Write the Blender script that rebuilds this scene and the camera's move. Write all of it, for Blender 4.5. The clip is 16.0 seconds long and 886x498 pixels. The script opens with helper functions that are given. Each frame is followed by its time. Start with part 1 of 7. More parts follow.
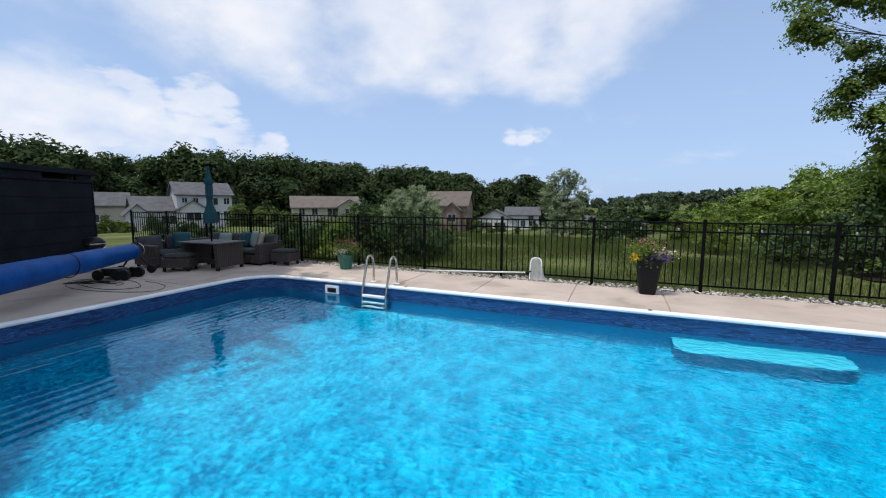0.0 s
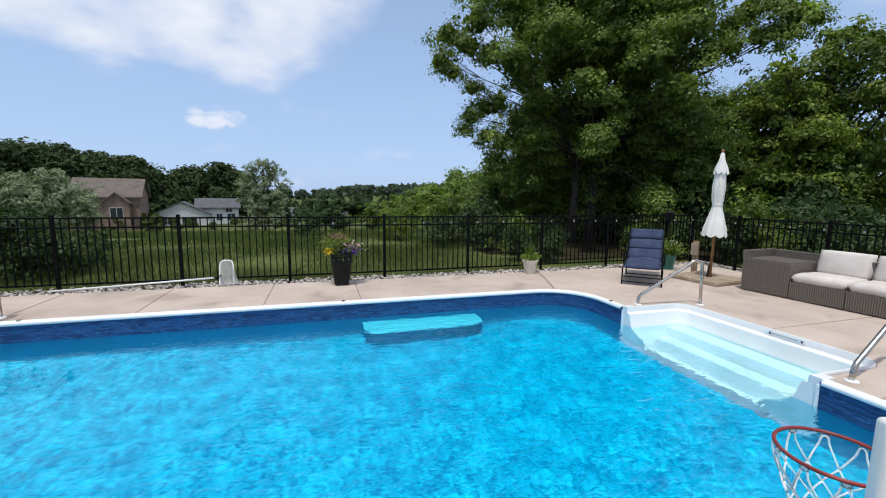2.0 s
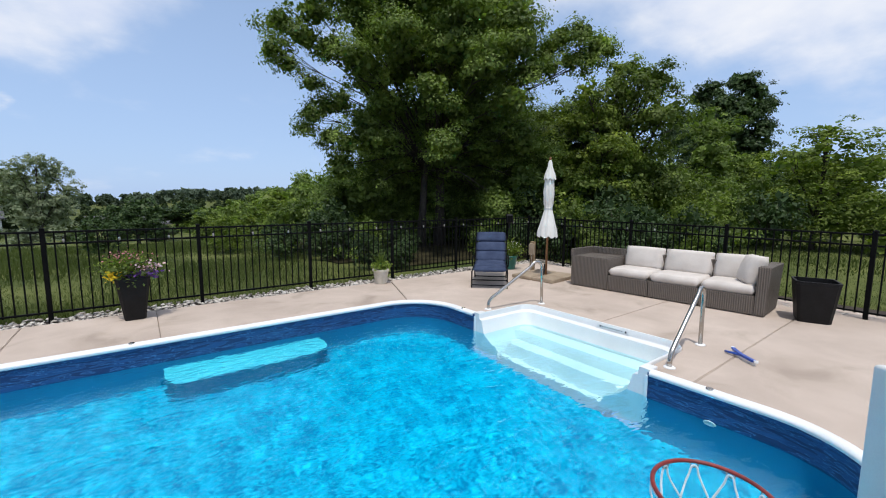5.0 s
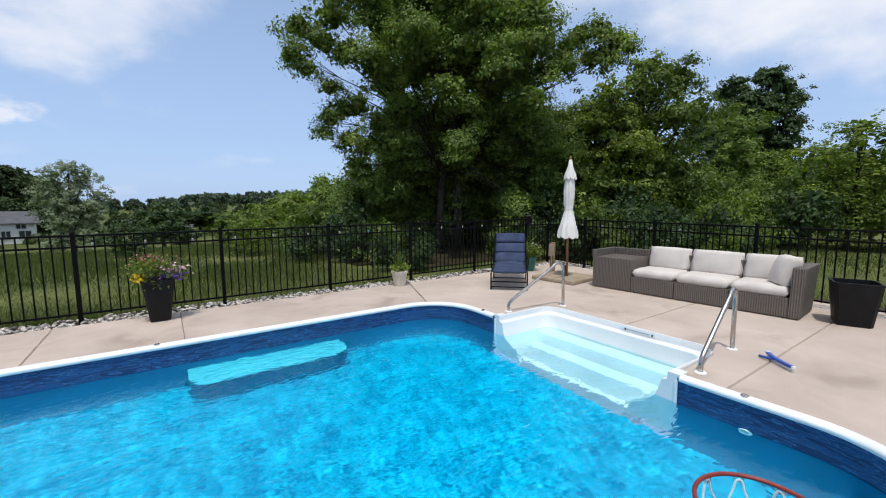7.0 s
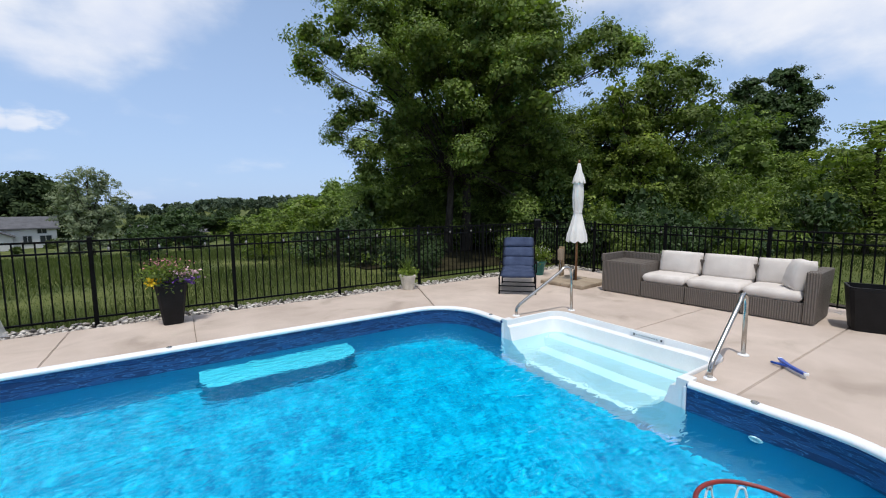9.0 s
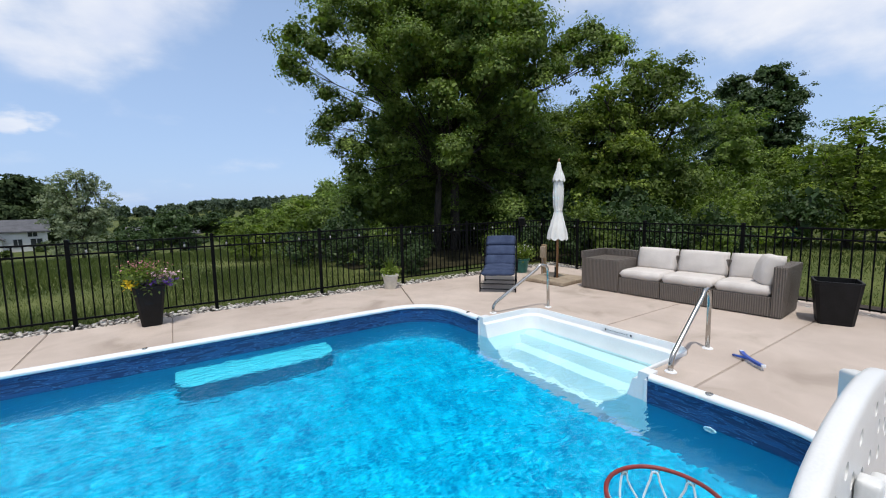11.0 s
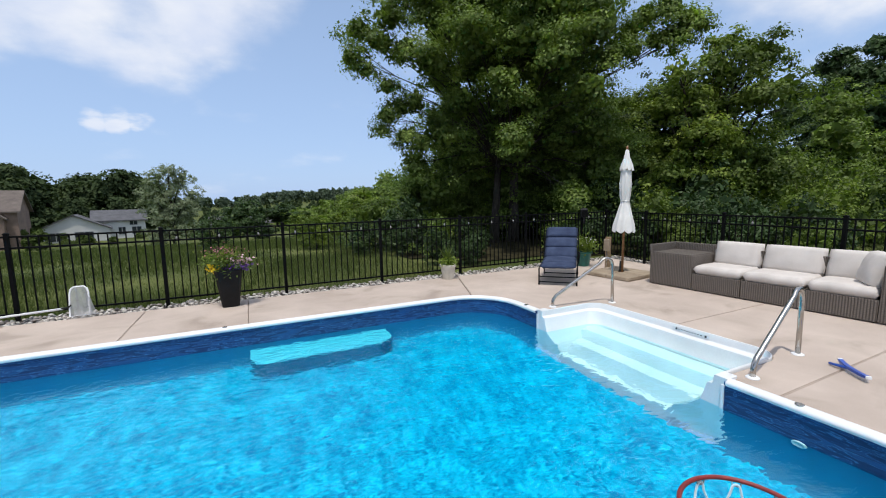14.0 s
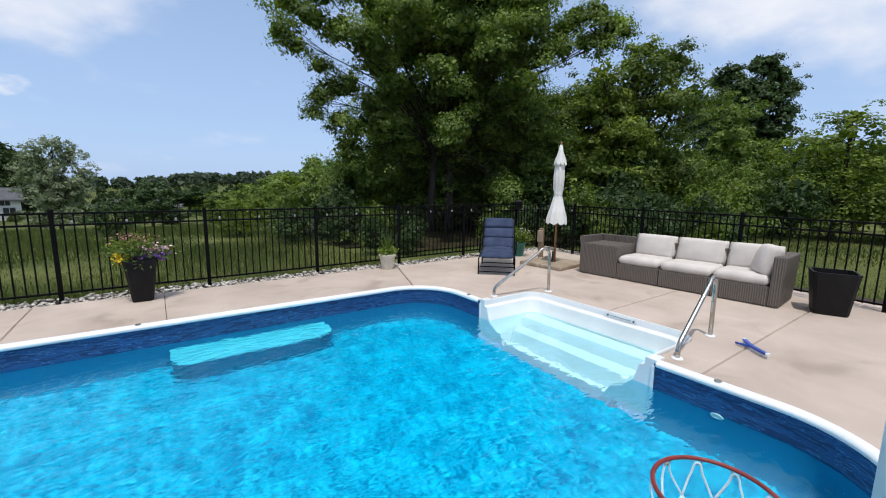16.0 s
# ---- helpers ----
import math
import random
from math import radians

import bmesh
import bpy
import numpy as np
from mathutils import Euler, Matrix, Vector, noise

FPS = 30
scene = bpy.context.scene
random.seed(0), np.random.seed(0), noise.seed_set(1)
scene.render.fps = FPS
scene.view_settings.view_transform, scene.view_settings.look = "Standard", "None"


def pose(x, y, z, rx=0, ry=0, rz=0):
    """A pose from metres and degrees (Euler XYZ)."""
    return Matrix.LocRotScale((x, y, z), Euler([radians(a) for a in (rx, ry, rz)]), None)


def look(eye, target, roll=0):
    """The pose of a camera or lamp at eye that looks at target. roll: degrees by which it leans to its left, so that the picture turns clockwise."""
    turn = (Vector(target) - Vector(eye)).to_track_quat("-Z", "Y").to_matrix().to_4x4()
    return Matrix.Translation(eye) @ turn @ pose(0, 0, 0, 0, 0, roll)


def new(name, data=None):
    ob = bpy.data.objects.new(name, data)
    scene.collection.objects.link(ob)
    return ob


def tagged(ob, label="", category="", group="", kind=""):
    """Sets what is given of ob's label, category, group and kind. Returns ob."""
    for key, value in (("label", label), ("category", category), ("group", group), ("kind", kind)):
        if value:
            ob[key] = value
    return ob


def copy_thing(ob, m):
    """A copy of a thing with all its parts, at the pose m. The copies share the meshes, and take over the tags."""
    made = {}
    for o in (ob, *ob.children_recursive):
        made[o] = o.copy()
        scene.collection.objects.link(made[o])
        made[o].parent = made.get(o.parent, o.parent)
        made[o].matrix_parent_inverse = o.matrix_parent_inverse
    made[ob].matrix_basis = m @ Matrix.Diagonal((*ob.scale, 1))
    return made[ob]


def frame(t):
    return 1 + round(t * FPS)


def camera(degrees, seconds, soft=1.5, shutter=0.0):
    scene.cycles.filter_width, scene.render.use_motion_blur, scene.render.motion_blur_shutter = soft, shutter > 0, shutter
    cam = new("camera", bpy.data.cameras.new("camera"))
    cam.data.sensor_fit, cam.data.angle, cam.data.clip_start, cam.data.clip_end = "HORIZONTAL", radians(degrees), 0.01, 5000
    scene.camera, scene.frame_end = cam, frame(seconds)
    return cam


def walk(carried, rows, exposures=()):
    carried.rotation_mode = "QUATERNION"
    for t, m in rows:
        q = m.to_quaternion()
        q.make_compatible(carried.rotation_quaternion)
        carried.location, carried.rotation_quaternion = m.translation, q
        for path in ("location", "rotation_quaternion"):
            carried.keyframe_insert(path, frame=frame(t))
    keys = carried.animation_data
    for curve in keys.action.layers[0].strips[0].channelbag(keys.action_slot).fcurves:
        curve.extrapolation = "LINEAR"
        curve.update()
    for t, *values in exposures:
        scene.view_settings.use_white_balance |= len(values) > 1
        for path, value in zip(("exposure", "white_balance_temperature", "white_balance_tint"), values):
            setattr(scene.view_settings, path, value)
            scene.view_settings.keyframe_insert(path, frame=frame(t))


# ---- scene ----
cam = camera(95.1, 16.0, 1.1)
PATH = [
    (0, (-0.474, -0.385, 1.548), (-1.264, 1.439, 1.324), 0.2),
    (0.5, (-0.565, -0.372, 1.591), (-1.083, 1.545, 1.353), 0.7),
    (1, (-0.385, -0.32, 1.617), (-0.546, 1.658, 1.374), 0.8),
    (1.5, (-0.377, -0.292, 1.601), (-0.126, 1.677, 1.359), 0.8),
    (2, (-0.263, -0.242, 1.64), (0.299, 1.66, 1.384), 0.6),
    (2.5, (-0.193, -0.166, 1.637), (0.596, 1.654, 1.383), 0.3),
    (3, (-0.028, -0.07, 1.645), (0.91, 1.678, 1.391), 0.3),
    (3.5, (0.058, 0.018, 1.636), (1.111, 1.701, 1.387), 0.5),
    (4, (0.1, 0.192, 1.644), (1.252, 1.809, 1.405), 0.9),
    (6.5, (0.2, 0.36, 1.647), (1.401, 1.943, 1.425), -0.0),
    (7, (0.166, 0.386, 1.635), (1.291, 2.025, 1.415), -0.3),
    (7.5, (0.123, 0.419, 1.632), (1.199, 2.092, 1.423), -0.4),
    (8, (0.116, 0.417, 1.634), (1.175, 2.102, 1.434), -0.5),
    (8.5, (0.134, 0.395, 1.637), (1.2, 2.076, 1.44), -0.6),
    (9, (0.189, 0.344, 1.645), (1.273, 2.013, 1.444), -0.5),
    (9.5, (0.318, 0.257, 1.655), (1.414, 1.916, 1.444), -0.6),
    (12, (0.397, 0.111, 1.651), (1.479, 1.781, 1.451), -1.8),
    (12.5, (0.392, 0.111, 1.651), (1.42, 1.816, 1.455), -1.8),
    (13, (0.389, 0.113, 1.653), (1.346, 1.858, 1.453), -1.8),
    (13.5, (0.396, 0.128, 1.654), (1.29, 1.904, 1.436), -1.5),
    (14, (0.383, 0.152, 1.638), (1.237, 1.944, 1.394), -1.1),
    (14.5, (0.37, 0.184, 1.639), (1.231, 1.968, 1.362), -0.6),
    (15, (0.369, 0.211, 1.633), (1.293, 1.96, 1.333), -0.2),
    (15.5, (0.327, 0.257, 1.641), (1.359, 1.942, 1.335), 0.3),
    (16, (0.257, 0.342, 1.634), (1.404, 1.953, 1.336), 0.7),
]
walk(cam, [(t, look(e, g, r)) for t, e, g, r in PATH])

# ---- world, sun ----
SUN_TRAVEL = Vector((0.30, 0.42, -1.45)).normalized()
sun = new("sun", bpy.data.lights.new("sun", "SUN"))
sun.data.energy, sun.data.angle, sun.data.color = 2.8, radians(0.55), (1.0, 0.955, 0.89)
sun.rotation_mode = "QUATERNION"
sun.rotation_quaternion = SUN_TRAVEL.to_track_quat("-Z", "Y")

world = bpy.data.worlds.new("sky")
scene.world = world
world.use_nodes = True


def sky_nodes():
    nt = world.node_tree
    nt.nodes.clear()
    n, l = nt.nodes.new, nt.links.new

    def math_node(op, a, b=None, clamp=False):
        m = n("ShaderNodeMath")
        m.operation, m.use_clamp = op, clamp
        for k, v in enumerate((a, b)):
            if v is None:
                continue
            if isinstance(v, (int, float)):
                m.inputs[k].default_value = v
            else:
                l(v, m.inputs[k])
        return m.outputs[0]

    out, bg = n("ShaderNodeOutputWorld"), n("ShaderNodeBackground")
    sky = n("ShaderNodeTexSky")
    sky.sky_type, sky.sun_disc = "NISHITA", False
    toward = -SUN_TRAVEL
    sky.sun_elevation = math.asin(toward.z)
    sky.sun_rotation = math.atan2(toward.x, toward.y)
    sky.air_density, sky.dust_density, sky.ozone_density = 1.0, 1.2, 2.2
    tc = n("ShaderNodeTexCoord")
    gen = tc.outputs["Generated"]
    sep = n("ShaderNodeSeparateXYZ")
    l(gen, sep.inputs[0])
    up = math_node("ADD", math_node("MAXIMUM", sep.outputs[2], 0.0), 0.34)
    comb = n("ShaderNodeCombineXYZ")
    l(math_node("DIVIDE", sep.outputs[0], up), comb.inputs[0])
    l(math_node("DIVIDE", sep.outputs[1], up), comb.inputs[1])
    big = n("ShaderNodeTexNoise")
    big.inputs["Scale"].default_value, big.inputs["Detail"].default_value, big.inputs["Roughness"].default_value = 2.5, 10.0, 0.55
    l(comb.outputs[0], big.inputs["Vector"])

    def lobe(az, el, inner, outer):
        a, e = radians(az), radians(el)
        d = n("ShaderNodeVectorMath")
        d.operation = "DOT_PRODUCT"
        l(gen, d.inputs[0])
        d.inputs[1].default_value = (math.sin(a) * math.cos(e), math.cos(a) * math.cos(e), math.sin(e))
        r = n("ShaderNodeMapRange")
        r.interpolation_type = "SMOOTHSTEP"
        l(d.outputs["Value"], r.inputs[0])
        r.inputs[1].default_value, r.inputs[2].default_value = math.cos(radians(outer)), math.cos(radians(inner))
        return r.outputs[0]

    bias = None
    for az, el, inner, outer, gain in ((-38, 22, 3, 14, 0.30), (-22, 24, 3, 13, 0.30), (-9, 20, 2, 11, 0.32), (0, 26, 2, 10, 0.28), (-52, 22, 2, 12, 0.26), (-66, 9, 2, 9, 0.34), (-57, 8, 1, 5, 0.30),
                                       (-72, 5, 2, 10, 0.34), (-40, 60, 10, 40, 0.25), (80, 33, 5, 27, 0.44), (62, 42, 5, 27, 0.42), (140, 40, 10, 70, 0.2), (-130, 40, 10, 70, 0.2)):
        v = math_node("MULTIPLY", lobe(az, el, inner, outer), gain)
        bias = v if bias is None else math_node("ADD", bias, v)
    cover = n("ShaderNodeMapRange")
    cover.interpolation_type = "SMOOTHSTEP"
    l(math_node("ADD", big.outputs[0], bias), cover.inputs[0])
    cover.inputs[1].default_value, cover.inputs[2].default_value = 0.54, 0.98
    # the small cumulus low over the valley
    fine = n("ShaderNodeTexNoise")
    fine.inputs["Scale"].default_value, fine.inputs["Detail"].default_value = 14.0, 6.0
    squash = n("ShaderNodeMapping")
    squash.inputs["Scale"].default_value = (1, 1, 2.6)
    l(gen, squash.inputs[0])
    l(squash.outputs[0], fine.inputs["Vector"])
    puff_mask = None
    for az, el, inner, outer in ((-14.2, 9.2, 0.3, 2.2), (-12.2, 9.3, 0.5, 2.5), (-10.2, 9.3, 0.4, 2.3), (-46, 7.0, 0.5, 3.4), (-50, 8.0, 0.5, 4.0),
                                 (-53.5, 11.0, 1.0, 6.0), (-61, 10.0, 1.0, 7.0)):
        v = lobe(az, el, inner, outer)
        puff_mask = v if puff_mask is None else math_node("MAXIMUM", puff_mask, v)
    puff = n("ShaderNodeMapRange")
    puff.interpolation_type = "SMOOTHSTEP"
    l(math_node("ADD", math_node("MULTIPLY", puff_mask, 0.62), math_node("MULTIPLY", fine.outputs[0], 1.1)), puff.inputs[0])
    puff.inputs[1].default_value, puff.inputs[2].default_value = 0.88, 1.16
    cloud = math_node("MAXIMUM", math_node("MULTIPLY", cover.outputs[0], 0.88), math_node("MULTIPLY", puff.outputs[0], 0.72))
    tint = n("ShaderNodeValToRGB")
    tint.color_ramp.elements[0].color, tint.color_ramp.elements[1].color = (0.70, 0.77, 0.94, 1), (0.95, 0.96, 1.0, 1)
    tint.color_ramp.elements[0].position, tint.color_ramp.elements[1].position = 0.30, 0.62
    soft_noise = n("ShaderNodeTexNoise")
    soft_noise.inputs["Scale"].default_value, soft_noise.inputs["Detail"].default_value = 4.0, 7.0
    l(comb.outputs[0], soft_noise.inputs["Vector"])
    l(soft_noise.outputs[0], tint.inputs[0])
    scaled = n("ShaderNodeVectorMath")
    scaled.operation = "SCALE"
    l(sky.outputs[0], scaled.inputs[0])
    scaled.inputs["Scale"].default_value = SKY_STRENGTH
    # summer haze whitens the sky towards the horizon
    haze = n("ShaderNodeMapRange")
    l(sep.outputs[2], haze.inputs[0])
    haze.inputs[1].default_value, haze.inputs[2].default_value = 0.0, 0.55
    haze.inputs[3].default_value, haze.inputs[4].default_value = 0.75, 0.45
    hazy = n("ShaderNodeMixRGB")
    l(haze.outputs[0], hazy.inputs[0])
    l(scaled.outputs[0], hazy.inputs[1])
    hazy.inputs[2].default_value = (0.49, 0.69, 1.06, 1)
    mix = n("ShaderNodeMixRGB")
    l(cloud, mix.inputs[0])
    l(hazy.outputs[0], mix.inputs[1])
    l(tint.outputs[0], mix.inputs[2])
    l(mix.outputs[0], bg.inputs[0])
    bg.inputs[1].default_value = 1.0
    l(bg.outputs[0], out.inputs[0])


SKY_STRENGTH = 0.11
sky_nodes()

# ---- materials ----


def node_mat(name):
    m = bpy.data.materials.new(name)
    m.use_nodes = True
    nt = m.node_tree
    return m, nt, nt.nodes["Principled BSDF"]


def surface(name, dark, light, scale=6.0, rough=0.6, metal=0.0, bump=0.15, fine=60.0, stretch=(1, 1, 1), vary=0.0, detail=8.0, spec=0.5, coat=0.0, depth=0.02, contrast=(0.35, 0.65)):
    """Two-scale procedural surface: broad stains between two colours, fine grain in the relief and in the gloss."""
    m, nt, p = node_mat(name)
    n, l = nt.nodes.new, nt.links.new
    tc, mp = n("ShaderNodeTexCoord"), n("ShaderNodeMapping")
    mp.inputs["Scale"].default_value = stretch
    l(tc.outputs["Object"], mp.inputs[0])
    a, b = n("ShaderNodeTexNoise"), n("ShaderNodeTexNoise")
    a.inputs["Scale"].default_value, a.inputs["Detail"].default_value = scale, detail
    b.inputs["Scale"].default_value, b.inputs["Detail"].default_value = fine, 4.0
    l(mp.outputs[0], a.inputs[0])
    l(mp.outputs[0], b.inputs[0])
    mixed = n("ShaderNodeMath")
    mixed.operation = "MULTIPLY_ADD"
    l(b.outputs[0], mixed.inputs[0])
    mixed.inputs[1].default_value = 0.35
    sub = n("ShaderNodeMath")
    sub.operation = "MULTIPLY_ADD"
    l(a.outputs[0], sub.inputs[0])
    sub.inputs[1].default_value, sub.inputs[2].default_value = 0.65, 0.0
    l(sub.outputs[0], mixed.inputs[2])
    ramp = n("ShaderNodeValToRGB")
    ramp.color_ramp.elements[0].color, ramp.color_ramp.elements[1].color = (*dark, 1), (*light, 1)
    ramp.color_ramp.elements[0].position, ramp.color_ramp.elements[1].position = contrast
    l(mixed.outputs[0], ramp.inputs[0])
    colour = ramp.outputs[0]
    if vary:
        info, hsv, mr = n("ShaderNodeObjectInfo"), n("ShaderNodeHueSaturation"), n("ShaderNodeMapRange")
        l(info.outputs["Random"], mr.inputs[0])
        mr.inputs[3].default_value, mr.inputs[4].default_value = 1 - vary, 1 + vary
        l(mr.outputs[0], hsv.inputs["Value"])
        l(colour, hsv.inputs["Color"])
        colour = hsv.outputs[0]
    l(colour, p.inputs["Base Color"])
    p.inputs["Roughness"].default_value, p.inputs["Metallic"].default_value = rough, metal
    p.inputs["Specular IOR Level"].default_value = spec
    p.inputs["Coat Weight"].default_value = coat
    if bump:
        bp = n("ShaderNodeBump")
        bp.inputs["Strength"].default_value, bp.inputs["Distance"].default_value = bump, depth
        l(mixed.outputs[0], bp.inputs["Height"])
        l(bp.outputs[0], p.inputs["Normal"])
    return m


def weave(name, dark, light, across=70.0, along=28.0):
    """Flat resin wicker: strands run over and under upright stakes."""
    m, nt, p = node_mat(name)
    n, l = nt.nodes.new, nt.links.new
    tc = n("ShaderNodeTexCoord")
    sep = n("ShaderNodeSeparateXYZ")
    l(tc.outputs["Object"], sep.inputs[0])

    def op(kind, a, b=None):
        k = n("ShaderNodeMath")
        k.operation = kind
        for i, v in enumerate((a, b)):
            if v is None:
                continue
            if isinstance(v, (int, float)):
                k.inputs[i].default_value = v
            else:
                l(v, k.inputs[i])
        return k.outputs[0]
    side = op("ADD", sep.outputs[0], sep.outputs[1])
    stake = op("SINE", op("MULTIPLY", side, along * 2 * math.pi))
    strand = op("SINE", op("MULTIPLY", sep.outputs[2], across * math.pi))
    h = op("ADD", op("MULTIPLY", op("MULTIPLY", stake, strand), 0.16), op("MULTIPLY", op("ABSOLUTE", stake), 0.84))
    nz = n("ShaderNodeTexNoise")
    nz.inputs["Scale"].default_value = 30.0
    l(tc.outputs["Object"], nz.inputs[0])
    ramp = n("ShaderNodeValToRGB")
    ramp.color_ramp.elements[0].color, ramp.color_ramp.elements[1].color = (*dark, 1), (*light, 1)
    ramp.color_ramp.elements[0].position, ramp.color_ramp.elements[1].position = 0.05, 0.95
    l(op("ADD", op("MULTIPLY", h, 0.7), op("MULTIPLY", nz.outputs[0], 0.4)), ramp.inputs[0])
    l(ramp.outputs[0], p.inputs["Base Color"])
    p.inputs["Roughness"].default_value = 0.55
    bp = n("ShaderNodeBump")
    bp.inputs["Strength"].default_value, bp.inputs["Distance"].default_value = 0.9, 0.010
    l(h, bp.inputs["Height"])
    l(bp.outputs[0], p.inputs["Normal"])
    return m


def leaf_mat(name, dark, light, through_light=0.28, rough=0.5, spec=0.2, patch=1.1):
    m, nt, p = node_mat(name)
    n, l = nt.nodes.new, nt.links.new
    geo, info = n("ShaderNodeNewGeometry"), n("ShaderNodeObjectInfo")
    ramp = n("ShaderNodeValToRGB")
    ramp.color_ramp.elements[0].color, ramp.color_ramp.elements[1].color = (*dark, 1), (*light, 1)
    mid = ramp.color_ramp.elements.new(0.7)
    mid.color = tuple(0.62 * a + 0.38 * b for a, b in zip(dark, light)) + (1,)
    nz, tc = n("ShaderNodeTexNoise"), n("ShaderNodeTexCoord")
    nz.inputs["Scale"].default_value, nz.inputs["Detail"].default_value = patch, 3.0
    l(tc.outputs["Object"], nz.inputs[0])
    add = n("ShaderNodeMath")
    add.operation = "MULTIPLY_ADD"
    l(geo.outputs["Random Per Island"], add.inputs[0])
    add.inputs[1].default_value = 0.34
    sc = n("ShaderNodeMath")
    sc.operation = "MULTIPLY_ADD"
    l(nz.outputs[0], sc.inputs[0])
    sc.inputs[1].default_value, sc.inputs[2].default_value = 1.5, -0.42
    l(sc.outputs[0], add.inputs[2])
    l(add.outputs[0], ramp.inputs[0])
    hsv, mr = n("ShaderNodeHueSaturation"), n("ShaderNodeMapRange")
    l(info.outputs["Random"], mr.inputs[0])
    mr.inputs[3].default_value, mr.inputs[4].default_value = 0.8, 1.2
    l(mr.outputs[0], hsv.inputs["Value"])
    l(ramp.outputs[0], hsv.inputs["Color"])
    l(hsv.outputs[0], p.inputs["Base Color"])
    p.inputs["Roughness"].default_value = rough
    p.inputs["Specular IOR Level"].default_value = spec
    tr, ms, out = n("ShaderNodeBsdfTranslucent"), n("ShaderNodeMixShader"), nt.nodes["Material Output"]
    warm = n("ShaderNodeMixRGB")
    warm.blend_type = "MULTIPLY"
    warm.inputs[0].default_value = 1.0
    l(hsv.outputs[0], warm.inputs[1])
    warm.inputs[2].default_value = (1.3, 1.55, 0.6, 1)
    l(warm.outputs[0], tr.inputs[0])
    ms.inputs[0].default_value = through_light
    l(p.outputs[0], ms.inputs[1])
    l(tr.outputs[0], ms.inputs[2])
    l(ms.outputs[0], out.inputs[0])
    return m


def plain(name, colour, rough=0.5, metal=0.0):
    return surface(name, tuple(c * 0.86 for c in colour), tuple(min(1, c * 1.1) for c in colour), 5.0, rough, metal, 0.06, 90.0)




def concrete_mat():
    """Broom-finished concrete: fine sand grain, soft mottling, and thin irregular water stains."""
    m, nt, p = node_mat("concrete")
    n, l = nt.nodes.new, nt.links.new
    tc = n("ShaderNodeTexCoord")

    def noise_tex(scale, detail, distort=0.0):
        t = n("ShaderNodeTexNoise")
        t.inputs["Scale"].default_value, t.inputs["Detail"].default_value, t.inputs["Distortion"].default_value = scale, detail, distort
        l(tc.outputs["Object"], t.inputs[0])
        return t.outputs[0]

    def ramp(src, stops):
        r = n("ShaderNodeValToRGB")
        e = r.color_ramp.elements
        e[0].position, e[0].color = stops[0][0], (*stops[0][1], 1)
        e[1].position, e[1].color = stops[-1][0], (*stops[-1][1], 1)
        for pos, col in stops[1:-1]:
            e.new(pos).color = (*col, 1)
        l(src, r.inputs[0])
        return r.outputs[0]

    def times(a, b):
        k = n("ShaderNodeMixRGB")
        k.blend_type = "MULTIPLY"
        k.inputs[0].default_value = 1.0
        l(a, k.inputs[1])
        l(b, k.inputs[2])
        return k.outputs[0]
    base = ramp(noise_tex(0.9, 6.0), [(0.3, (0.45, 0.370, 0.312)), (0.7, (0.575, 0.482, 0.413))])
    grain = noise_tex(170.0, 3.0)
    base = times(base, ramp(grain, [(0.25, (0.86, 0.86, 0.86)), (0.75, (1.08, 1.08, 1.08))]))
    stain = noise_tex(1.3, 6.0, 0.6)
    base = times(base, ramp(stain, [(0.30, (0.75, 0.74, 0.72)), (0.41, (0.94, 0.936, 0.925)), (0.52, (1.02, 1.02, 1.02)), (0.66, (0.95, 0.945, 0.94)), (0.80, (1.0, 1.0, 1.0))]))
    info, mr = n("ShaderNodeObjectInfo"), n("ShaderNodeMapRange")
    l(info.outputs["Random"], mr.inputs[0])
    mr.inputs[3].default_value, mr.inputs[4].default_value = 0.95, 1.04
    hsv = n("ShaderNodeHueSaturation")
    l(mr.outputs[0], hsv.inputs["Value"])
    l(base, hsv.inputs["Color"])
    l(hsv.outputs[0], p.inputs["Base Color"])
    p.inputs["Roughness"].default_value, p.inputs["Specular IOR Level"].default_value = 0.85, 0.25
    bp = n("ShaderNodeBump")
    bp.inputs["Strength"].default_value, bp.inputs["Distance"].default_value = 0.3, 0.004
    l(grain, bp.inputs["Height"])
    l(bp.outputs[0], p.inputs["Normal"])
    return m


CONCRETE = concrete_mat()
COPING = surface("white_vinyl", (0.74, 0.75, 0.76), (0.86, 0.86, 0.86), 3.0, 0.38, 0, 0.03)
STEP_WHITE = surface("white_acrylic", (0.70, 0.715, 0.72), (0.79, 0.80, 0.80), 2.0, 0.3, 0, 0.03)
FENCE_BLACK = surface("black_powder_coat", (0.0025, 0.0028, 0.003), (0.006, 0.0062, 0.0065), 8.0, 0.6, 0, 0.06, spec=0.08)
STEEL = surface("brushed_steel", (0.36, 0.345, 0.32), (0.56, 0.54, 0.51), 9.0, 0.24, 1.0, 0.04)
WICKER = weave("grey_brown_wicker", (0.035, 0.029, 0.025), (0.20, 0.168, 0.14), 64.0, 17.0)
WICKER_DARK = weave("dark_brown_wicker", (0.018, 0.013, 0.011), (0.075, 0.058, 0.048), 60.0, 10.0)
CREAM = surface("cream_fabric", (0.52, 0.475, 0.435), (0.68, 0.63, 0.585), 3.0, 0.9, 0, 0.3, 220.0, depth=0.004, spec=0.2)
NAVY = surface("navy_fabric", (0.026, 0.038, 0.078), (0.058, 0.078, 0.138), 5.0, 0.9, 0, 0.3, 200.0, depth=0.004, spec=0.2)
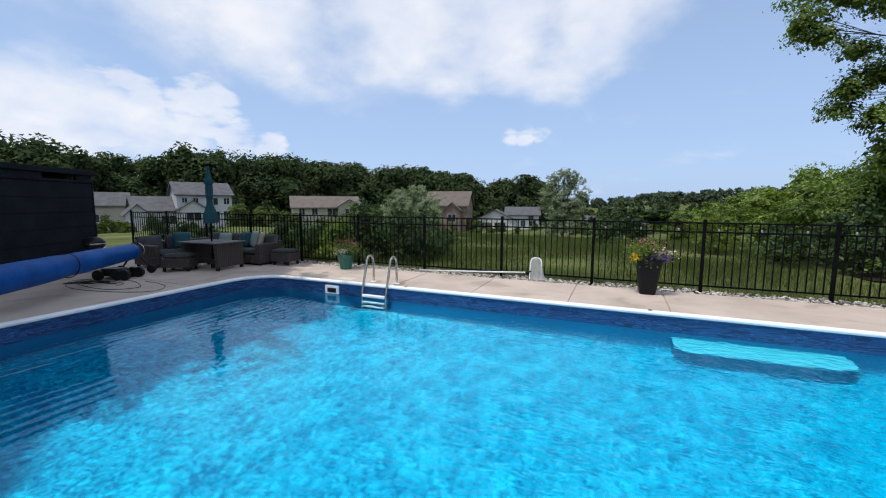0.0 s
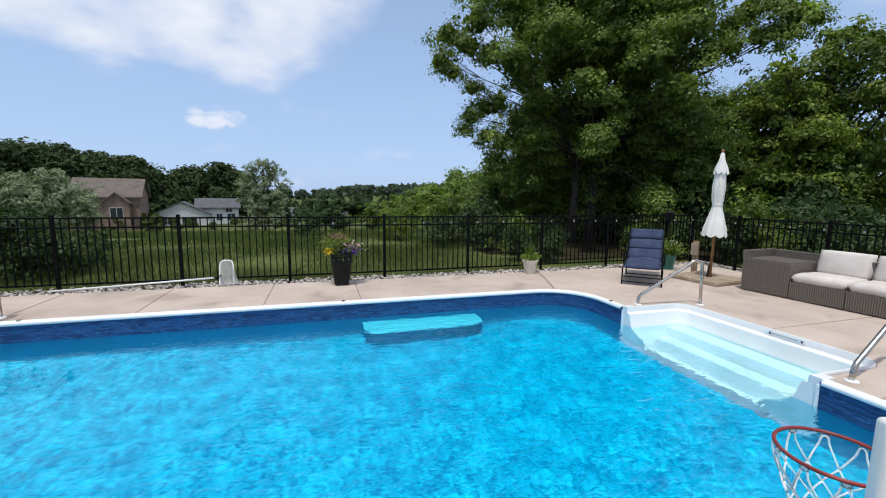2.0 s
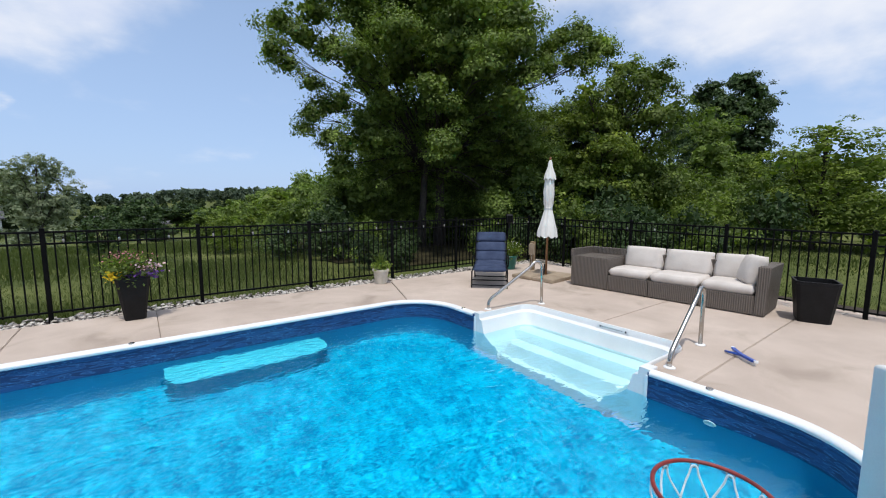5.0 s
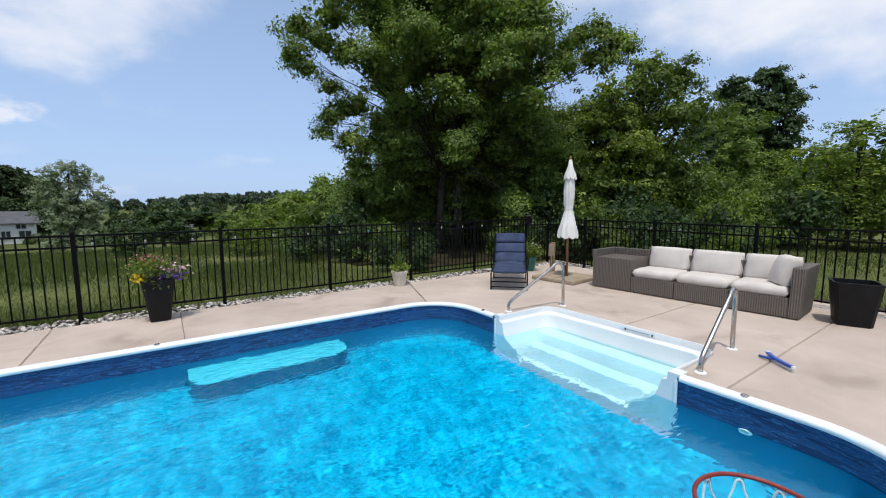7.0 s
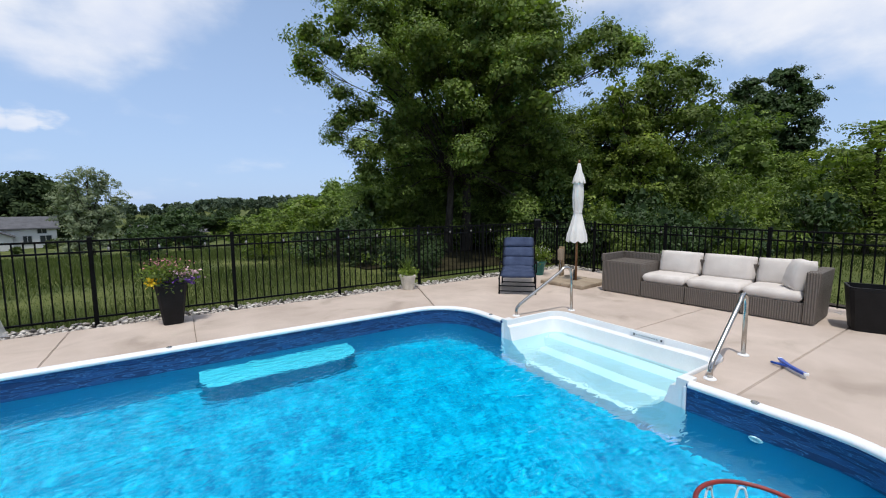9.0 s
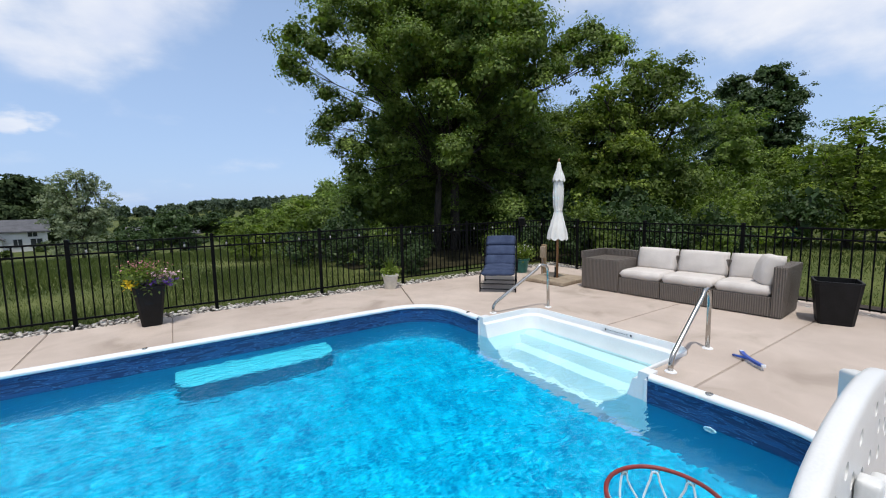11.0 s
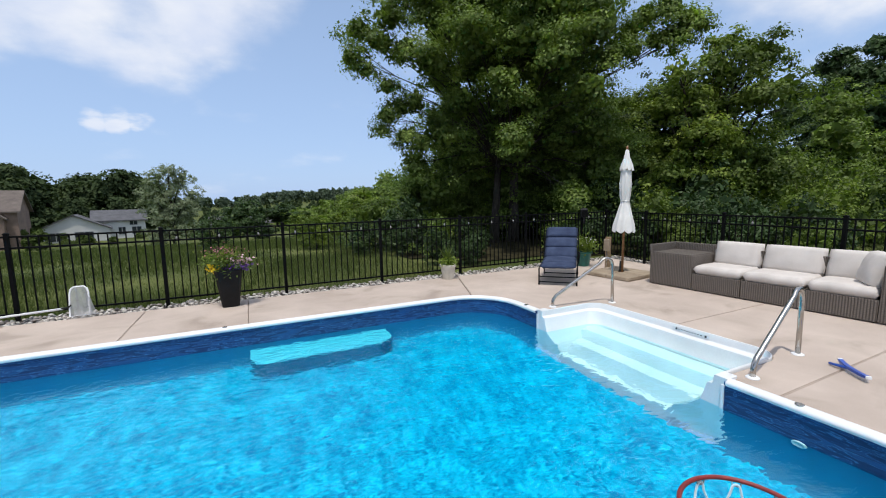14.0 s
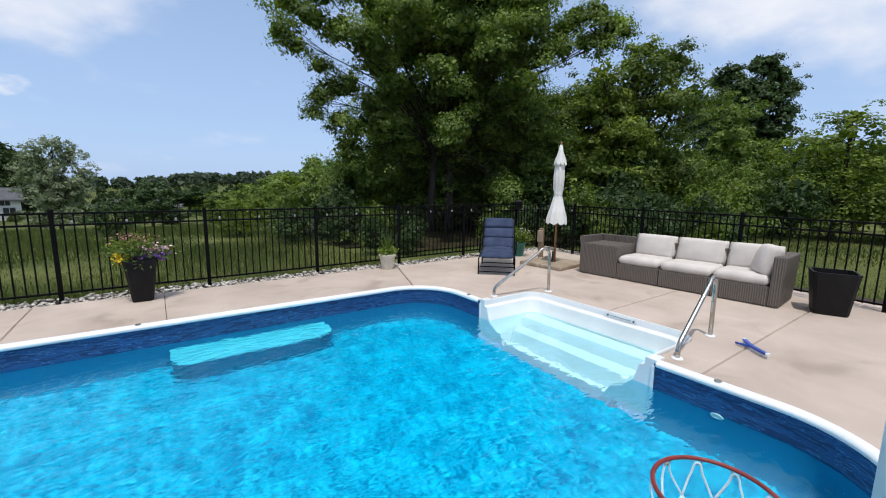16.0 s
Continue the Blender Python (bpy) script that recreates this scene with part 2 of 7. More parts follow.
GREY_FABRIC = surface("grey_fabric", (0.04, 0.044, 0.046), (0.085, 0.09, 0.092), 4.0, 0.9, 0, 0.25, 200.0, depth=0.004, spec=0.15)
TEAL = surface("teal_fabric", (0.004, 0.04, 0.052), (0.010, 0.085, 0.105), 4.0, 0.85, 0, 0.25, 120.0, depth=0.005)
MINT = surface("pale_mint_fabric", (0.16, 0.22, 0.20), (0.28, 0.34, 0.31), 4.0, 0.9, 0, 0.2, 120.0)
CANVAS = surface("white_canvas", (0.66, 0.65, 0.61), (0.84, 0.83, 0.79), 4.0, 0.85, 0, 0.3, 160.0, depth=0.004)
BLACK_POT = surface("black_resin", (0.003, 0.003, 0.0035), (0.009, 0.009, 0.010), 6.0, 0.5, 0, 0.12, spec=0.25)
CREAM_POT = surface("cream_ceramic", (0.50, 0.46, 0.38), (0.68, 0.64, 0.55), 8.0, 0.6, 0, 0.2)
GREEN_POT = surface("green_glazed_pot", (0.008, 0.085, 0.07), (0.02, 0.16, 0.125), 7.0, 0.35, 0, 0.1)
WOOD = surface("weathered_wood", (0.20, 0.13, 0.07), (0.42, 0.30, 0.17), 4.0, 0.7, 0, 0.3, 50.0, stretch=(8, 8, 0.7), depth=0.004)
POLE_WOOD = surface("varnished_wood", (0.16, 0.075, 0.03), (0.34, 0.17, 0.07), 5.0, 0.45, 0, 0.1, 50.0, stretch=(6, 6, 0.6))
TAN = surface("tan_resin", (0.26, 0.20, 0.14), (0.40, 0.32, 0.23), 5.0, 0.7, 0, 0.2)
SOIL = surface("potting_soil", (0.02, 0.013, 0.009), (0.05, 0.035, 0.025), 20.0, 0.95, 0, 0.5)
HOOP_WHITE = surface("white_moulded_plastic", (0.66, 0.66, 0.645), (0.75, 0.75, 0.735), 4.0, 0.42, 0, 0.05, 160.0)
RIM_RED = surface("red_orange_paint", (0.17, 0.014, 0.012), (0.30, 0.03, 0.022), 14.0, 0.42, 0, 0.08)
NET_CLOTH = surface("white_mesh_cloth", (0.60, 0.61, 0.63), (0.80, 0.81, 0.82), 12.0, 0.8, 0, 0.4, 260.0, depth=0.004)
nt = NET_CLOTH.node_tree
sheer, gaps = nt.nodes.new("ShaderNodeMixShader"), nt.nodes.new("ShaderNodeBsdfTransparent")
sheer.inputs[0].default_value = 0.66
nt.links.new(nt.nodes["Principled BSDF"].outputs[0], sheer.inputs[1])
nt.links.new(gaps.outputs[0], sheer.inputs[2])
nt.links.new(sheer.outputs[0], nt.nodes["Material Output"].inputs[0])
NET_WHITE = surface("white_nylon_cord", (0.70, 0.71, 0.72), (0.86, 0.87, 0.88), 40.0, 0.75, 0, 0.2)
BRUSH_BLUE = surface("blue_plastic", (0.008, 0.05, 0.32), (0.02, 0.10, 0.50), 8.0, 0.35, 0, 0.05)
COVER_BLUE = surface("blue_bubble_cover", (0.001, 0.05, 0.22), (0.002, 0.095, 0.36), 3.0, 0.5, 0, 0.5, 40.0, depth=0.015, spec=0.15)
CHARCOAL = surface("charcoal_siding", (0.006, 0.008, 0.011), (0.014, 0.017, 0.022), 2.0, 0.7, 0, 0.15, 30.0, spec=0.1)
DARK_PLASTIC = surface("black_plastic", (0.005, 0.005, 0.0055), (0.014, 0.014, 0.015), 7.0, 0.45, 0, 0.06, spec=0.3)
BULB = surface("frosted_bulb_glass", (0.22, 0.22, 0.21), (0.34, 0.34, 0.32), 9.0, 0.15, 0, 0.0)
BARK = surface("grey_bark", (0.022, 0.018, 0.015), (0.085, 0.07, 0.058), 5.0, 0.95, 0, 0.9, 22.0, stretch=(3, 3, 0.6), depth=0.05)
GRASS_GROUND = surface("meadow", (0.034, 0.055, 0.014), (0.150, 0.165, 0.052), 0.35, 0.95, 0, 0.6, 9.0, detail=12.0, depth=0.1, spec=0.1)
BLADE = leaf_mat("grass_blade", (0.040, 0.064, 0.015), (0.170, 0.190, 0.060), 0.27, 0.6)
LEAF_DARK = leaf_mat("dark_leaf", (0.018, 0.038, 0.013), (0.125, 0.195, 0.066), 0.16)
LEAF_MID = leaf_mat("green_leaf", (0.028, 0.054, 0.014), (0.40, 0.52, 0.115), 0.30)
LEAF_LIGHT = leaf_mat("yellow_green_leaf", (0.060, 0.105, 0.018), (0.42, 0.50, 0.098), 0.32)
LEAF_WILLOW = leaf_mat("willow_leaf", (0.17, 0.21, 0.12), (0.36, 0.41, 0.25), 0.15)
LEAF_FAR = leaf_mat("far_leaf", (0.026, 0.042, 0.020), (0.115, 0.150, 0.064), 0.12, 0.85, 0.04, 0.09)
LEAF_SCRUB = leaf_mat("scrub_leaf", (0.05, 0.075, 0.024), (0.15, 0.18, 0.06), 0.2, 0.8, 0.05)
# litter colour kept dark to stand in for shade under the trees
SHADED_LITTER = surface("shaded_leaf_litter", (0.018, 0.016, 0.009), (0.055, 0.05, 0.024), 3.0, 0.95, 0, 0.8, 40.0, spec=0.1)
# aerial haze is mixed into this leaf colour, paler and bluer than nearer leaves
LEAF_HAZE = leaf_mat("haze_tinted_leaf", (0.075, 0.105, 0.075), (0.15, 0.19, 0.115), 0.1, 0.8, 0.04, 0.03)
PETAL_YELLOW = plain("yellow_petal", (0.80, 0.55, 0.02), 0.7)
PETAL_PURPLE = plain("violet_petal", (0.13, 0.05, 0.26), 0.7)
PETAL_PINK = plain("pink_petal", (0.50, 0.20, 0.20), 0.7)
PETAL_PALE = plain("pale_pink_petal", (0.75, 0.50, 0.52), 0.7)
PETAL_WHITE = plain("white_petal", (0.80, 0.78, 0.74), 0.7)
PETAL_RED = plain("dark_red_petal", (0.15, 0.045, 0.04), 0.7)
SIDING_WHITE = surface("pale_siding", (0.42, 0.43, 0.45), (0.52, 0.52, 0.53), 0.5, 0.7, 0, 0.0)
# white siding again, set brighter to paint in one house's sunlit walls
SIDING_SUNLIT = surface("sunlit_white_siding", (0.56, 0.56, 0.56), (0.66, 0.66, 0.65), 0.5, 0.7, 0, 0.0)
SIDING_TAN = surface("tan_siding", (0.34, 0.31, 0.25), (0.44, 0.40, 0.33), 0.5, 0.7, 0, 0.0)
BRICK_WALL = surface("brown_brick", (0.16, 0.11, 0.09), (0.27, 0.19, 0.15), 1.0, 0.85, 0, 0.0)
ROOF_GREY = surface("grey_shingle", (0.065, 0.066, 0.072), (0.12, 0.12, 0.13), 1.2, 0.9, 0, 0.2)
ROOF_BROWN = surface("brown_shingle", (0.10, 0.08, 0.07), (0.17, 0.14, 0.12), 1.2, 0.9, 0, 0.2)
GLASS_DARK = plain("dark_window_glass", (0.03, 0.036, 0.045), 0.08)


def liner_mat(name, wall):
    """Printed vinyl pool liner: mottled, flecked blue print with caustic light painted in; the wall adds a dark wavy
    border along its top.
    """
    m, nt, p = node_mat(name)
    n, l = nt.nodes.new, nt.links.new
    tc = n("ShaderNodeTexCoord")
    print_and_caustics, wide, mixed = n("ShaderNodeTexNoise"), n("ShaderNodeTexNoise"), n("ShaderNodeMath")
    print_and_caustics.inputs["Scale"].default_value, print_and_caustics.inputs["Detail"].default_value, print_and_caustics.inputs["Roughness"].default_value, print_and_caustics.inputs["Distortion"].default_value = 19.0, 4.0, 0.58, 0.8
    wide.inputs["Scale"].default_value, wide.inputs["Detail"].default_value = 3.4, 3.0
    l(tc.outputs["Object"], print_and_caustics.inputs["Vector"])
    l(tc.outputs["Object"], wide.inputs["Vector"])
    mixed.operation = "MULTIPLY_ADD"
    l(wide.outputs[0], mixed.inputs[0])
    mixed.inputs[1].default_value = 0.35
    l(print_and_caustics.outputs[0], mixed.inputs[2])
    # the ramp's pale end paints in the caustic light on the floor
    ramp = n("ShaderNodeValToRGB")
    e = ramp.color_ramp.elements
    e[0].position, e[0].color = 0.565, (0.001, 0.185, 0.35, 1)
    e[1].position, e[1].color = 0.81, (0.005, 0.54, 0.73, 1)
    e.new(0.66).color = (0.001, 0.33, 0.515, 1)
    e.new(0.73).color = (0.002, 0.375, 0.565, 1)
    l(mixed.outputs[0], ramp.inputs[0])
    colour = ramp.outputs[0]
    if wall:
        sep = n("ShaderNodeSeparateXYZ")
        l(tc.outputs["Object"], sep.inputs[0])
        ripple, mp = n("ShaderNodeTexNoise"), n("ShaderNodeMapping")
        mp.inputs["Scale"].default_value = (2.2, 2.2, 17.0)
        l(tc.outputs["Object"], mp.inputs[0])
        l(mp.outputs[0], ripple.inputs[0])
        ripple.inputs["Scale"].default_value, ripple.inputs["Detail"].default_value, ripple.inputs["Distortion"].default_value = 1.5, 3.0, 1.4
        band = n("ShaderNodeValToRGB")
        e = band.color_ramp.elements
        e[0].position, e[0].color = 0.36, (0.002, 0.026, 0.105, 1)
        e[1].position, e[1].color = 0.66, (0.006, 0.07, 0.21, 1)
        for pos, col in ((0.485, (0.003, 0.035, 0.13, 1)), (0.505, (0.045, 0.17, 0.36, 1)), (0.535, (0.004, 0.045, 0.16, 1))):
            e.new(pos).color = col
        l(ripple.outputs[0], band.inputs[0])
        low = n("ShaderNodeMapRange")
        l(sep.outputs[2], low.inputs[0])
        low.inputs[1].default_value, low.inputs[2].default_value = -0.285, -0.275
        mx = n("ShaderNodeMixRGB")
        l(low.outputs[0], mx.inputs[0])
        # plain blue below the border, darkened to carry the upright wall's shade
        mx.inputs[1].default_value = (0.002, 0.17, 0.31, 1)
        l(band.outputs[0], mx.inputs[2])
        colour = mx.outputs[0]
    l(colour, p.inputs["Base Color"])
    p.inputs["Roughness"].default_value = 0.6
    p.inputs["Specular IOR Level"].default_value = 0.5 if wall else 0.0
    return m


# bench vinyl: pale top, blue sides coloured darker to carry their shade
BENCH_SIDE = surface("side_shaded_blue_vinyl", (0.003, 0.15, 0.25), (0.006, 0.20, 0.31), 6.0, 0.6, 0, 0.05, 30.0, spec=0.0)
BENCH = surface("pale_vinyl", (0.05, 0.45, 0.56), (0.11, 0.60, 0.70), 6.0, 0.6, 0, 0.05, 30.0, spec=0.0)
LINER_WALL, LINER_FLOOR = liner_mat("printed_shaded_liner_wall", True), liner_mat("printed_liner_floor_with_caustics", False)


def water_mat():
    m, nt, p = node_mat("pool_water")
    n, l = nt.nodes.new, nt.links.new
    nt.nodes.remove(p)
    out = nt.nodes["Material Output"]
    tc, mp = n("ShaderNodeTexCoord"), n("ShaderNodeMapping")
    mp.inputs["Rotation"].default_value = (0, 0, radians(35))
    mp.inputs["Scale"].default_value = (1.0, 1.9, 1.0)
    l(tc.outputs["Object"], mp.inputs[0])

    def op(kind, a, b, c=None):
        k = n("ShaderNodeMath")
        k.operation = kind
        for q, v in enumerate((a, b, c)):
            if isinstance(v, (int, float)):
                k.inputs[q].default_value = v
            elif v is not None:
                l(v, k.inputs[q])
        return k.outputs[0]

    def ripple(scale, detail, distort):
        t = n("ShaderNodeTexNoise")
        t.inputs["Scale"].default_value, t.inputs["Detail"].default_value, t.inputs["Distortion"].default_value = scale, detail, distort
        l(mp.outputs[0], t.inputs[0])
        return t.outputs[0]

    def span(src, *limits):
        r = n("ShaderNodeMapRange")
        r.interpolation_type = "SMOOTHSTEP"
        l(src, r.inputs[0])
        for q, v in enumerate(limits):
            r.inputs[q + 1].default_value = v
        return r.outputs[0]
    chop = op("MULTIPLY_ADD", ripple(17.0, 2.0, 0.0), 0.09, ripple(5.6, 1.2, 0.7))
    # calm at the shaded end, livelier towards the steps
    sep = n("ShaderNodeSeparateXYZ")
    l(tc.outputs["Object"], sep.inputs[0])
    chop = op("MULTIPLY", op("MULTIPLY", chop, span(sep.outputs[0], -5.4, 1.2, 0.13, 1.3)), span(sep.outputs[0], 3.8, 4.3, 1.0, 0.32))
    # long swells that run in from the end wall over the calm water
    swell = n("ShaderNodeTexWave")
    swell.bands_direction = "X"
    swell.inputs["Scale"].default_value, swell.inputs["Distortion"].default_value, swell.inputs["Detail"].default_value, swell.inputs["Detail Scale"].default_value = 1.9, 1.6, 2.0, 0.7
    l(tc.outputs["Object"], swell.inputs["Vector"])
    patch = n("ShaderNodeTexNoise")
    patch.inputs["Scale"].default_value = 0.7
    l(tc.outputs["Object"], patch.inputs["Vector"])
    swell_amount = op("MULTIPLY", span(sep.outputs[0], -5.6, -3.2, 0.22, 0.0), span(patch.outputs[0], 0.42, 0.6, 0.15, 1.0))
    height = op("MULTIPLY_ADD", swell.outputs[1], swell_amount, chop)
    bp = n("ShaderNodeBump")
    bp.inputs["Strength"].default_value, bp.inputs["Distance"].default_value = 1.0, 0.015
    l(height, bp.inputs["Height"])
    refr, gloss, fres, mix = n("ShaderNodeBsdfRefraction"), n("ShaderNodeBsdfGlossy"), n("ShaderNodeFresnel"), n("ShaderNodeMixShader")
    refr.inputs["Color"].default_value = (0.66, 0.955, 1.0, 1)
    refr.inputs["IOR"].default_value, refr.inputs["Roughness"].default_value = 1.33, 0.0
    gloss.inputs["Roughness"].default_value = 0.02
    gloss.inputs["Color"].default_value = (0.74, 0.90, 1.0, 1)
    fres.inputs["IOR"].default_value = 1.33
    for k in (refr, gloss, fres):
        l(bp.outputs[0], k.inputs["Normal"])
    l(fres.outputs[0], mix.inputs[0])
    l(refr.outputs[0], mix.inputs[1])
    l(gloss.outputs[0], mix.inputs[2])
    l(mix.outputs[0], out.inputs[0])
    return m


WATER = water_mat()

# ---- mesh helpers ----


def part(name, bm, material, parent=None, label="", smooth=False):
    mesh = bpy.data.meshes.new(name)
    if smooth:
        for f in bm.faces:
            f.smooth = True
    bmesh.ops.recalc_face_normals(bm, faces=bm.faces[:])
    bm.to_mesh(mesh)
    bm.free()
    mesh.materials.append(material)
    ob = new(name, mesh)
    ob.parent = parent
    if label:
        ob["label"] = label
    return ob


def softened(ob, angle=38):
    """Smooth shading that keeps edges sharper than the angle."""
    ob.data.polygons.foreach_set("use_smooth", [True] * len(ob.data.polygons))
    ob.data.set_sharp_from_angle(angle=radians(angle))
    return ob


def shared(name, mesh, parent, m, label=""):
    ob = new(name, mesh)
    ob.parent = parent
    ob.matrix_basis = m
    if label:
        ob["label"] = label
    return ob


def thing(name, label, category, m=None, group="", kind=""):
    ob = new(name)
    ob.empty_display_size = 0.2
    if m is not None:
        ob.matrix_basis = m
    return tagged(ob, label, category, group, kind)


def box(bm, lo, hi, bevel=0.0, taper=1.0, segments=2):
    """A box from corner to corner; taper scales its top."""
    c = [(a + b) / 2 for a, b in zip(lo, hi)]
    vs = []
    for z, k in ((lo[2], 1.0), (hi[2], taper)):
        for x, y in ((lo[0], lo[1]), (hi[0], lo[1]), (hi[0], hi[1]), (lo[0], hi[1])):
            vs.append(bm.verts.new((c[0] + (x - c[0]) * k, c[1] + (y - c[1]) * k, z)))
    fs = [bm.faces.new([vs[i] for i in q]) for q in ((3, 2, 1, 0), (4, 5, 6, 7), (0, 1, 5, 4), (1, 2, 6, 5), (2, 3, 7, 6), (3, 0, 4, 7))]
    if bevel:
        es = list({e for f in fs for e in f.edges})
        bmesh.ops.bevel(bm, geom=es, offset=bevel, segments=segments, affect="EDGES", profile=0.6)
    return bm


def boxed(lo, hi, bevel=0.0, taper=1.0, segments=2):
    return box(bmesh.new(), lo, hi, bevel, taper, segments)


def sweep(bm, pts, r, n=10, closed=False, radii=None):
    """A round bar along points."""
    pts = [Vector(p) for p in pts]
    rings, k = [], len(pts)
    side = None
    for i, p in enumerate(pts):
        a = pts[(i - 1) % k] if closed or i else pts[0]
        b = pts[(i + 1) % k] if closed or i < k - 1 else pts[-1]
        d = (b - a).normalized()
        if side is None:
            side = d.orthogonal().normalized()
        side = (side - d * side.dot(d)).normalized()
        up = d.cross(side)
        rr = radii[i] if radii else r
        rings.append([bm.verts.new(p + rr * (math.cos(2 * math.pi * j / n) * side + math.sin(2 * math.pi * j / n) * up)) for j in range(n)])
    for i in range(k if closed else k - 1):
        A, B = rings[i], rings[(i + 1) % k]
        if closed and i == k - 1:
            off = min(range(n), key=lambda o: (A[0].co - B[o].co).length)
            B = B[off:] + B[:off]
        for j in range(n):
            bm.faces.new((A[j], A[(j + 1) % n], B[(j + 1) % n], B[j]))
    if not closed:
        bm.faces.new(rings[0][::-1])
        bm.faces.new(rings[-1])
    return bm


def lathe(bm, profile, n=24, square=0.0, centre=(0, 0)):
    """Turns (radius, height) pairs round the z axis; square flattens the circle towards a square."""
    rings = []
    for r, z in profile:
        ring = []
        for j in range(n):
            a = 2 * math.pi * (j + 0.5) / n
            k = 1.0
            if square:
                k = 1 + square * (1 / max(abs(math.cos(a)), abs(math.sin(a))) - 1)
            ring.append(bm.verts.new((centre[0] + r * k * math.cos(a), centre[1] + r * k * math.sin(a), z)))
        rings.append(ring)
    for A, B in zip(rings, rings[1:]):
        for j in range(n):
            bm.faces.new((A[j], A[(j + 1) % n], B[(j + 1) % n], B[j]))
    if profile[0][0] > 1e-4:
        bm.faces.new(rings[0][::-1])
    if profile[-1][0] > 1e-4:
        bm.faces.new(rings[-1])
    return bm


def slab(outline, z0, z1, bevel=0.012):
    """A flat plate with any outline."""
    bm = bmesh.new()
    top = bm.faces.new([bm.verts.new((x, y, z1)) for x, y in outline])
    bmesh.ops.recalc_face_normals(bm, faces=[top])
    if top.normal.z < 0:
        top.normal_flip()
    r = bmesh.ops.extrude_face_region(bm, geom=[top])
    vs = [v for v in r["geom"] if isinstance(v, bmesh.types.BMVert)]
    for f in list(bm.faces):
        f.select = False
    for v in vs:
        v.co.z = z0
    if bevel:
        es = [e for e in bm.edges if all(abs(v.co.z - z1) < 1e-6 for v in e.verts)]
        bmesh.ops.bevel(bm, geom=es, offset=bevel, segments=2, affect="EDGES")
    return bm


def cushion(w, d, h, puff=0.35, cuts=10, sag=0.0):
    """A soft pad centred at the origin, standing on z = 0."""
    bm = bmesh.new()
    n = cuts
    def f(u, p):
        return max(0.0, 1 - abs(u) ** p) ** (1 / p)
    for s in (1, -1):
        grid = []
        for i in range(n + 1):
            row = []
            for j in range(n + 1):
                u, v = 2 * i / n - 1, 2 * j / n - 1
                edge = f(u, 5) * f(v, 5)
                z = h / 2 * (1 - puff) * (1 if edge > 0 else 0) * min(1, edge * 3) + h / 2 * puff * f(u, 2.0) * f(v, 2.0)
                wob = 0.012 * noise.noise(Vector((u * 1.7 + w * 5, v * 1.7 + s, d * 3))) + 0.005 * noise.noise(Vector((u * 4.5 + d * 7, v * 4.5, w * 4 + s)))
                inset = 1 - 0.03 * (u * u * v * v)
                row.append(bm.verts.new((u * w / 2 * inset, v * d / 2 * inset, h / 2 + s * (z + wob * edge) - sag * f(u, 2) * f(v, 2))))
            grid.append(row)
        for i in range(n):
            for j in range(n):
                q = [grid[i][j], grid[i + 1][j], grid[i + 1][j + 1], grid[i][j + 1]]
                bm.faces.new(q if s > 0 else q[::-1])
    bmesh.ops.remove_doubles(bm, verts=bm.verts[:], dist=0.0015)
    return bm


def raw_mesh(name, verts, faces, material, smooth=False):
    """Verts (n,3) and equal-sized faces (m,k) straight into a mesh."""
    mesh = bpy.data.meshes.new(name)
    verts, faces = np.asarray(verts, np.float32), np.asarray(faces, np.int32)
    m, k = faces.shape
    mesh.vertices.add(len(verts))
    mesh.vertices.foreach_set("co", verts.ravel())
    mesh.loops.add(m * k)
    mesh.loops.foreach_set("vertex_index", faces.ravel())
    mesh.polygons.add(m)
    mesh.polygons.foreach_set("loop_start", np.arange(m, dtype=np.int32) * k)
    mesh.polygons.foreach_set("loop_total", np.full(m, k, np.int32))
    if smooth:
        mesh.polygons.foreach_set("use_smooth", np.ones(m, bool))
    mesh.update(calc_edges=True)
    mesh.materials.append(material)
    return mesh


def leaf_mesh(name, pos, normal, size, rng, material, slim=0.6):
    """A pointed leaf blade, folded a little along its rib, at every position."""
    k = len(pos)
    nrm = normal / (np.linalg.norm(normal, axis=1, keepdims=True) + 1e-9)
    t = rng.normal(size=(k, 3))
    a = np.cross(nrm, t)
    a /= np.linalg.norm(a, axis=1, keepdims=True) + 1e-9
    b = np.cross(nrm, a)
    L = (size * rng.uniform(0.65, 1.3, k))[:, None]
    W = L * slim
    v = np.stack([pos - a * L / 2, pos + b * W / 2 + nrm * L * 0.1 - a * L * 0.05, pos + a * L / 2 - nrm * L * 0.06, pos - b * W / 2 + nrm * L * 0.1 - a * L * 0.05], 1)
    return raw_mesh(name, v.reshape(-1, 3), np.arange(4 * k).reshape(k, 4), material)


def clumps(rng, lobes, per_lobe, spread=1.0, low=0.42, size=(0.22, 0.42)):
    """Leafy sprays through rounded boughs (x, y, z, radius), most of them towards the outside and the top: place, radius and the way each faces."""
    out = []
    for x, y, z, r in lobes:
        k = max(6, int(per_lobe * r * r))
        d = rng.normal(size=(k, 3)) + np.array((0, 0, 0.22))
        d /= np.linalg.norm(d, axis=1, keepdims=True)
        u = low + (1 - low) * rng.uniform(0, 1, k) ** 0.6
        c = np.array((x, y, z)) + d * (u * r * spread)[:, None] * np.array((1, 1, 0.86))
        c += rng.normal(size=(k, 3)) * 0.14 * r
        out.append(np.column_stack((c, rng.uniform(*size, k) * (0.5 + 0.3 * r), d)))
    return np.concatenate(out)


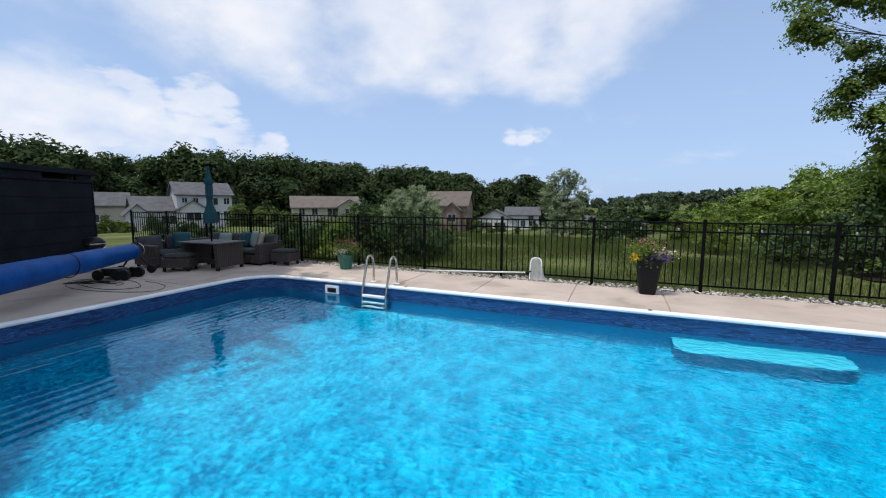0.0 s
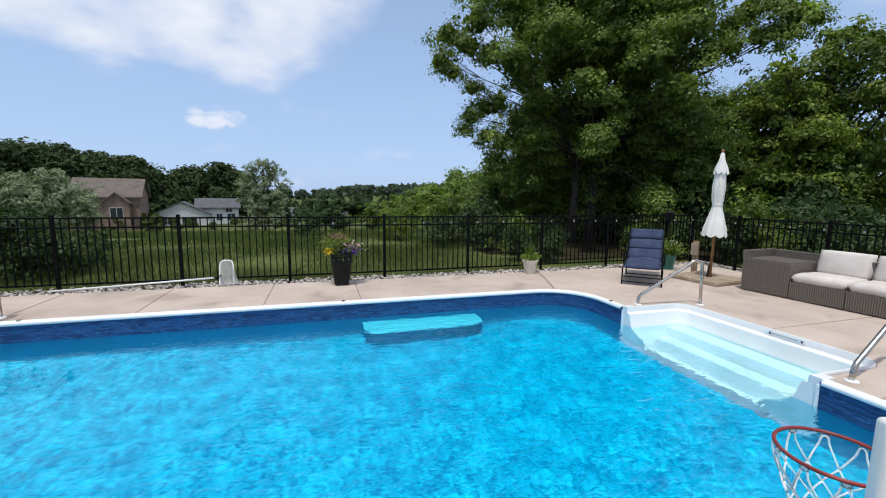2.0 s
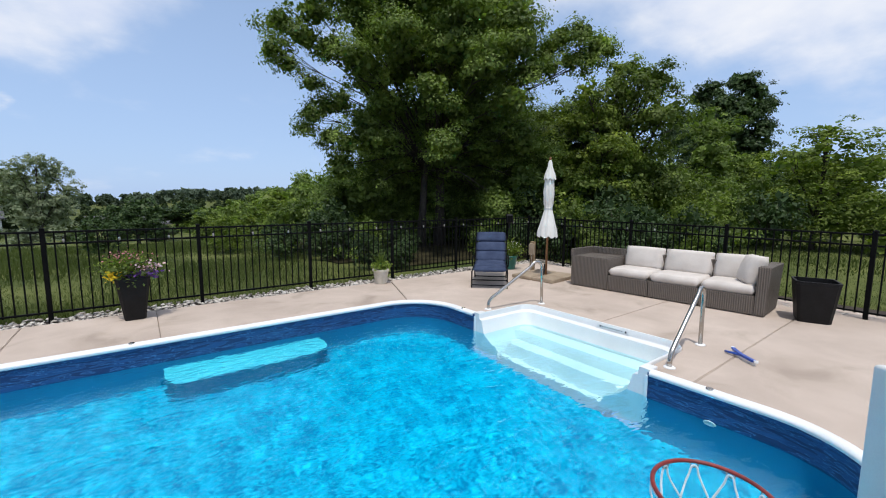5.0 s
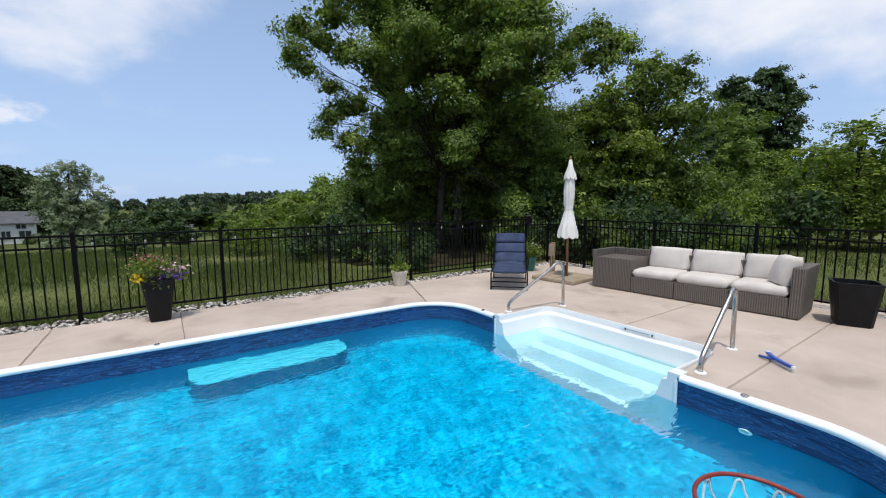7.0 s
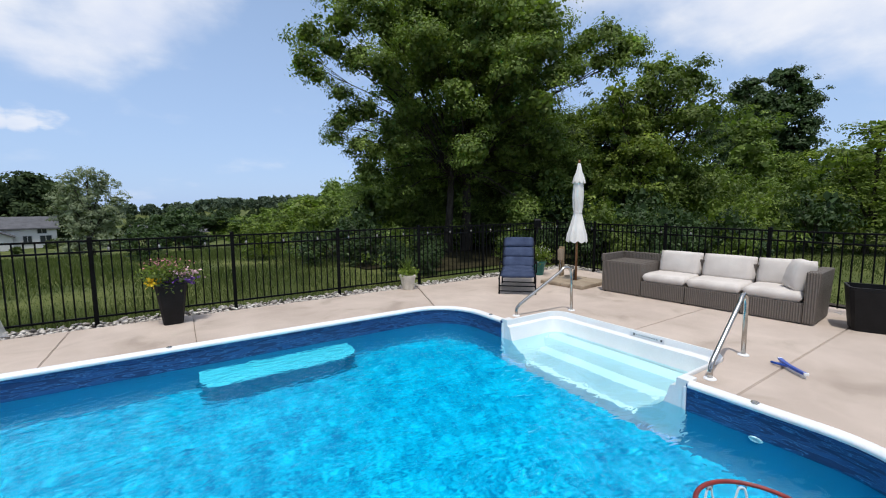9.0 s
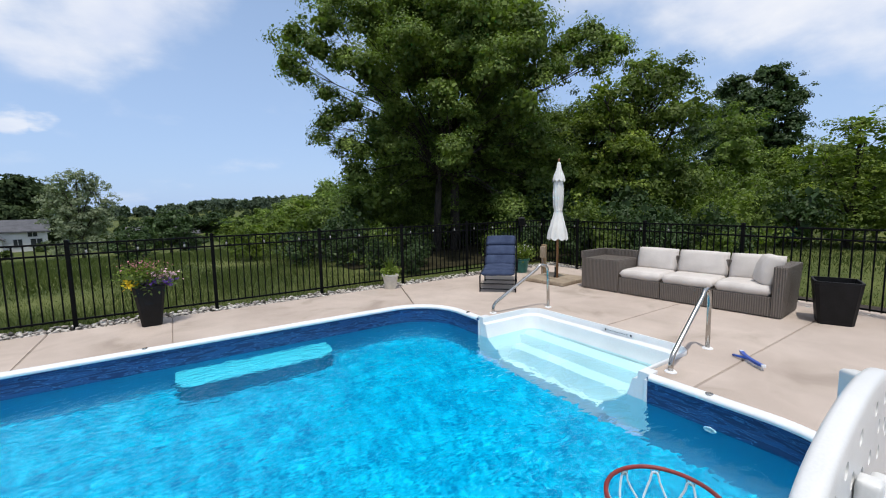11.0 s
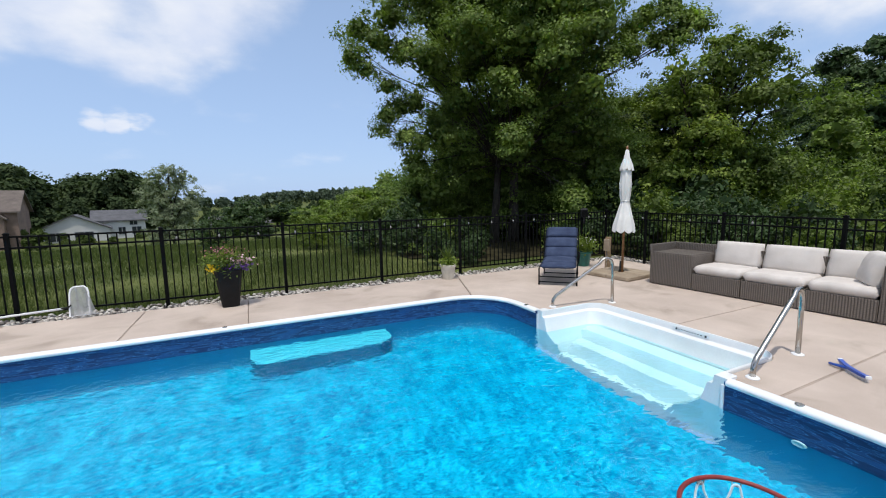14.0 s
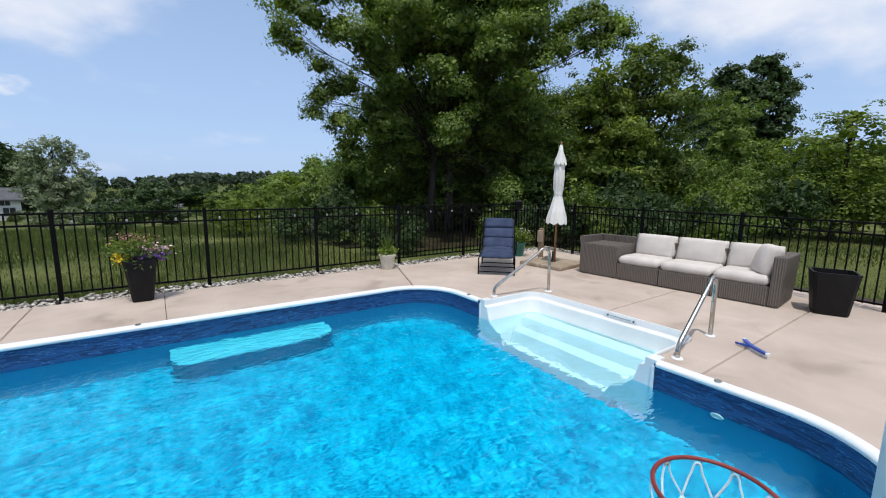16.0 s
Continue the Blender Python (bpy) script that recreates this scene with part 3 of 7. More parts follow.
def leaves_on(rng, cl, density, flat=0.62):
    """Leaf places and normals over domed sprays that leave their undersides bare."""
    count = np.maximum(8, (density * cl[:, 3] ** 2).astype(int))
    c = np.repeat(cl, count, 0)
    k = len(c)
    face = c[:, 4:7] * 0.7 + np.array((0, 0, 0.75))
    d = rng.normal(size=(k, 3))
    d /= np.linalg.norm(d, axis=1, keepdims=True)
    under = np.sum(d * face, 1) < -0.2
    d[under] *= -1
    u = rng.uniform(0.5, 1.12, k) * (1 + 0.18 * rng.normal(size=k))
    droop = np.zeros((k, 3))
    droop[:, 2] = -0.35 * (d[:, 0] ** 2 + d[:, 1] ** 2) * c[:, 3]
    P = c[:, :3] + d * (u * c[:, 3])[:, None] * np.array((1.15, 1.15, flat)) + droop
    N = d * 0.95 + c[:, 4:7] * 0.25 + np.array((0, 0, 0.4)) + rng.normal(size=(k, 3)) * 0.28
    return P, N


def tree(name, label, m, lobes, material, seed, per_lobe=7, density=330, leaf=0.15, trunks=((0, 0, 0.2),), top=None, slim=0.6, limb=0.05, size=(0.30, 0.55), group="", base=-0.6, low=0.42, core=60, core_leaf=0.0):
    """trunks: (x, y, radius) at the foot; limbs grow from them to the lobes."""
    rng = np.random.default_rng(seed)
    ob = thing(name, label, "shrub" if name.endswith("shrub") else "tree", m, group)
    cl = clumps(rng, lobes, per_lobe, size=size, low=low)
    P, N = leaves_on(rng, cl, density)
    shared("crown", leaf_mesh("crown", P, N, leaf, rng, material, slim), ob, Matrix.Identity(4))
    if core:
        # the thick inner foliage that closes the crown
        P, N = [], []
        for x, y, z, r in lobes:
            k = int(core * r * r)
            d = rng.normal(size=(k, 3))
            d /= np.linalg.norm(d, axis=1, keepdims=True)
            P.append(np.array((x, y, z)) + d * (rng.uniform(0.0, 1, k) ** 0.5 * r * 0.66)[:, None] * np.array((1, 1, 0.86)))
            N.append(rng.normal(size=(k, 3)) + d * 0.5)
        S = np.full(sum(len(p) for p in P), core_leaf or leaf * 2.6)
        P.append(np.repeat(cl[:, :3], 9, 0) + rng.normal(size=(9 * len(cl), 3)) * np.repeat(cl[:, 3:4], 9, 0) * 0.34)
        N.append(rng.normal(size=(9 * len(cl), 3)))
        S = np.concatenate((S, np.repeat(cl[:, 3], 9) * 0.34))
        shared("inner_foliage", leaf_mesh("inner_foliage", np.concatenate(P), np.concatenate(N), S, rng, material, 0.8), ob, Matrix.Identity(4))
    bm = bmesh.new()
    zmax = top or max(l[2] for l in lobes)
    ends = []
    for i, (x, y, r) in enumerate(trunks):
        mine = [l for j, l in enumerate(lobes) if j % len(trunks) == i] or lobes
        tx, ty = sum(l[0] for l in mine) / len(mine), sum(l[1] for l in mine) / len(mine)
        pts, radii = [], []
        for k in range(7):
            s = k / 6
            pts.append((x + (tx - x) * s ** 1.5 + 0.1 * r * math.sin(3 * s + i), y + (ty - y) * s ** 1.5, base + (zmax - base) * 0.92 * s))
            radii.append(r * (1.25 - 0.25 * min(1, 5 * s)) * (1 - 0.85 * s) if s < 1 else r * 0.06)
        sweep(bm, pts, r, 9, radii=radii)
        for lx, ly, lz, lr in mine:
            k = min(5, max(2, int(6 * max(0.12, (lz - base) * 0.6 / (zmax - base)))))
            a = Vector(pts[k])
            b = Vector((lx, ly, lz))
            mid = a.lerp(b, 0.5) + Vector((0, 0, 0.10 * (b - a).length))
            sweep(bm, [a, mid, b], limb, 6, radii=[min(radii[k] * 0.6, limb * 2.2), limb, limb * 0.3])
            for q in range(4):
                e = Vector(rng.normal(size=3)).normalized() * lr * 0.8
                sweep(bm, [mid.lerp(b, 0.5), b + e], limb * 0.4, 5, radii=[limb * 0.45, limb * 0.12])
    part("trunk", bm, BARK, ob, smooth=True)
    return ob


def round_lobes(rng, height, radius, z0, count, r):
    """Lobes of a rounded crown."""
    out = []
    for i in range(count):
        a, u = rng.uniform(0, 6.283), rng.uniform(0, 1)
        z = z0 + (height - z0 - r * 0.8) * (i + 0.5) / count
        w = radius * math.sin(math.pi * min(0.97, max(0.14, 0.22 + 0.7 * (z - z0) / (height - z0)))) - r * 0.6
        out.append((math.cos(a) * max(0.1, w) * u ** 0.5, math.sin(a) * max(0.1, w) * u ** 0.5, z, r * rng.uniform(0.75, 1.2)))
    return out


# ---- the lie of the land ----


def smooth_step(a, b, x):
    t = min(1.0, max(0.0, (x - a) / (b - a)))
    return t * t * (3 - 2 * t)


def land(x, y):
    """Height of the ground: level round the pool, a meadow falling away beyond the fence, far wooded hills."""
    beyond = max(0.0, y - 8.6, -x - 17, -y - 14)
    east = smooth_step(6, 26, x)
    z = -0.10 - (4.4 * smooth_step(0, 75, beyond)) * (1 - 0.75 * east)
    r = math.hypot(x, y)
    if y > 0:
        az = math.degrees(math.atan2(x, y))
        z += 14 * smooth_step(260, 700, r) * (0.05 + 0.75 * smooth_step(-5, 13, az))
    z += 0.10 * noise.noise(Vector((x * 0.14, y * 0.14, 0.3))) * smooth_step(1, 6, max(beyond, x - 9.6))
    return z


DECK = (-17.0, -6.0, 8.95, 7.72)          # x0, y0, x1, y1
FAR_FENCE_Y = 8.0


def ground():
    x0, y0, x1, y1 = DECK[0] + 0.3, DECK[1] + 0.3, DECK[2] - 0.3, DECK[3] - 0.25
    edge = []
    n = 40
    for (ax, ay), (bx, by) in (((x0, y0), (x1, y0)), ((x1, y0), (x1, y1)), ((x1, y1), (x0, y1)), ((x0, y1), (x0, y0))):
        edge += [(ax + (bx - ax) * i / n, ay + (by - ay) * i / n) for i in range(n)]
    cx, cy = (x0 + x1) / 2, (y0 + y1) / 2
    verts, faces, k = [], [], len(edge)
    steps = [0, 0.4, 0.9, 1.5, 2.3, 3.2, 4.3, 5.6, 7, 9, 11, 14, 17, 21, 26, 32, 40, 50, 62, 77, 95, 120, 150, 190, 240, 300, 380, 480, 620, 800, 1100, 1600, 2600]
    for s in steps:
        for ex, ey in edge:
            dx, dy = ex - cx, ey - cy
            d = math.hypot(dx, dy)
            # blends from the deck's outline to a circle
            b = min(1, s / 60)
            px, py = ex + dx / d * s * (1 - b) + (cx + dx / d * (s + 9) - ex) * b, ey + dy / d * s * (1 - b) + (cy + dy / d * (s + 9) - ey) * b
            verts.append((px, py, land(px, py) - (0.35 if s == 0 else 0.0)))
    for i in range(len(steps) - 1):
        for j in range(k):
            faces.append((i * k + j, i * k + (j + 1) % k, (i + 1) * k + (j + 1) % k, (i + 1) * k + j))
    ob = new("ground", raw_mesh("ground", verts, faces, GRASS_GROUND, True))
    tagged(ob, "rough green meadow grass falling away beyond the fence", "meadow", kind="structure")


ground()

# ---- pool ----
PX0, PX1, PY0, PY1 = -7.62, 4.14, 0.36, 6.10      # outer edge of the coping
CORNER = 0.85
LIP = 0.085
WATER_Z, FLOOR_Z = -0.25, -0.96
STEP_Y0, STEP_Y1, STEP_BACK = 2.22, 4.66, 5.02


def rounded(inset, n=14):
    """The pool's outline, anticlockwise from the middle of the step side, inset from the coping's outer edge."""
    x0, x1, y0, y1, r = PX0 + inset, PX1 - inset, PY0 + inset, PY1 - inset, CORNER - inset
    pts = []
    for cx, cy, a0 in ((x1 - r, y1 - r, 0), (x0 + r, y1 - r, 90), (x0 + r, y0 + r, 180), (x1 - r, y0 + r, 270)):
        pts += [(cx + r * math.cos(radians(a0 + 90 * i / n)), cy + r * math.sin(radians(a0 + 90 * i / n))) for i in range(n + 1)]
    return pts


def pool():
    ob = thing("swimming_pool", "rectangular in-ground pool with blue printed vinyl liner and white coping", "pool", kind="structure")
    inner = rounded(LIP)
    path = [(PX1 - LIP, STEP_Y1 + 0.06)] + inner + [(PX1 - LIP, STEP_Y0 - 0.06)]
    # liner wall with the step opening left out
    bm = bmesh.new()
    rows = [[bm.verts.new((x, y, z)) for x, y in path] for z in (0.0, -0.30, FLOOR_Z + 0.12)]
    low = [bm.verts.new((x + (-2.0 - x) * 0.014, y + (3.2 - y) * 0.03, FLOOR_Z)) for x, y in path]
    rows.append(low)
    for A, B in zip(rows, rows[1:]):
        for i in range(len(path) - 1):
            bm.faces.new((A[i], A[i + 1], B[i + 1], B[i]))
    wall = part("wall_liner", bm, LINER_WALL, ob, "dark blue wave-print border over plain blue vinyl, darkened for shade", True)
    bm = bmesh.new()
    bm.faces.new([bm.verts.new(v) for v in [(x + (-2.0 - x) * 0.014, y + (3.2 - y) * 0.03, FLOOR_Z) for x, y in path]])
    part("floor_liner", bm, LINER_FLOOR, ob, "mottled pale blue vinyl floor with caustic light painted in")
    # outer shell keeps the ground away
    bm = bmesh.new()
    outline = rounded(0.012)
    ring = [(PX1 - 0.012, STEP_Y1 + 0.083)] + outline + [(PX1 - 0.012, STEP_Y0 - 0.083)]
    prof = [(0.0, 0.0), (0.004, 0.016), (0.018, 0.026), (0.045, 0.028), (LIP - 0.02, 0.022), (LIP + 0.008, 0.008), (LIP + 0.012, -0.012), (LIP + 0.004, -0.030)]
    nrm = []
    for i, (x, y) in enumerate(ring):
        a, b = ring[max(0, i - 1)], ring[min(len(ring) - 1, i + 1)]
        d = Vector((b[0] - a[0], b[1] - a[1])).normalized()
        nrm.append((-d.y, d.x))
    strips = [[bm.verts.new((x + nx * o, y + ny * o, z)) for (x, y), (nx, ny) in zip(ring, nrm)] for o, z in [(0.0, -0.06)] + prof]
    for A, B in zip(strips, strips[1:]):
        for i in range(len(ring) - 1):
            bm.faces.new((A[i], B[i], B[i + 1], A[i + 1]))
    part("coping", bm, COPING, ob, "white vinyl coping", True)
    # seat bench under water against the far wall
    bm = bmesh.new()
    out = [(0.28, 6.012), (0.28, 5.62), (0.36, 5.50), (0.46, 5.45), (1.92, 5.45), (2.10, 5.56), (2.16, 5.68), (2.16, 6.012)]
    top = [bm.verts.new((x, y, -0.50)) for x, y in out]
    bot = [bm.verts.new((x, y, FLOOR_Z)) for x, y in out]
    for i in range(len(out) - 1):
        bm.faces.new((top[i], bot[i], bot[i + 1], top[i + 1]))
    bench = part("bench", bm, BENCH_SIDE, ob, "underwater swim-out bench, plain blue sides darkened for shade")
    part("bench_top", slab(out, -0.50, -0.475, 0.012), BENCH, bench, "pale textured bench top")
    # skimmer mouth
    sk = part("skimmer_plate", boxed((-5.80, 5.985, -0.245), (-5.47, 6.012, -0.075), 0.008), COPING, ob, "white skimmer faceplate")
    part("skimmer_mouth", boxed((-5.74, 5.979, -0.215), (-5.53, 5.9835, -0.125), 0.004), DARK_PLASTIC, sk, "dark skimmer opening")
    # return fitting
    bm = lathe(bmesh.new(), [(0.052, 0), (0.05, 0.01), (0.03, 0.018), (0.028, 0.006), (0.0, 0.006)], 20)
    bm.transform(pose(PX1 - LIP, 1.60, -0.30, 0, -90, 0))
    part("return_fitting", bm, COPING, ob, "white return jet fitting", True)
    # rope anchors let into the coping
    for x, y in ((4.085, 1.63), (0.0, 6.05), (-4.0, 6.05), (4.085, 5.02)):
        bm = lathe(bmesh.new(), [(0.0, 0.028), (0.020, 0.034), (0.030, 0.031), (0.032, 0.022)], 14)
        bm.transform(Matrix.Translation((x, y, 0.0)))
        part("rope_anchor", bm, STEEL, ob, "small chrome rope anchor", True)


pool()


def water():
    inner = rounded(LIP + 0.001)
    outline = [(PX1 - LIP, STEP_Y1), *inner, (PX1 - LIP, STEP_Y0)]
    out = outline + [(STEP_BACK - 0.02, STEP_Y0 + 0.06), (STEP_BACK - 0.02, STEP_Y1 - 0.06)]
    bm = bmesh.new()
    bm.faces.new([bm.verts.new((x, y, WATER_Z)) for x, y in out])
    ob = part("water", bm, WATER)
    ob.visible_shadow = False
    tagged(ob, "clear rippled turquoise pool water", "water", kind="structure")


water()


def pool_steps():
    """White moulded stair: a pocket in the step side with a rim, sloping sides and three treads running down to the pool floor."""
    ob = thing("pool_steps", "white moulded acrylic pool steps leading into the water", "steps")
    a, b, k = STEP_Y0 + 0.02, STEP_Y1 - 0.02, PX1 - LIP + 0.002

    def ring(inset, back, cut, front=k):
        n = 5
        pts = [(front, a + inset)]
        for cx, cy, a0 in ((back - cut, a + inset + cut, -90), (back - cut, b - inset - cut, 0)):
            pts += [(cx + cut * math.cos(radians(a0 + 90 * i / n)), cy + cut * math.sin(radians(a0 + 90 * i / n))) for i in range(n + 1)]
        return pts + [(front, b - inset)]

    def skin(bm, levels):
        rows = [[bm.verts.new((x, y, z)) for x, y in pts] for pts, z in levels]
        for A, B in zip(rows, rows[1:]):
            for i in range(len(A) - 1):
                bm.faces.new((A[i], B[i], B[i + 1], A[i + 1]))
    side = [(0.010, 0.022, -0.088), (0.014, -0.045, -0.078), (0.022, -0.055, -0.068), (0.055, -0.060, -0.020), (0.066, -0.068, 0.006), (0.085, -0.14, 0.018), (0.11, -0.22, 0.03),
            (0.14, -0.30, 0.06), (0.175, -0.38, 0.06), (0.23, -0.47, 0.06), (0.30, -0.56, 0.06), (0.36, -0.66, 0.06), (0.40, -0.78, 0.06), (0.42, -0.955, 0.06)]
    bm = bmesh.new()
    skin(bm, [(ring(-0.02, STEP_BACK + 0.12, 0.24), -0.02), (ring(-0.018, STEP_BACK + 0.119, 0.24), 0.022), (ring(-0.012, STEP_BACK + 0.112, 0.23), 0.030),
              (ring(0.004, STEP_BACK + 0.093, 0.20), 0.030)] + [(ring(o, STEP_BACK - d, 0.19), z) for o, z, d in side])
    softened(part("surround", bm, STEP_WHITE, ob), 26)
    # three treads, each reaching further out than the one above
    heights, fronts, sides = (-0.315, -0.575, -0.86), (4.67, 4.32, k + 0.02), (0.12, 0.27, 0.34)
    for z, x0, w in zip(heights, fronts, sides):
        bm = bmesh.new()
        x1, y0, y1 = STEP_BACK - 0.03, a + 0.06, b - 0.06
        r = 0.12
        lo = [(x1, y0), (x1, y1), (x0 + 0.30, y1)] + [(x0 + r - r * math.sin(radians(90 * i / 5)), b - w - r + r * math.cos(radians(90 * i / 5))) for i in range(6)]
        lo += [(x0 + r - r * math.cos(radians(90 * i / 5)), a + w + r - r * math.sin(radians(90 * i / 5))) for i in range(6)] + [(x0 + 0.30, y0)]
        top = [bm.verts.new((x, y, z)) for x, y in lo]
        bot = [bm.verts.new((x - (0.15 if x < x1 - 0.1 and z > -0.7 else 0.0), y, z - 0.30)) for x, y in lo]
        bm.faces.new(top)
        for j in range(len(lo)):
            bm.faces.new((top[j], bot[j], bot[(j + 1) % len(lo)], top[(j + 1) % len(lo)]))
        bmesh.ops.bevel(bm, geom=[e for e in bm.edges if all(abs(v.co.z - z) < 1e-6 for v in e.verts)], offset=0.045, segments=5, affect="EDGES")
        part("tread", bm, STEP_WHITE, ob, smooth=False)
    # front flanges that curve down into the water, and the sealing strips
    for y, s in ((a, 1), (b, -1)):
        bm = bmesh.new()
        inner = [(-0.085, 0.028), (-0.01, 0.028)] + [(o, z) for o, z, d in side]
        A = [bm.verts.new((k, y - 0.086 * s, z)) for o, z in inner]
        B = [bm.verts.new((k, y + o * s, z)) for o, z in inner]
        for i in range(len(inner) - 1):
            bm.faces.new((A[i], A[i + 1], B[i + 1], B[i]))
        part("cheek", bm, STEP_WHITE, ob)
        part("sealing_strip", boxed((k - 0.014, y - 0.075 * s - 0.014, -0.95), (k - 0.001, y - 0.075 * s + 0.014, -0.03), 0.004), COPING, ob)
    # rim ends over the pool edge
    for y, s in ((STEP_Y0, 1), (STEP_Y1, -1)):
        lo, hi = sorted((y - 0.084 * s, y + 0.03 * s))
        part("rim_end", boxed((k + 0.001, lo, -0.06), (PX1 + 0.07, hi, 0.029), 0.008), STEP_WHITE, ob)
    # warning plate with bars for its small print, on the upright face under the rim
    plate = part("warning_plate", boxed((STEP_BACK + 0.0675, 2.92, -0.036), (STEP_BACK + 0.0720, 3.37, 0.012), 0.0008), STEP_WHITE, ob, "small printed warning strip")
    y = 2.945
    for i in range(11):
        end = i in (0, 10)
        w = 0.045 if end else 0.022
        part("print_bar", boxed((STEP_BACK + 0.0660, y, -0.026 if end else -0.016), (STEP_BACK + 0.0673, y + w * (0.5 if end else 0.85), 0.002 if end else -0.007)), GREY_FABRIC, plate)
        y += w + 0.0115


pool_steps()


def deck():
    """Poured concrete slabs round the pool, with recessed joints."""
    dk = thing("pool_deck", "beige broom-finished concrete pool deck with recessed control joints", "deck", kind="structure")
    x0, y0, x1, y1 = DECK
    g, r = 0.0028, CORNER
    o = 0.0

    def arc(cx, cy, a0, a1, n=12):
        return [(cx + r * math.cos(radians(a0 + (a1 - a0) * i / n)), cy + r * math.sin(radians(a0 + (a1 - a0) * i / n))) for i in range(n + 1)]
    outlines = []
    far = [-5.93, -4.35, -2.79, -1.16, 0.28]
    for a, b in zip(far, far[1:]):
        outlines.append([(a + g, PY1), (b - g, PY1), (b - g, y1), (a + g, y1)])
    # far right corner, split by a slanting joint
    ca, cb = arc(PX1 - r, PY1 - r, 90, 62, 6), arc(PX1 - r, PY1 - r, 61, 0, 9)
    outlines.append([(0.28 + g, PY1), *ca, (4.315, y1), (0.28 + g, y1)])
    # step side
    outlines.append([*cb, (PX1, STEP_Y1 - 0.004), *[(STEP_BACK - 0.117 + 0.235 * math.sin(radians(15 * i)), STEP_Y1 - 0.235 + 0.235 * math.cos(radians(15 * i))) for i in range(7)], (STEP_BACK + 0.118, 3.39 + g), (x1, 3.42 + g), (x1, y1), (4.33, y1)])
    outlines.append([(STEP_BACK + 0.118, 3.39 - g), *[(STEP_BACK - 0.117 + 0.235 * math.cos(radians(15 * i)), STEP_Y0 + 0.235 - 0.235 * math.sin(radians(15 * i))) for i in range(7)], (PX1, STEP_Y0 + 0.004), (PX1, 1.79 + g), (x1, 1.83 + g), (x1, 3.42 - g)])
    # near right corner
    outlines.append([(PX1, 1.79 - g), *arc(PX1 - r, PY0 + r, 0, -90), (1.9 + g, PY0), (1.9 + g, -1.6), (x1, -1.6), (x1, 1.83 - g)])
    outlines.append([(-4.6 + g, PY0), (1.9 - g, PY0), (1.9 - g, -1.6), (-4.6 + g, -1.6)])
    outlines.append([(-4.6 - g, PY0), (-4.6 - g, -1.6), (x0, -1.6), (x0, 1.9 - g), (PX0, 1.9 - g), *arc(PX0 + r, PY0 + r, 180, 270)])
    outlines.append([(x0, -1.6 - 2 * g), (x1, -1.6 - 2 * g), (x1, y0), (x0, y0)])
    # patio side
    outlines.append([(PX0, 1.9 + g), (x0, 1.9 + g), (x0, 4.6 - g), (PX0, 4.6 - g)])
    outlines.append([(PX0, 4.6 + g), (x0, 4.6 + g), (x0, y1), (-5.93 - g, y1), (-5.93 - g, PY1), *arc(PX0 + r, PY1 - r, 90, 180)])
    for pts in outlines:
        part("slab", slab(pts, -0.12, o, 0.008), CONCRETE, dk)


deck()

# ---- fence ----


def unit_box_mesh(name, w, d, h, material, bevel=0.0):
    bm = boxed((-w / 2, -d / 2, 0), (w / 2, d / 2, h), bevel, 1.0, 1)
    mesh = bpy.data.meshes.new(name)
    bm.to_mesh(mesh)
    bm.free()
    mesh.materials.append(material)
    return mesh


PICKET = unit_box_mesh("picket", 0.017, 0.017, 1.13, FENCE_BLACK)


def post_mesh():
    bm = boxed((-0.026, -0.026, -0.15), (0.026, 0.026, 1.262), 0.003, 1.0, 1)
    box(bm, (-0.031, -0.031, 1.258), (0.031, 0.031, 1.272), 0.003, 1.0, 1)
    box(bm, (-0.026, -0.026, 1.272), (0.026, 0.026, 1.283), 0.0, 0.5)
    mesh = bpy.data.meshes.new("post")
    bm.to_mesh(mesh)
    bm.free()
    mesh.materials.append(FENCE_BLACK)
    return mesh


POST = post_mesh()


def fence(label, posts):
    """Posts by (x, y); three rails and upright pickets between each pair."""
    ob = thing("fence", label, "fence")
    for i, (x, y) in enumerate(posts):
        nx = posts[min(i + 1, len(posts) - 1)]
        pv = posts[max(0, i - 1)]
        a = math.degrees(math.atan2(nx[1] - pv[1], nx[0] - pv[0]))
        shared("post", POST, ob, pose(x, y, 0, 0, 0, a))
    for (ax, ay), (bx, by) in zip(posts, posts[1:]):
        L = math.hypot(bx - ax, by - ay)
        a = math.degrees(math.atan2(by - ay, bx - ax))
        frame_m = pose(ax, ay, 0, 0, 0, a)
        for z in (1.205, 1.045, 0.085):
            bm = boxed((0.026, -0.014, z), (L - 0.026, 0.014, z + 0.028), 0.003, 1.0, 1)
            rail = part("rail", bm, FENCE_BLACK, ob)
            rail.matrix_basis = frame_m
        k = max(2, round(L / 0.1145))
        for j in range(1, k):
            shared("picket", PICKET, ob, frame_m @ pose(L * j / k, 0, 0.075))
    return ob


far_x = [-15.55 + 1.83 * i for i in range(14)]
far_posts = [(x, FAR_FENCE_Y + max(0, x - 1.0) * 0.022) for x in far_x] + [(9.12, 8.17)]
fence("black aluminium picket fence along the far side of the deck", far_posts)
right_dir = Vector((0.0914, 1.0)).normalized()
right_posts = [(9.12, 8.17)] + [(8.75 - right_dir.x * 1.865 * i, 4.93 - right_dir.y * 1.865 * i) for i in range(-1, 6)]
fence("black aluminium picket fence behind the wicker sofa", right_posts)

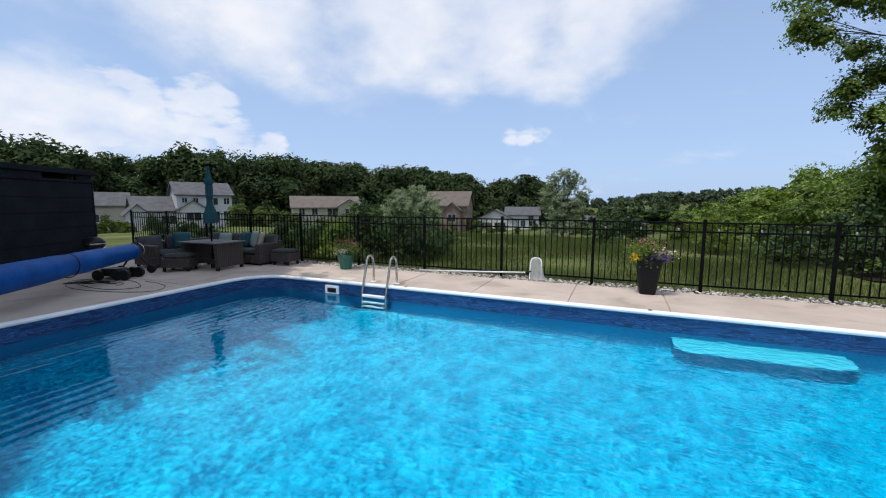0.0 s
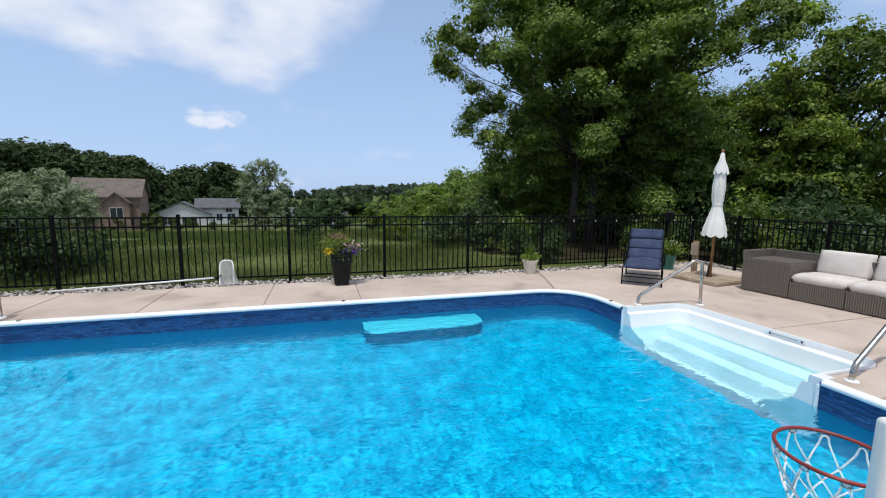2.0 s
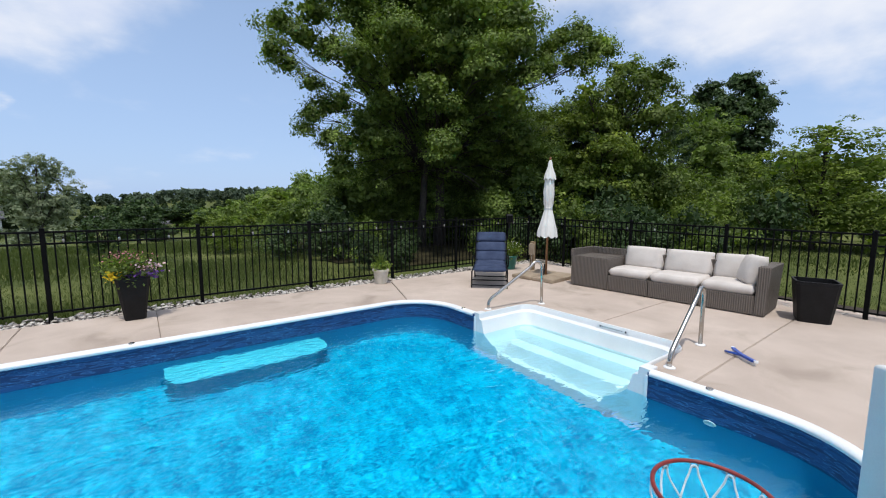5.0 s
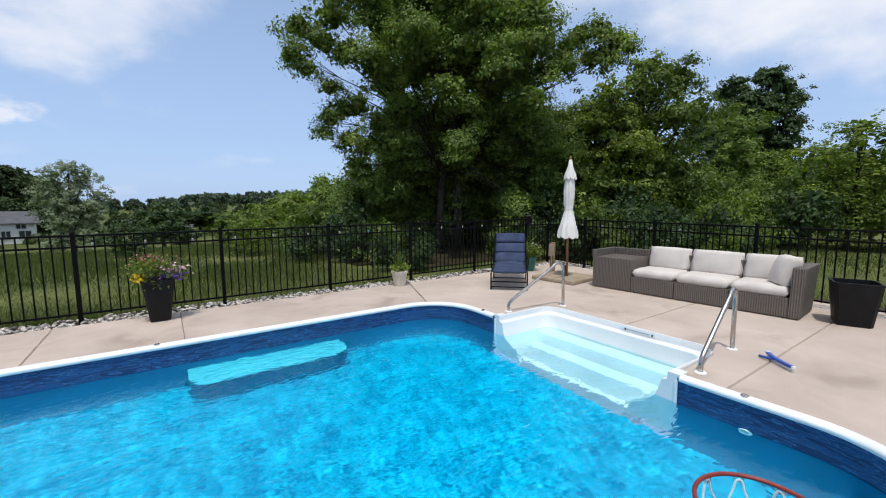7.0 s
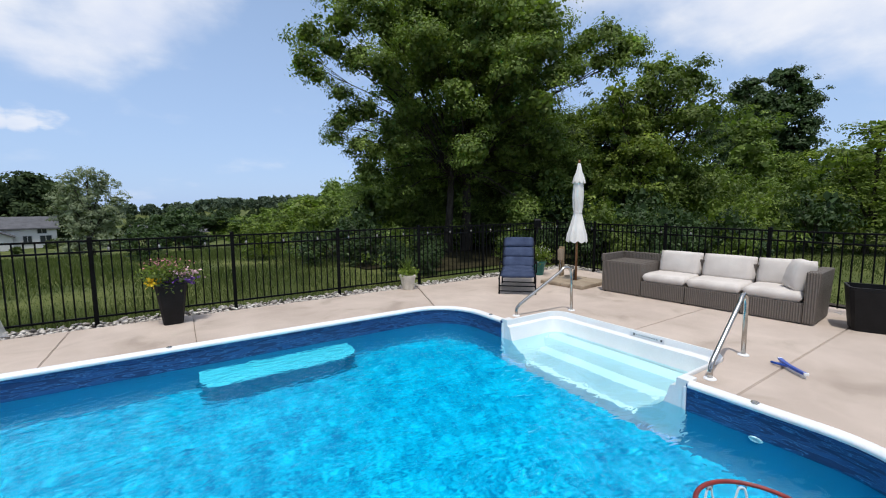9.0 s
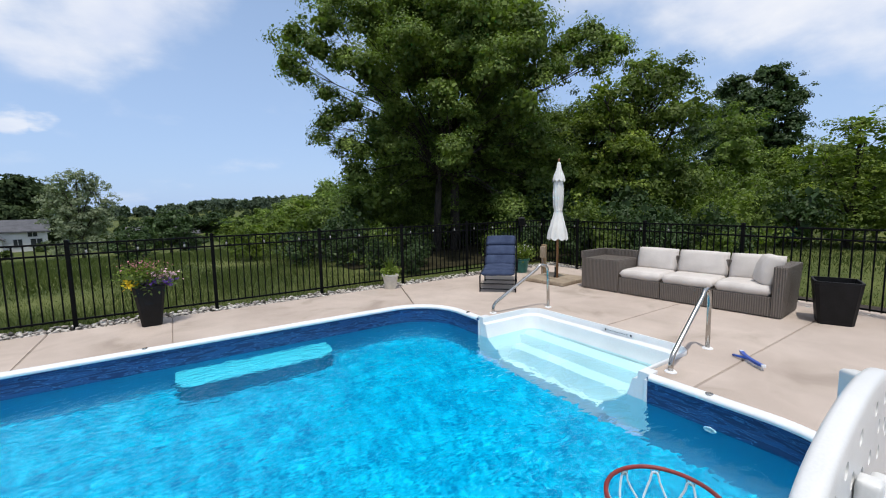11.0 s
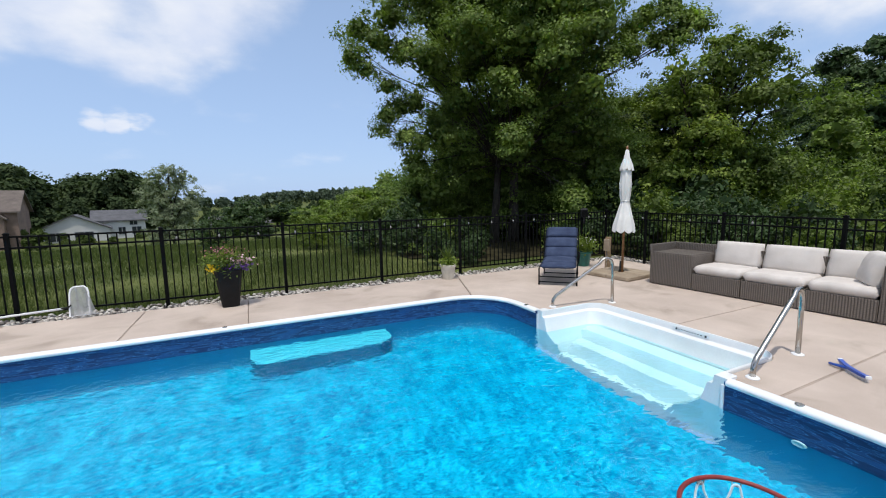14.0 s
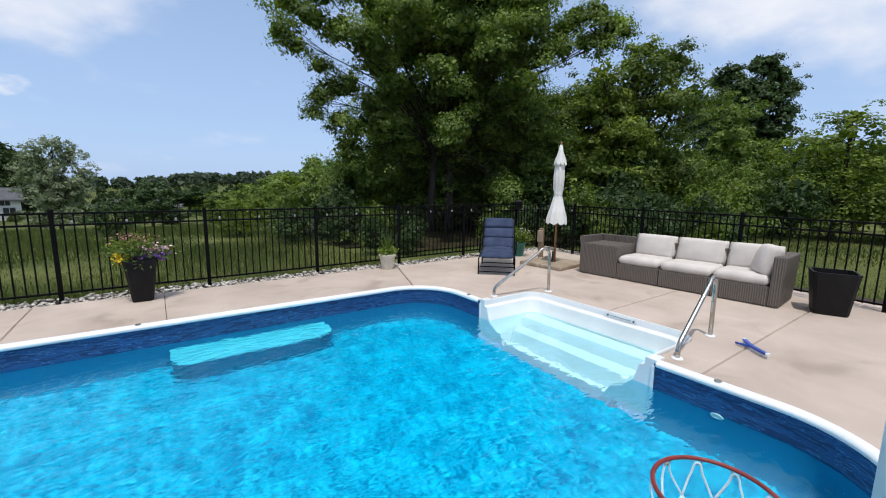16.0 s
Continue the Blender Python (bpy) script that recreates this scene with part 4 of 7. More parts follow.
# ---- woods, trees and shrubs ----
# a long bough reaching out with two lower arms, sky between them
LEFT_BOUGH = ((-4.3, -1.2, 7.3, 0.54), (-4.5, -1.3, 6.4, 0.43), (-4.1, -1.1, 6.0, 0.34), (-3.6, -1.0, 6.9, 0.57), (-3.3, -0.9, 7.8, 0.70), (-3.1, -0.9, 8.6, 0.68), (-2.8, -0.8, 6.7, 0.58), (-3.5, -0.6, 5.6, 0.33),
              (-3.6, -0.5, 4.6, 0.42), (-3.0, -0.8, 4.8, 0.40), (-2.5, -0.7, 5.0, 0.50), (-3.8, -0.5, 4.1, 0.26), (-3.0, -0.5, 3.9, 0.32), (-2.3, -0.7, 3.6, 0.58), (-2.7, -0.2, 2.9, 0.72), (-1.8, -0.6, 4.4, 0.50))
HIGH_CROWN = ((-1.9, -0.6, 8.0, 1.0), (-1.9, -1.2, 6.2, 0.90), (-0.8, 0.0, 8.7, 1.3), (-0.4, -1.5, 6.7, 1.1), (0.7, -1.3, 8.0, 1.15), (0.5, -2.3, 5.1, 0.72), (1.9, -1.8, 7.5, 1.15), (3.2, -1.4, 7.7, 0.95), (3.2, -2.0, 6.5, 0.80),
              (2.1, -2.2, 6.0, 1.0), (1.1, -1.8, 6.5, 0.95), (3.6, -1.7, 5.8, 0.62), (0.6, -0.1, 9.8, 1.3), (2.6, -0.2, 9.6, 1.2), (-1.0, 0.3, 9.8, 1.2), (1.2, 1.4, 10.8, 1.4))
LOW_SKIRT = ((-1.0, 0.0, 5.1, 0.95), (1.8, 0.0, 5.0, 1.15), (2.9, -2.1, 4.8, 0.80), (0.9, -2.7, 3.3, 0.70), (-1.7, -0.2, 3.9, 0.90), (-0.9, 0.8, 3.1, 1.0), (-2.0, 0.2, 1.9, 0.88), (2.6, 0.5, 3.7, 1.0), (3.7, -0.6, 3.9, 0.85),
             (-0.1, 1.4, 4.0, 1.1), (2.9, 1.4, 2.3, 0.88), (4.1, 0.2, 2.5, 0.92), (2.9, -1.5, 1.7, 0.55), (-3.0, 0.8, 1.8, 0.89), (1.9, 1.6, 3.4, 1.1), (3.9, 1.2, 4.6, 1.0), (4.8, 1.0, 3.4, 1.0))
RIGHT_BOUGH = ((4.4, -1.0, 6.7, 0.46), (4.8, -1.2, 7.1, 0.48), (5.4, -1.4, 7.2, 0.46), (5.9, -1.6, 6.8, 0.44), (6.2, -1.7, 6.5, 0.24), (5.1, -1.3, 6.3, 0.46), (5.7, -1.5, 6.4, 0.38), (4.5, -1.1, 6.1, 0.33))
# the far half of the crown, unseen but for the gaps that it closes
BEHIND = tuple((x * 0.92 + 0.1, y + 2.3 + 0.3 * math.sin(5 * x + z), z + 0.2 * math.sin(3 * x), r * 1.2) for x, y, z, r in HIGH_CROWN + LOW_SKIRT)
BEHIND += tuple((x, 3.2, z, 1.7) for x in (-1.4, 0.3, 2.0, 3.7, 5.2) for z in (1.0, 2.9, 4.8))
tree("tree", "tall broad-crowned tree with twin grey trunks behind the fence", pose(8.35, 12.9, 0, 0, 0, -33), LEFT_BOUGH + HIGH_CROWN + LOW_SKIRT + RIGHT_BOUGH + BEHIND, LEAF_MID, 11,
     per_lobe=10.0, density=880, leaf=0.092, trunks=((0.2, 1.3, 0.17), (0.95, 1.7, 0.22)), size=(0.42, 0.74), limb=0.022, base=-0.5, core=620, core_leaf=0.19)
tree("tree", "slender tree with light green upper leaves at the wood's edge", pose(15.7, 9.3, 0, 0, 0, -60),
     ((0.0, 0, 6.0, 1.2), (1.1, 0.3, 6.3, 0.9), (-0.6, 0.2, 4.6, 1.3), (1.4, -0.2, 4.8, 1.2), (0.4, 0, 2.7, 1.4), (-1.7, 0.6, 5.4, 1.0), (-1.4, 0.2, 2.9, 1.2), (1.8, 0.2, 2.6, 1.2), (0.2, -0.4, 1.2, 1.2), (-1.8, 0, 1.2, 1.1)), LEAF_MID, 12,
     per_lobe=11, density=640, leaf=0.12, trunks=((0.2, 0.3, 0.13),), base=-0.5, core=150, core_leaf=0.24)
tree("tree", "slender tree with bright yellow-green upper leaves at the wood's edge", pose(13.1, 12.5, 0, 0, 0, -24),
     ((3.7, -1.4, 7.0, 0.52), (4.1, -1.7, 7.0, 0.42), (4.5, -2.1, 6.6, 0.45), (4.9, -2.3, 6.3, 0.27), (3.8, -1.5, 6.1, 0.68), (4.4, -2.0, 5.8, 0.62), (3.5, -1.3, 5.1, 0.8), (4.3, -1.9, 4.8, 0.78), (4.8, -2.3, 5.0, 0.52),
      (2.1, -1.9, 5.9, 0.70), (2.4, -1.8, 5.0, 0.80), (2.1, -1.1, 4.7, 0.95), (2.5, -2.4, 3.8, 0.85), (3.5, -2.5, 3.5, 0.82), (4.7, -2.2, 3.8, 0.75), (1.7, -0.8, 3.2, 1.05), (2.0, -2.3, 2.5, 0.95), (3.0, -2.5, 2.2, 0.9)), LEAF_LIGHT, 13,
     per_lobe=15, density=760, leaf=0.115, trunks=((3.2, -1.2, 0.14),), base=-0.5, core=150, core_leaf=0.22)
tree("tree", "leafy dark green tree closing the wood's edge", pose(13.1, 12.5, 0, 0, 0, -24),
     ((3.4, 0.6, 5.4, 1.5), (5.0, 0.4, 5.0, 1.4), (2.2, 0.8, 4.4, 1.6), (3.8, 0.5, 3.4, 1.6), (5.6, 0.4, 3.4, 1.5), (2.6, 0.5, 2.0, 1.6), (4.4, 0.3, 1.8, 1.6), (6.2, 0.2, 2.0, 1.3)), LEAF_DARK, 17,
     per_lobe=9, density=420, leaf=0.14, trunks=((4.0, 0.6, 0.15),), base=-0.5, core=120, core_leaf=0.3)
tree("tree", "tall dark green maple standing behind the wood's edge", pose(32.1, 12.0, -0.6, 0, 0, -72),
     ((-0.9, -0.1, 9.5, 0.94), (-0.3, -0.1, 10.0, 0.74), (1.1, 0.0, 10.2, 0.89), (1.6, 0.0, 10.2, 0.71), (2.1, 0.0, 9.4, 0.93), (2.8, -0.1, 8.5, 0.75), (0.2, -0.3, 8.7, 1.3), (1.8, -0.3, 8.2, 1.35), (2.6, 0.0, 7.1, 0.93), (-0.5, -0.3, 7.6, 1.4),
      (0.9, -0.6, 6.6, 1.6), (2.3, 0.0, 5.8, 1.3), (-1.4, -0.2, 7.1, 1.1), (-1.0, -0.1, 5.5, 1.5), (0.9, 0.0, 4.4, 1.7), (-2.6, 2.7, 8.7, 1.06), (-2.8, 2.7, 7.0, 1.5), (2.7, -0.1, 4.2, 1.3), (0.6, 1.2, 8.6, 1.6), (1.0, 1.2, 5.6, 1.8)), LEAF_DARK, 14,
     per_lobe=15.0, density=400, leaf=0.16, trunks=((0, 0, 0.3),), base=-0.8, core=110, core_leaf=0.45)
tree("tree", "young tree with bright yellow-green leaves beyond the sofa", pose(20.6, 4.2, -0.2, 0, 0, -76) @ Matrix.Diagonal((1.35, 1.35, 0.96, 1)),
     ((0.2, 0, 4.1, 0.8), (-0.6, 0.1, 3.4, 0.8), (0.9, 0, 3.2, 0.85), (0.1, 0.2, 2.5, 0.95), (0.9, 0, 1.8, 0.85), (-0.7, 0, 2.0, 0.8), (0.1, 0, 4.8, 0.5), (0.2, 0.1, 1.1, 0.9)), LEAF_LIGHT, 15,
     per_lobe=22, density=700, leaf=0.10, trunks=((0, 0, 0.08),), base=-0.4, limb=0.03, core=90, core_leaf=0.22)
WOODS = random.Random(5)
WOOD_TREES = []
for i in range(3):
    rng_i = np.random.default_rng(40 + i)
    ob = tree("tree", "leafy green tree in the wood's edge", pose((18.5, 24.0, 22.0)[i], (15.5, 9.5, 20.0)[i], -0.3) @ Matrix.Diagonal((0.8, 0.8, (0.75, 0.72, 0.66)[i], 1)), round_lobes(rng_i, (8.5, 9.5, 12.0)[i], (2.6, 3.0, 3.4)[i], 1.2, 11, 1.5), (LEAF_MID, LEAF_MID, LEAF_DARK)[i],
              50 + i, per_lobe=6.0, density=240, leaf=0.17, core=75, core_leaf=0.5, trunks=((0, 0, 0.16),), base=-0.8, group="trees of the wood's edge")
    WOOD_TREES.append(ob)
for x, y, s, k in ((16.0, 19.5, 1.0, 0), (21.5, 14.0, 0.85, 1), (26.0, 15.5, 0.9, 1), (27.5, 9.0, 0.8, 0), (29.5, 21.0, 1.0, 2), (34.0, 7.5, 1.0, 1), (33.0, 2.0, 1.05, 0), (26.5, 4.5, 0.72, 1),
                   (38.0, 12.0, 1.1, 2), (13.0, 22.0, 1.05, 2), (30.0, -4.0, 1.0, 1), (19.0, 26.0, 1.0, 2), (10.5, 18.5, 1.0, 2), (13.5, 17.0, 1.0, 2), (37.0, -1.0, 1.1, 2), (17.5, 9.8, 0.5, 1), (24.0, -9.0, 0.9, 0)):
    tall = (1.6 + (0.15 if y < 8.5 and x > 22 else 0.215) * math.hypot(x, y) * WOODS.uniform(0.82, 1.05)) / (8.5, 9.5, 12.0)[k]
    s = 0.5 * s + 0.5 * tall
    copy_thing(WOOD_TREES[k], pose(x, y, land(x, y) - 0.1, 0, 0, WOODS.uniform(0, 360)) @ Matrix.Diagonal((s, s, tall, 1)))

# the edge of the wood running away behind the meadow
EDGE_TREES = []
for i in range(3):
    rng_i = np.random.default_rng(70 + i)
    EDGE_TREES.append(tree("tree", "rounded green tree along the meadow's edge", pose((10.0, 16.0, 4.0)[i], (37.0, 40.0, 62.0)[i], -1.2) @ Matrix.Diagonal((1, 1, (0.7, 0.75, 0.45)[i], 1)), round_lobes(rng_i, (6.0, 7.0, 6.4)[i], (2.6, 2.6, 3.4)[i], 0.6, 9, 1.5), (LEAF_LIGHT, LEAF_MID, LEAF_DARK)[i],
                           80 + i, per_lobe=5.5, density=170, leaf=0.24, core=60, core_leaf=0.6, trunks=((0, 0, 0.15),), base=-0.8, group="trees along the meadow's edge"))
for x, y, s, k in ((13.5, 33.0, 0.9, 0), (12.5, 45.0, 1.0, 1), (19.0, 33.0, 1.1, 0), (9.5, 29.0, 0.72, 1), (15.0, 27.0, 0.85, 0), (8.0, 48.0, 0.9, 0), (11.0, 58.0, 1.0, 2), (6.0, 55.0, 0.75, 1), (16.5, 52.0, 1.15, 2), (20.0, 44.0, 1.2, 0),
                   (2.5, 72.0, 0.8, 2), (8.5, 70.0, 1.0, 0), (14.5, 68.0, 1.1, 1), (-2.0, 78.0, 0.7, 1), (22.5, 58.0, 1.2, 2), (7.5, 39.0, 0.62, 0), (12.0, 24.5, 0.7, 1), (8.2, 20.0, 0.5, 0), (24.0, 36.0, 1.3, 1)):
    tall = (1.6 + (0.004 + 0.05 * smooth_step(8, 21, math.degrees(math.atan2(x, y)))) * math.hypot(x, y) * WOODS.uniform(0.7, 1.15) - land(x, y)) / (6.0, 7.0, 6.4)[k]
    copy_thing(EDGE_TREES[k], pose(x, y, land(x, y) - 0.1, 0, 0, WOODS.uniform(0, 360)) @ Matrix.Diagonal((s, s, tall, 1)))
tree("tree", "airy grey-green aspen standing alone in the meadow", pose(-6.2, 46.4, land(-6, 46.4), 0, 0, 20) @ Matrix.Diagonal((0.88, 0.88, 0.96, 1)),
     ((0, 0, 7.3, 1.1), (-1.3, 0, 6.5, 1.1), (1.3, 0, 6.6, 1.1), (0.2, 0.2, 5.5, 1.5), (-2.0, 0, 5.2, 1.1), (2.1, 0, 5.1, 1.1), (-1.5, 0, 4.1, 1.3), (1.6, 0, 3.8, 1.3), (0, 0, 3.6, 1.5), (-1.2, 0, 2.5, 1.3), (1.2, 0, 2.2, 1.3), (0, 0, 1.2, 1.5), (-1.6, 0, 1.0, 1.2)), LEAF_WILLOW, 21,
     per_lobe=14, density=240, leaf=0.19, trunks=((0, 0, 0.15),), base=-0.3, core=48, core_leaf=0.36)
tree("willow_tree", "rounded grey-green weeping willow in the meadow", pose(-28.5, 53.0, land(-28.5, 53), 0, 0, 0),
     ((0, 0, 5.0, 2.4), (-2.6, 0, 4.0, 2.2), (2.7, 0, 4.0, 2.3), (0.5, 0, 3.0, 2.6), (-3.0, 0, 2.2, 2.0), (3.1, 0, 2.2, 2.1), (0, 0, 1.2, 2.4), (-1.4, 0, 5.2, 1.6), (1.5, 0, 5.1, 1.6)), LEAF_WILLOW, 22,
     per_lobe=8, density=170, leaf=0.34, slim=0.24, trunks=((0, 0, 0.3),), base=-0.3, core=60, core_leaf=0.55)
tree("tree", "dark rounded tree in the middle of the valley", pose(0.0, 60.0, land(0, 60), 0, 0, 0),
     ((0, 0, 4.4, 1.6), (-1.5, 0, 3.6, 1.5), (1.6, 0, 3.6, 1.5), (0, 0, 2.4, 2.2), (-2.0, 0, 1.8, 1.4), (2.1, 0, 1.8, 1.4)), LEAF_DARK, 23, per_lobe=8, density=150, leaf=0.25, trunks=((0, 0, 0.2),), base=-0.3, core=60, core_leaf=0.55)
SHRUBS = []
for i in range(3):
    rng_i = np.random.default_rng(90 + i)
    SHRUBS.append(tree("shrub", "dense leafy green shrub growing beyond the fence", pose((-8.1, -5.9, 13.5)[i], (9.35, 9.6, 7.2)[i], -0.15),
                       tuple((rng_i.uniform(-0.55, 0.55), rng_i.uniform(-0.4, 0.4), rng_i.uniform(0.25, 1.05), rng_i.uniform(0.38, 0.55)) for _ in range(7)), (LEAF_MID, LEAF_DARK, LEAF_LIGHT)[i],
                       95 + i, per_lobe=30, density=700, leaf=0.076, core=170, core_leaf=0.17, trunks=((0, 0, 0.03),), base=-0.3, limb=0.012, size=(0.22, 0.36), group="shrubs beyond the fence"))
for x, y, s, k in ((-7.2, 9.7, 1.1, 1), (-9.2, 9.6, 0.9, 1), (-5.2, 10.4, 0.7, 1), (-10.4, 9.7, 0.75, 1), (-13.0, 9.1, 0.6, 1), (-18.5, 10.6, 0.7, 1), (-14.6, 9.3, 0.8, 1), (-6.6, 11.0, 1.0, 1), (-8.8, 11.2, 1.1, 0), (3.8, 13.5, 0.9, 1),
                   (5.0, 12.2, 1.0, 1), (9.6, 10.2, 1.2, 0), (11.4, 8.2, 1.15, 0), (11.9, 11.3, 1.6, 0), (12.9, 9.3, 1.5, 2), (14.2, 8.0, 1.5, 0), (13.6, 6.6, 1.0, 1),
                   (15.8, 7.2, 1.4, 2), (17.2, 6.4, 1.5, 0), (19.0, 5.2, 1.6, 1), (16.4, 10.2, 2.0, 0), (18.8, 8.0, 2.0, 2), (21.5, 6.0, 2.0, 0), (20.5, 2.6, 1.5, 2), (23.0, 2.0, 1.9, 1), (22.0, -1.5, 1.8, 0), (4.3, 15.5, 1.3, 0), (2.8, 17.0, 1.0, 2), (-1.0, 21.0, 1.1, 1), (10.6, 8.3, 1.1, 1), (10.7, 7.0, 1.0, 0), (10.9, 5.8, 0.9, 1), (11.5, 6.6, 1.2, 1), (12.6, 7.6, 1.4, 1), (12.4, 10.6, 1.8, 1), (5.6, 11.2, 0.9, 0), (14.6, 9.6, 2.0, 1), (11.8, 4.8, 0.8, 0), (12.8, 5.2, 1.1, 1), (14.4, 5.8, 1.3, 2), (5.4, 14.0, 1.4, 1),
                   (4.9, 9.9, 0.7, 1), (5.6, 9.4, 0.55, 1), (6.3, 10.6, 0.8, 1), (8.9, 9.6, 0.7, 1), (9.6, 9.2, 0.9, 1)):
    copy_thing(SHRUBS[k], pose(x, y, land(x, y) - 0.05, 0, 0, WOODS.uniform(0, 360)) @ Matrix.Diagonal((s, s, s * WOODS.uniform(0.9, 1.2), 1)))
# an added tree, out of view, whose crown casts the shade on patio and pool
tree("tree", "unseen leafy tree added to shade the furnished patio", pose(-16.5, 1.0, 0.0), ((1.6, 0.6, 9.8, 2.6), (3.6, 1.6, 9.6, 2.3), (2.4, -1.2, 10.4, 2.4), (4.6, -0.6, 10.0, 2.2), (6.4, 0.0, 10.0, 1.7), (6.2, 1.9, 10.2, 1.7), (5.6, 3.6, 10.0, 1.7), (6.2, -2.4, 10.0, 1.7), (6.6, -4.4, 10.2, 1.7), (4.4, -3.0, 10.6, 2.2), (4.6, -5.0, 10.4, 2.0),
     (0, 0, 11.5, 2.6), (-1.8, 0.4, 9.6, 2.6), (1.2, 2.8, 9.6, 2.2), (3.2, 4.0, 10.2, 1.9),
     (7.9, -0.6, 10.0, 1.5), (8.0, 0.9, 10.2, 1.4), (7.8, -2.2, 10.2, 1.6), (8.4, -3.6, 10.2, 1.5), (9.3, -4.6, 10.3, 1.4)), LEAF_MID, 31,
     per_lobe=7, density=240, leaf=0.22, trunks=((0, 0, 0.3),), base=-0.2, low=0.2, core=240, core_leaf=0.5)


def far_woods(name, label, places, leaf, cards, material, seed, core=0.82):
    """Distant woodland: many uneven crowns, each a cluster of boughs with leaf clumps over them, in one mass."""
    rng = np.random.default_rng(seed)
    V, F, base = [], [], 0
    for x, y, z, h, r in places:
        nb = 10
        cen = np.column_stack((rng.normal(size=(nb, 2)) * r * 0.5, rng.uniform(0.22, 0.9, nb) * h))
        cen[0] = (0, 0, 0.86 * h)
        cen[:, :2] *= (1.2 - 0.75 * (cen[:, 2:3] / h))
        rad = r * rng.uniform(0.34, 0.56, nb)
        cen[:, 2] = np.minimum(cen[:, 2], h - rad * 0.8)
        cen += np.array((x, y, z))
        inner = cards // 5
        pick = rng.integers(0, nb, cards)
        d = rng.normal(size=(cards, 3))
        d /= np.linalg.norm(d, axis=1, keepdims=True)
        reach = np.where(np.arange(cards) < inner, rng.uniform(0.2, core, cards), rng.uniform(0.8, 1.12, cards))
        p = cen[pick] + d * (rad[pick] * reach)[:, None] * np.array((1, 1, 0.86))
        nrm = d * 0.8 + np.array((0, 0, 0.5)) + rng.normal(size=(cards, 3)) * 0.5
        nrm /= np.linalg.norm(nrm, axis=1, keepdims=True)
        a = np.cross(nrm, rng.normal(size=(cards, 3)))
        a /= np.linalg.norm(a, axis=1, keepdims=True) + 1e-9
        b = np.cross(nrm, a)
        s = (np.where(np.arange(cards) < inner, leaf * 2.4, leaf) * rng.uniform(0.6, 1.3, cards))[:, None]
        V.append(np.stack([p - a * s * 0.55 - b * s * 0.35, p + b * s * 0.6, p + a * s * 0.6 - b * s * 0.3], 1).reshape(-1, 3))
        F.append(np.arange(3 * cards).reshape(cards, 3) + base)
        base += 3 * cards
    ob = new(name, raw_mesh(name, np.concatenate(V), np.concatenate(F), material))
    tagged(ob, label, "woods", kind="stuff")


def scatter(rng, az0, az1, r0, r1, count, h0, h1, fade=None):
    out = []
    for i in range(count):
        a, r = radians(rng.uniform(az0, az1)), rng.uniform(r0, r1)
        x, y = r * math.sin(a), r * math.cos(a)
        h = rng.uniform(h0, h1) * (fade(math.degrees(a)) if fade else 1)
        out.append((x, y, land(x, y) - 0.5, h, h * rng.uniform(0.30, 0.42)))
    return out


far_rng = random.Random(8)
far_woods("woods", "dark tree line of mature woodland behind the houses", scatter(far_rng, -82, -9, 112, 150, 170, 15.6, 21.1, lambda a: 1.0 if a < -45 else 1.0 - 0.0095 * (a + 45)), 0.72, 1700, LEAF_FAR, 61, 0.72)
far_woods("woods", "taller young trees between the houses", scatter(far_rng, -75, -4, 98, 116, 34, 5.5, 8.5), 0.5, 700, LEAF_FAR, 66, 0.7)
far_woods("woods", "low scrub and young trees round the houses", scatter(far_rng, -75, -44, 84, 108, 30, 1.8, 3.4) + scatter(far_rng, -51, -44, 60, 78, 12, 2.4, 4.2) + scatter(far_rng, -44, -4, 76, 108, 44, 1.6, 3.4), 0.3, 600, LEAF_SCRUB, 62, 0.7)
far_woods("woods", "low woodland filling the valley floor", scatter(far_rng, -24, 16, 105, 210, 95, 2.0, 3.6) + scatter(far_rng, -24, 16, 210, 400, 80, 3.6, 5.6), 0.6, 420, LEAF_FAR, 67, 0.7)
far_woods("woods", "brown-green hedges and scrub along the drive", scatter(far_rng, -69, -59, 36, 60, 14, 1.1, 1.9) + scatter(far_rng, -69, -62, 60, 80, 8, 2.0, 3.2), 0.22, 500, LEAF_SCRUB, 68, 0.7)
far_woods("woods", "wooded hills on the far side of the valley, haze-tinted leaves", scatter(far_rng, -30, 45, 400, 620, 560, 8, 13), 2.0, 130, LEAF_HAZE, 63, 0.85)
VALLEY = []
for x, y, z, h, r in scatter(far_rng, 4, 60, 70, 150, 110, 0.75, 1.15):
    d, a = math.hypot(x, y), math.degrees(math.atan2(x, y))
    h *= 4.6 + d * (0.004 + 0.055 * smooth_step(9, 22, a))
    VALLEY.append((x, y, z, h, h * 0.42))
far_woods("woods", "woodland closing the valley", VALLEY, 0.45, 700, LEAF_MID, 64, 0.7)
far_woods("woods", "woodland round the rest of the garden", scatter(far_rng, 60, 100, 55, 90, 60, 6, 9) + scatter(far_rng, 100, 275, 60, 100, 60, 9, 14), 0.7, 300, LEAF_MID, 65, 0.7)


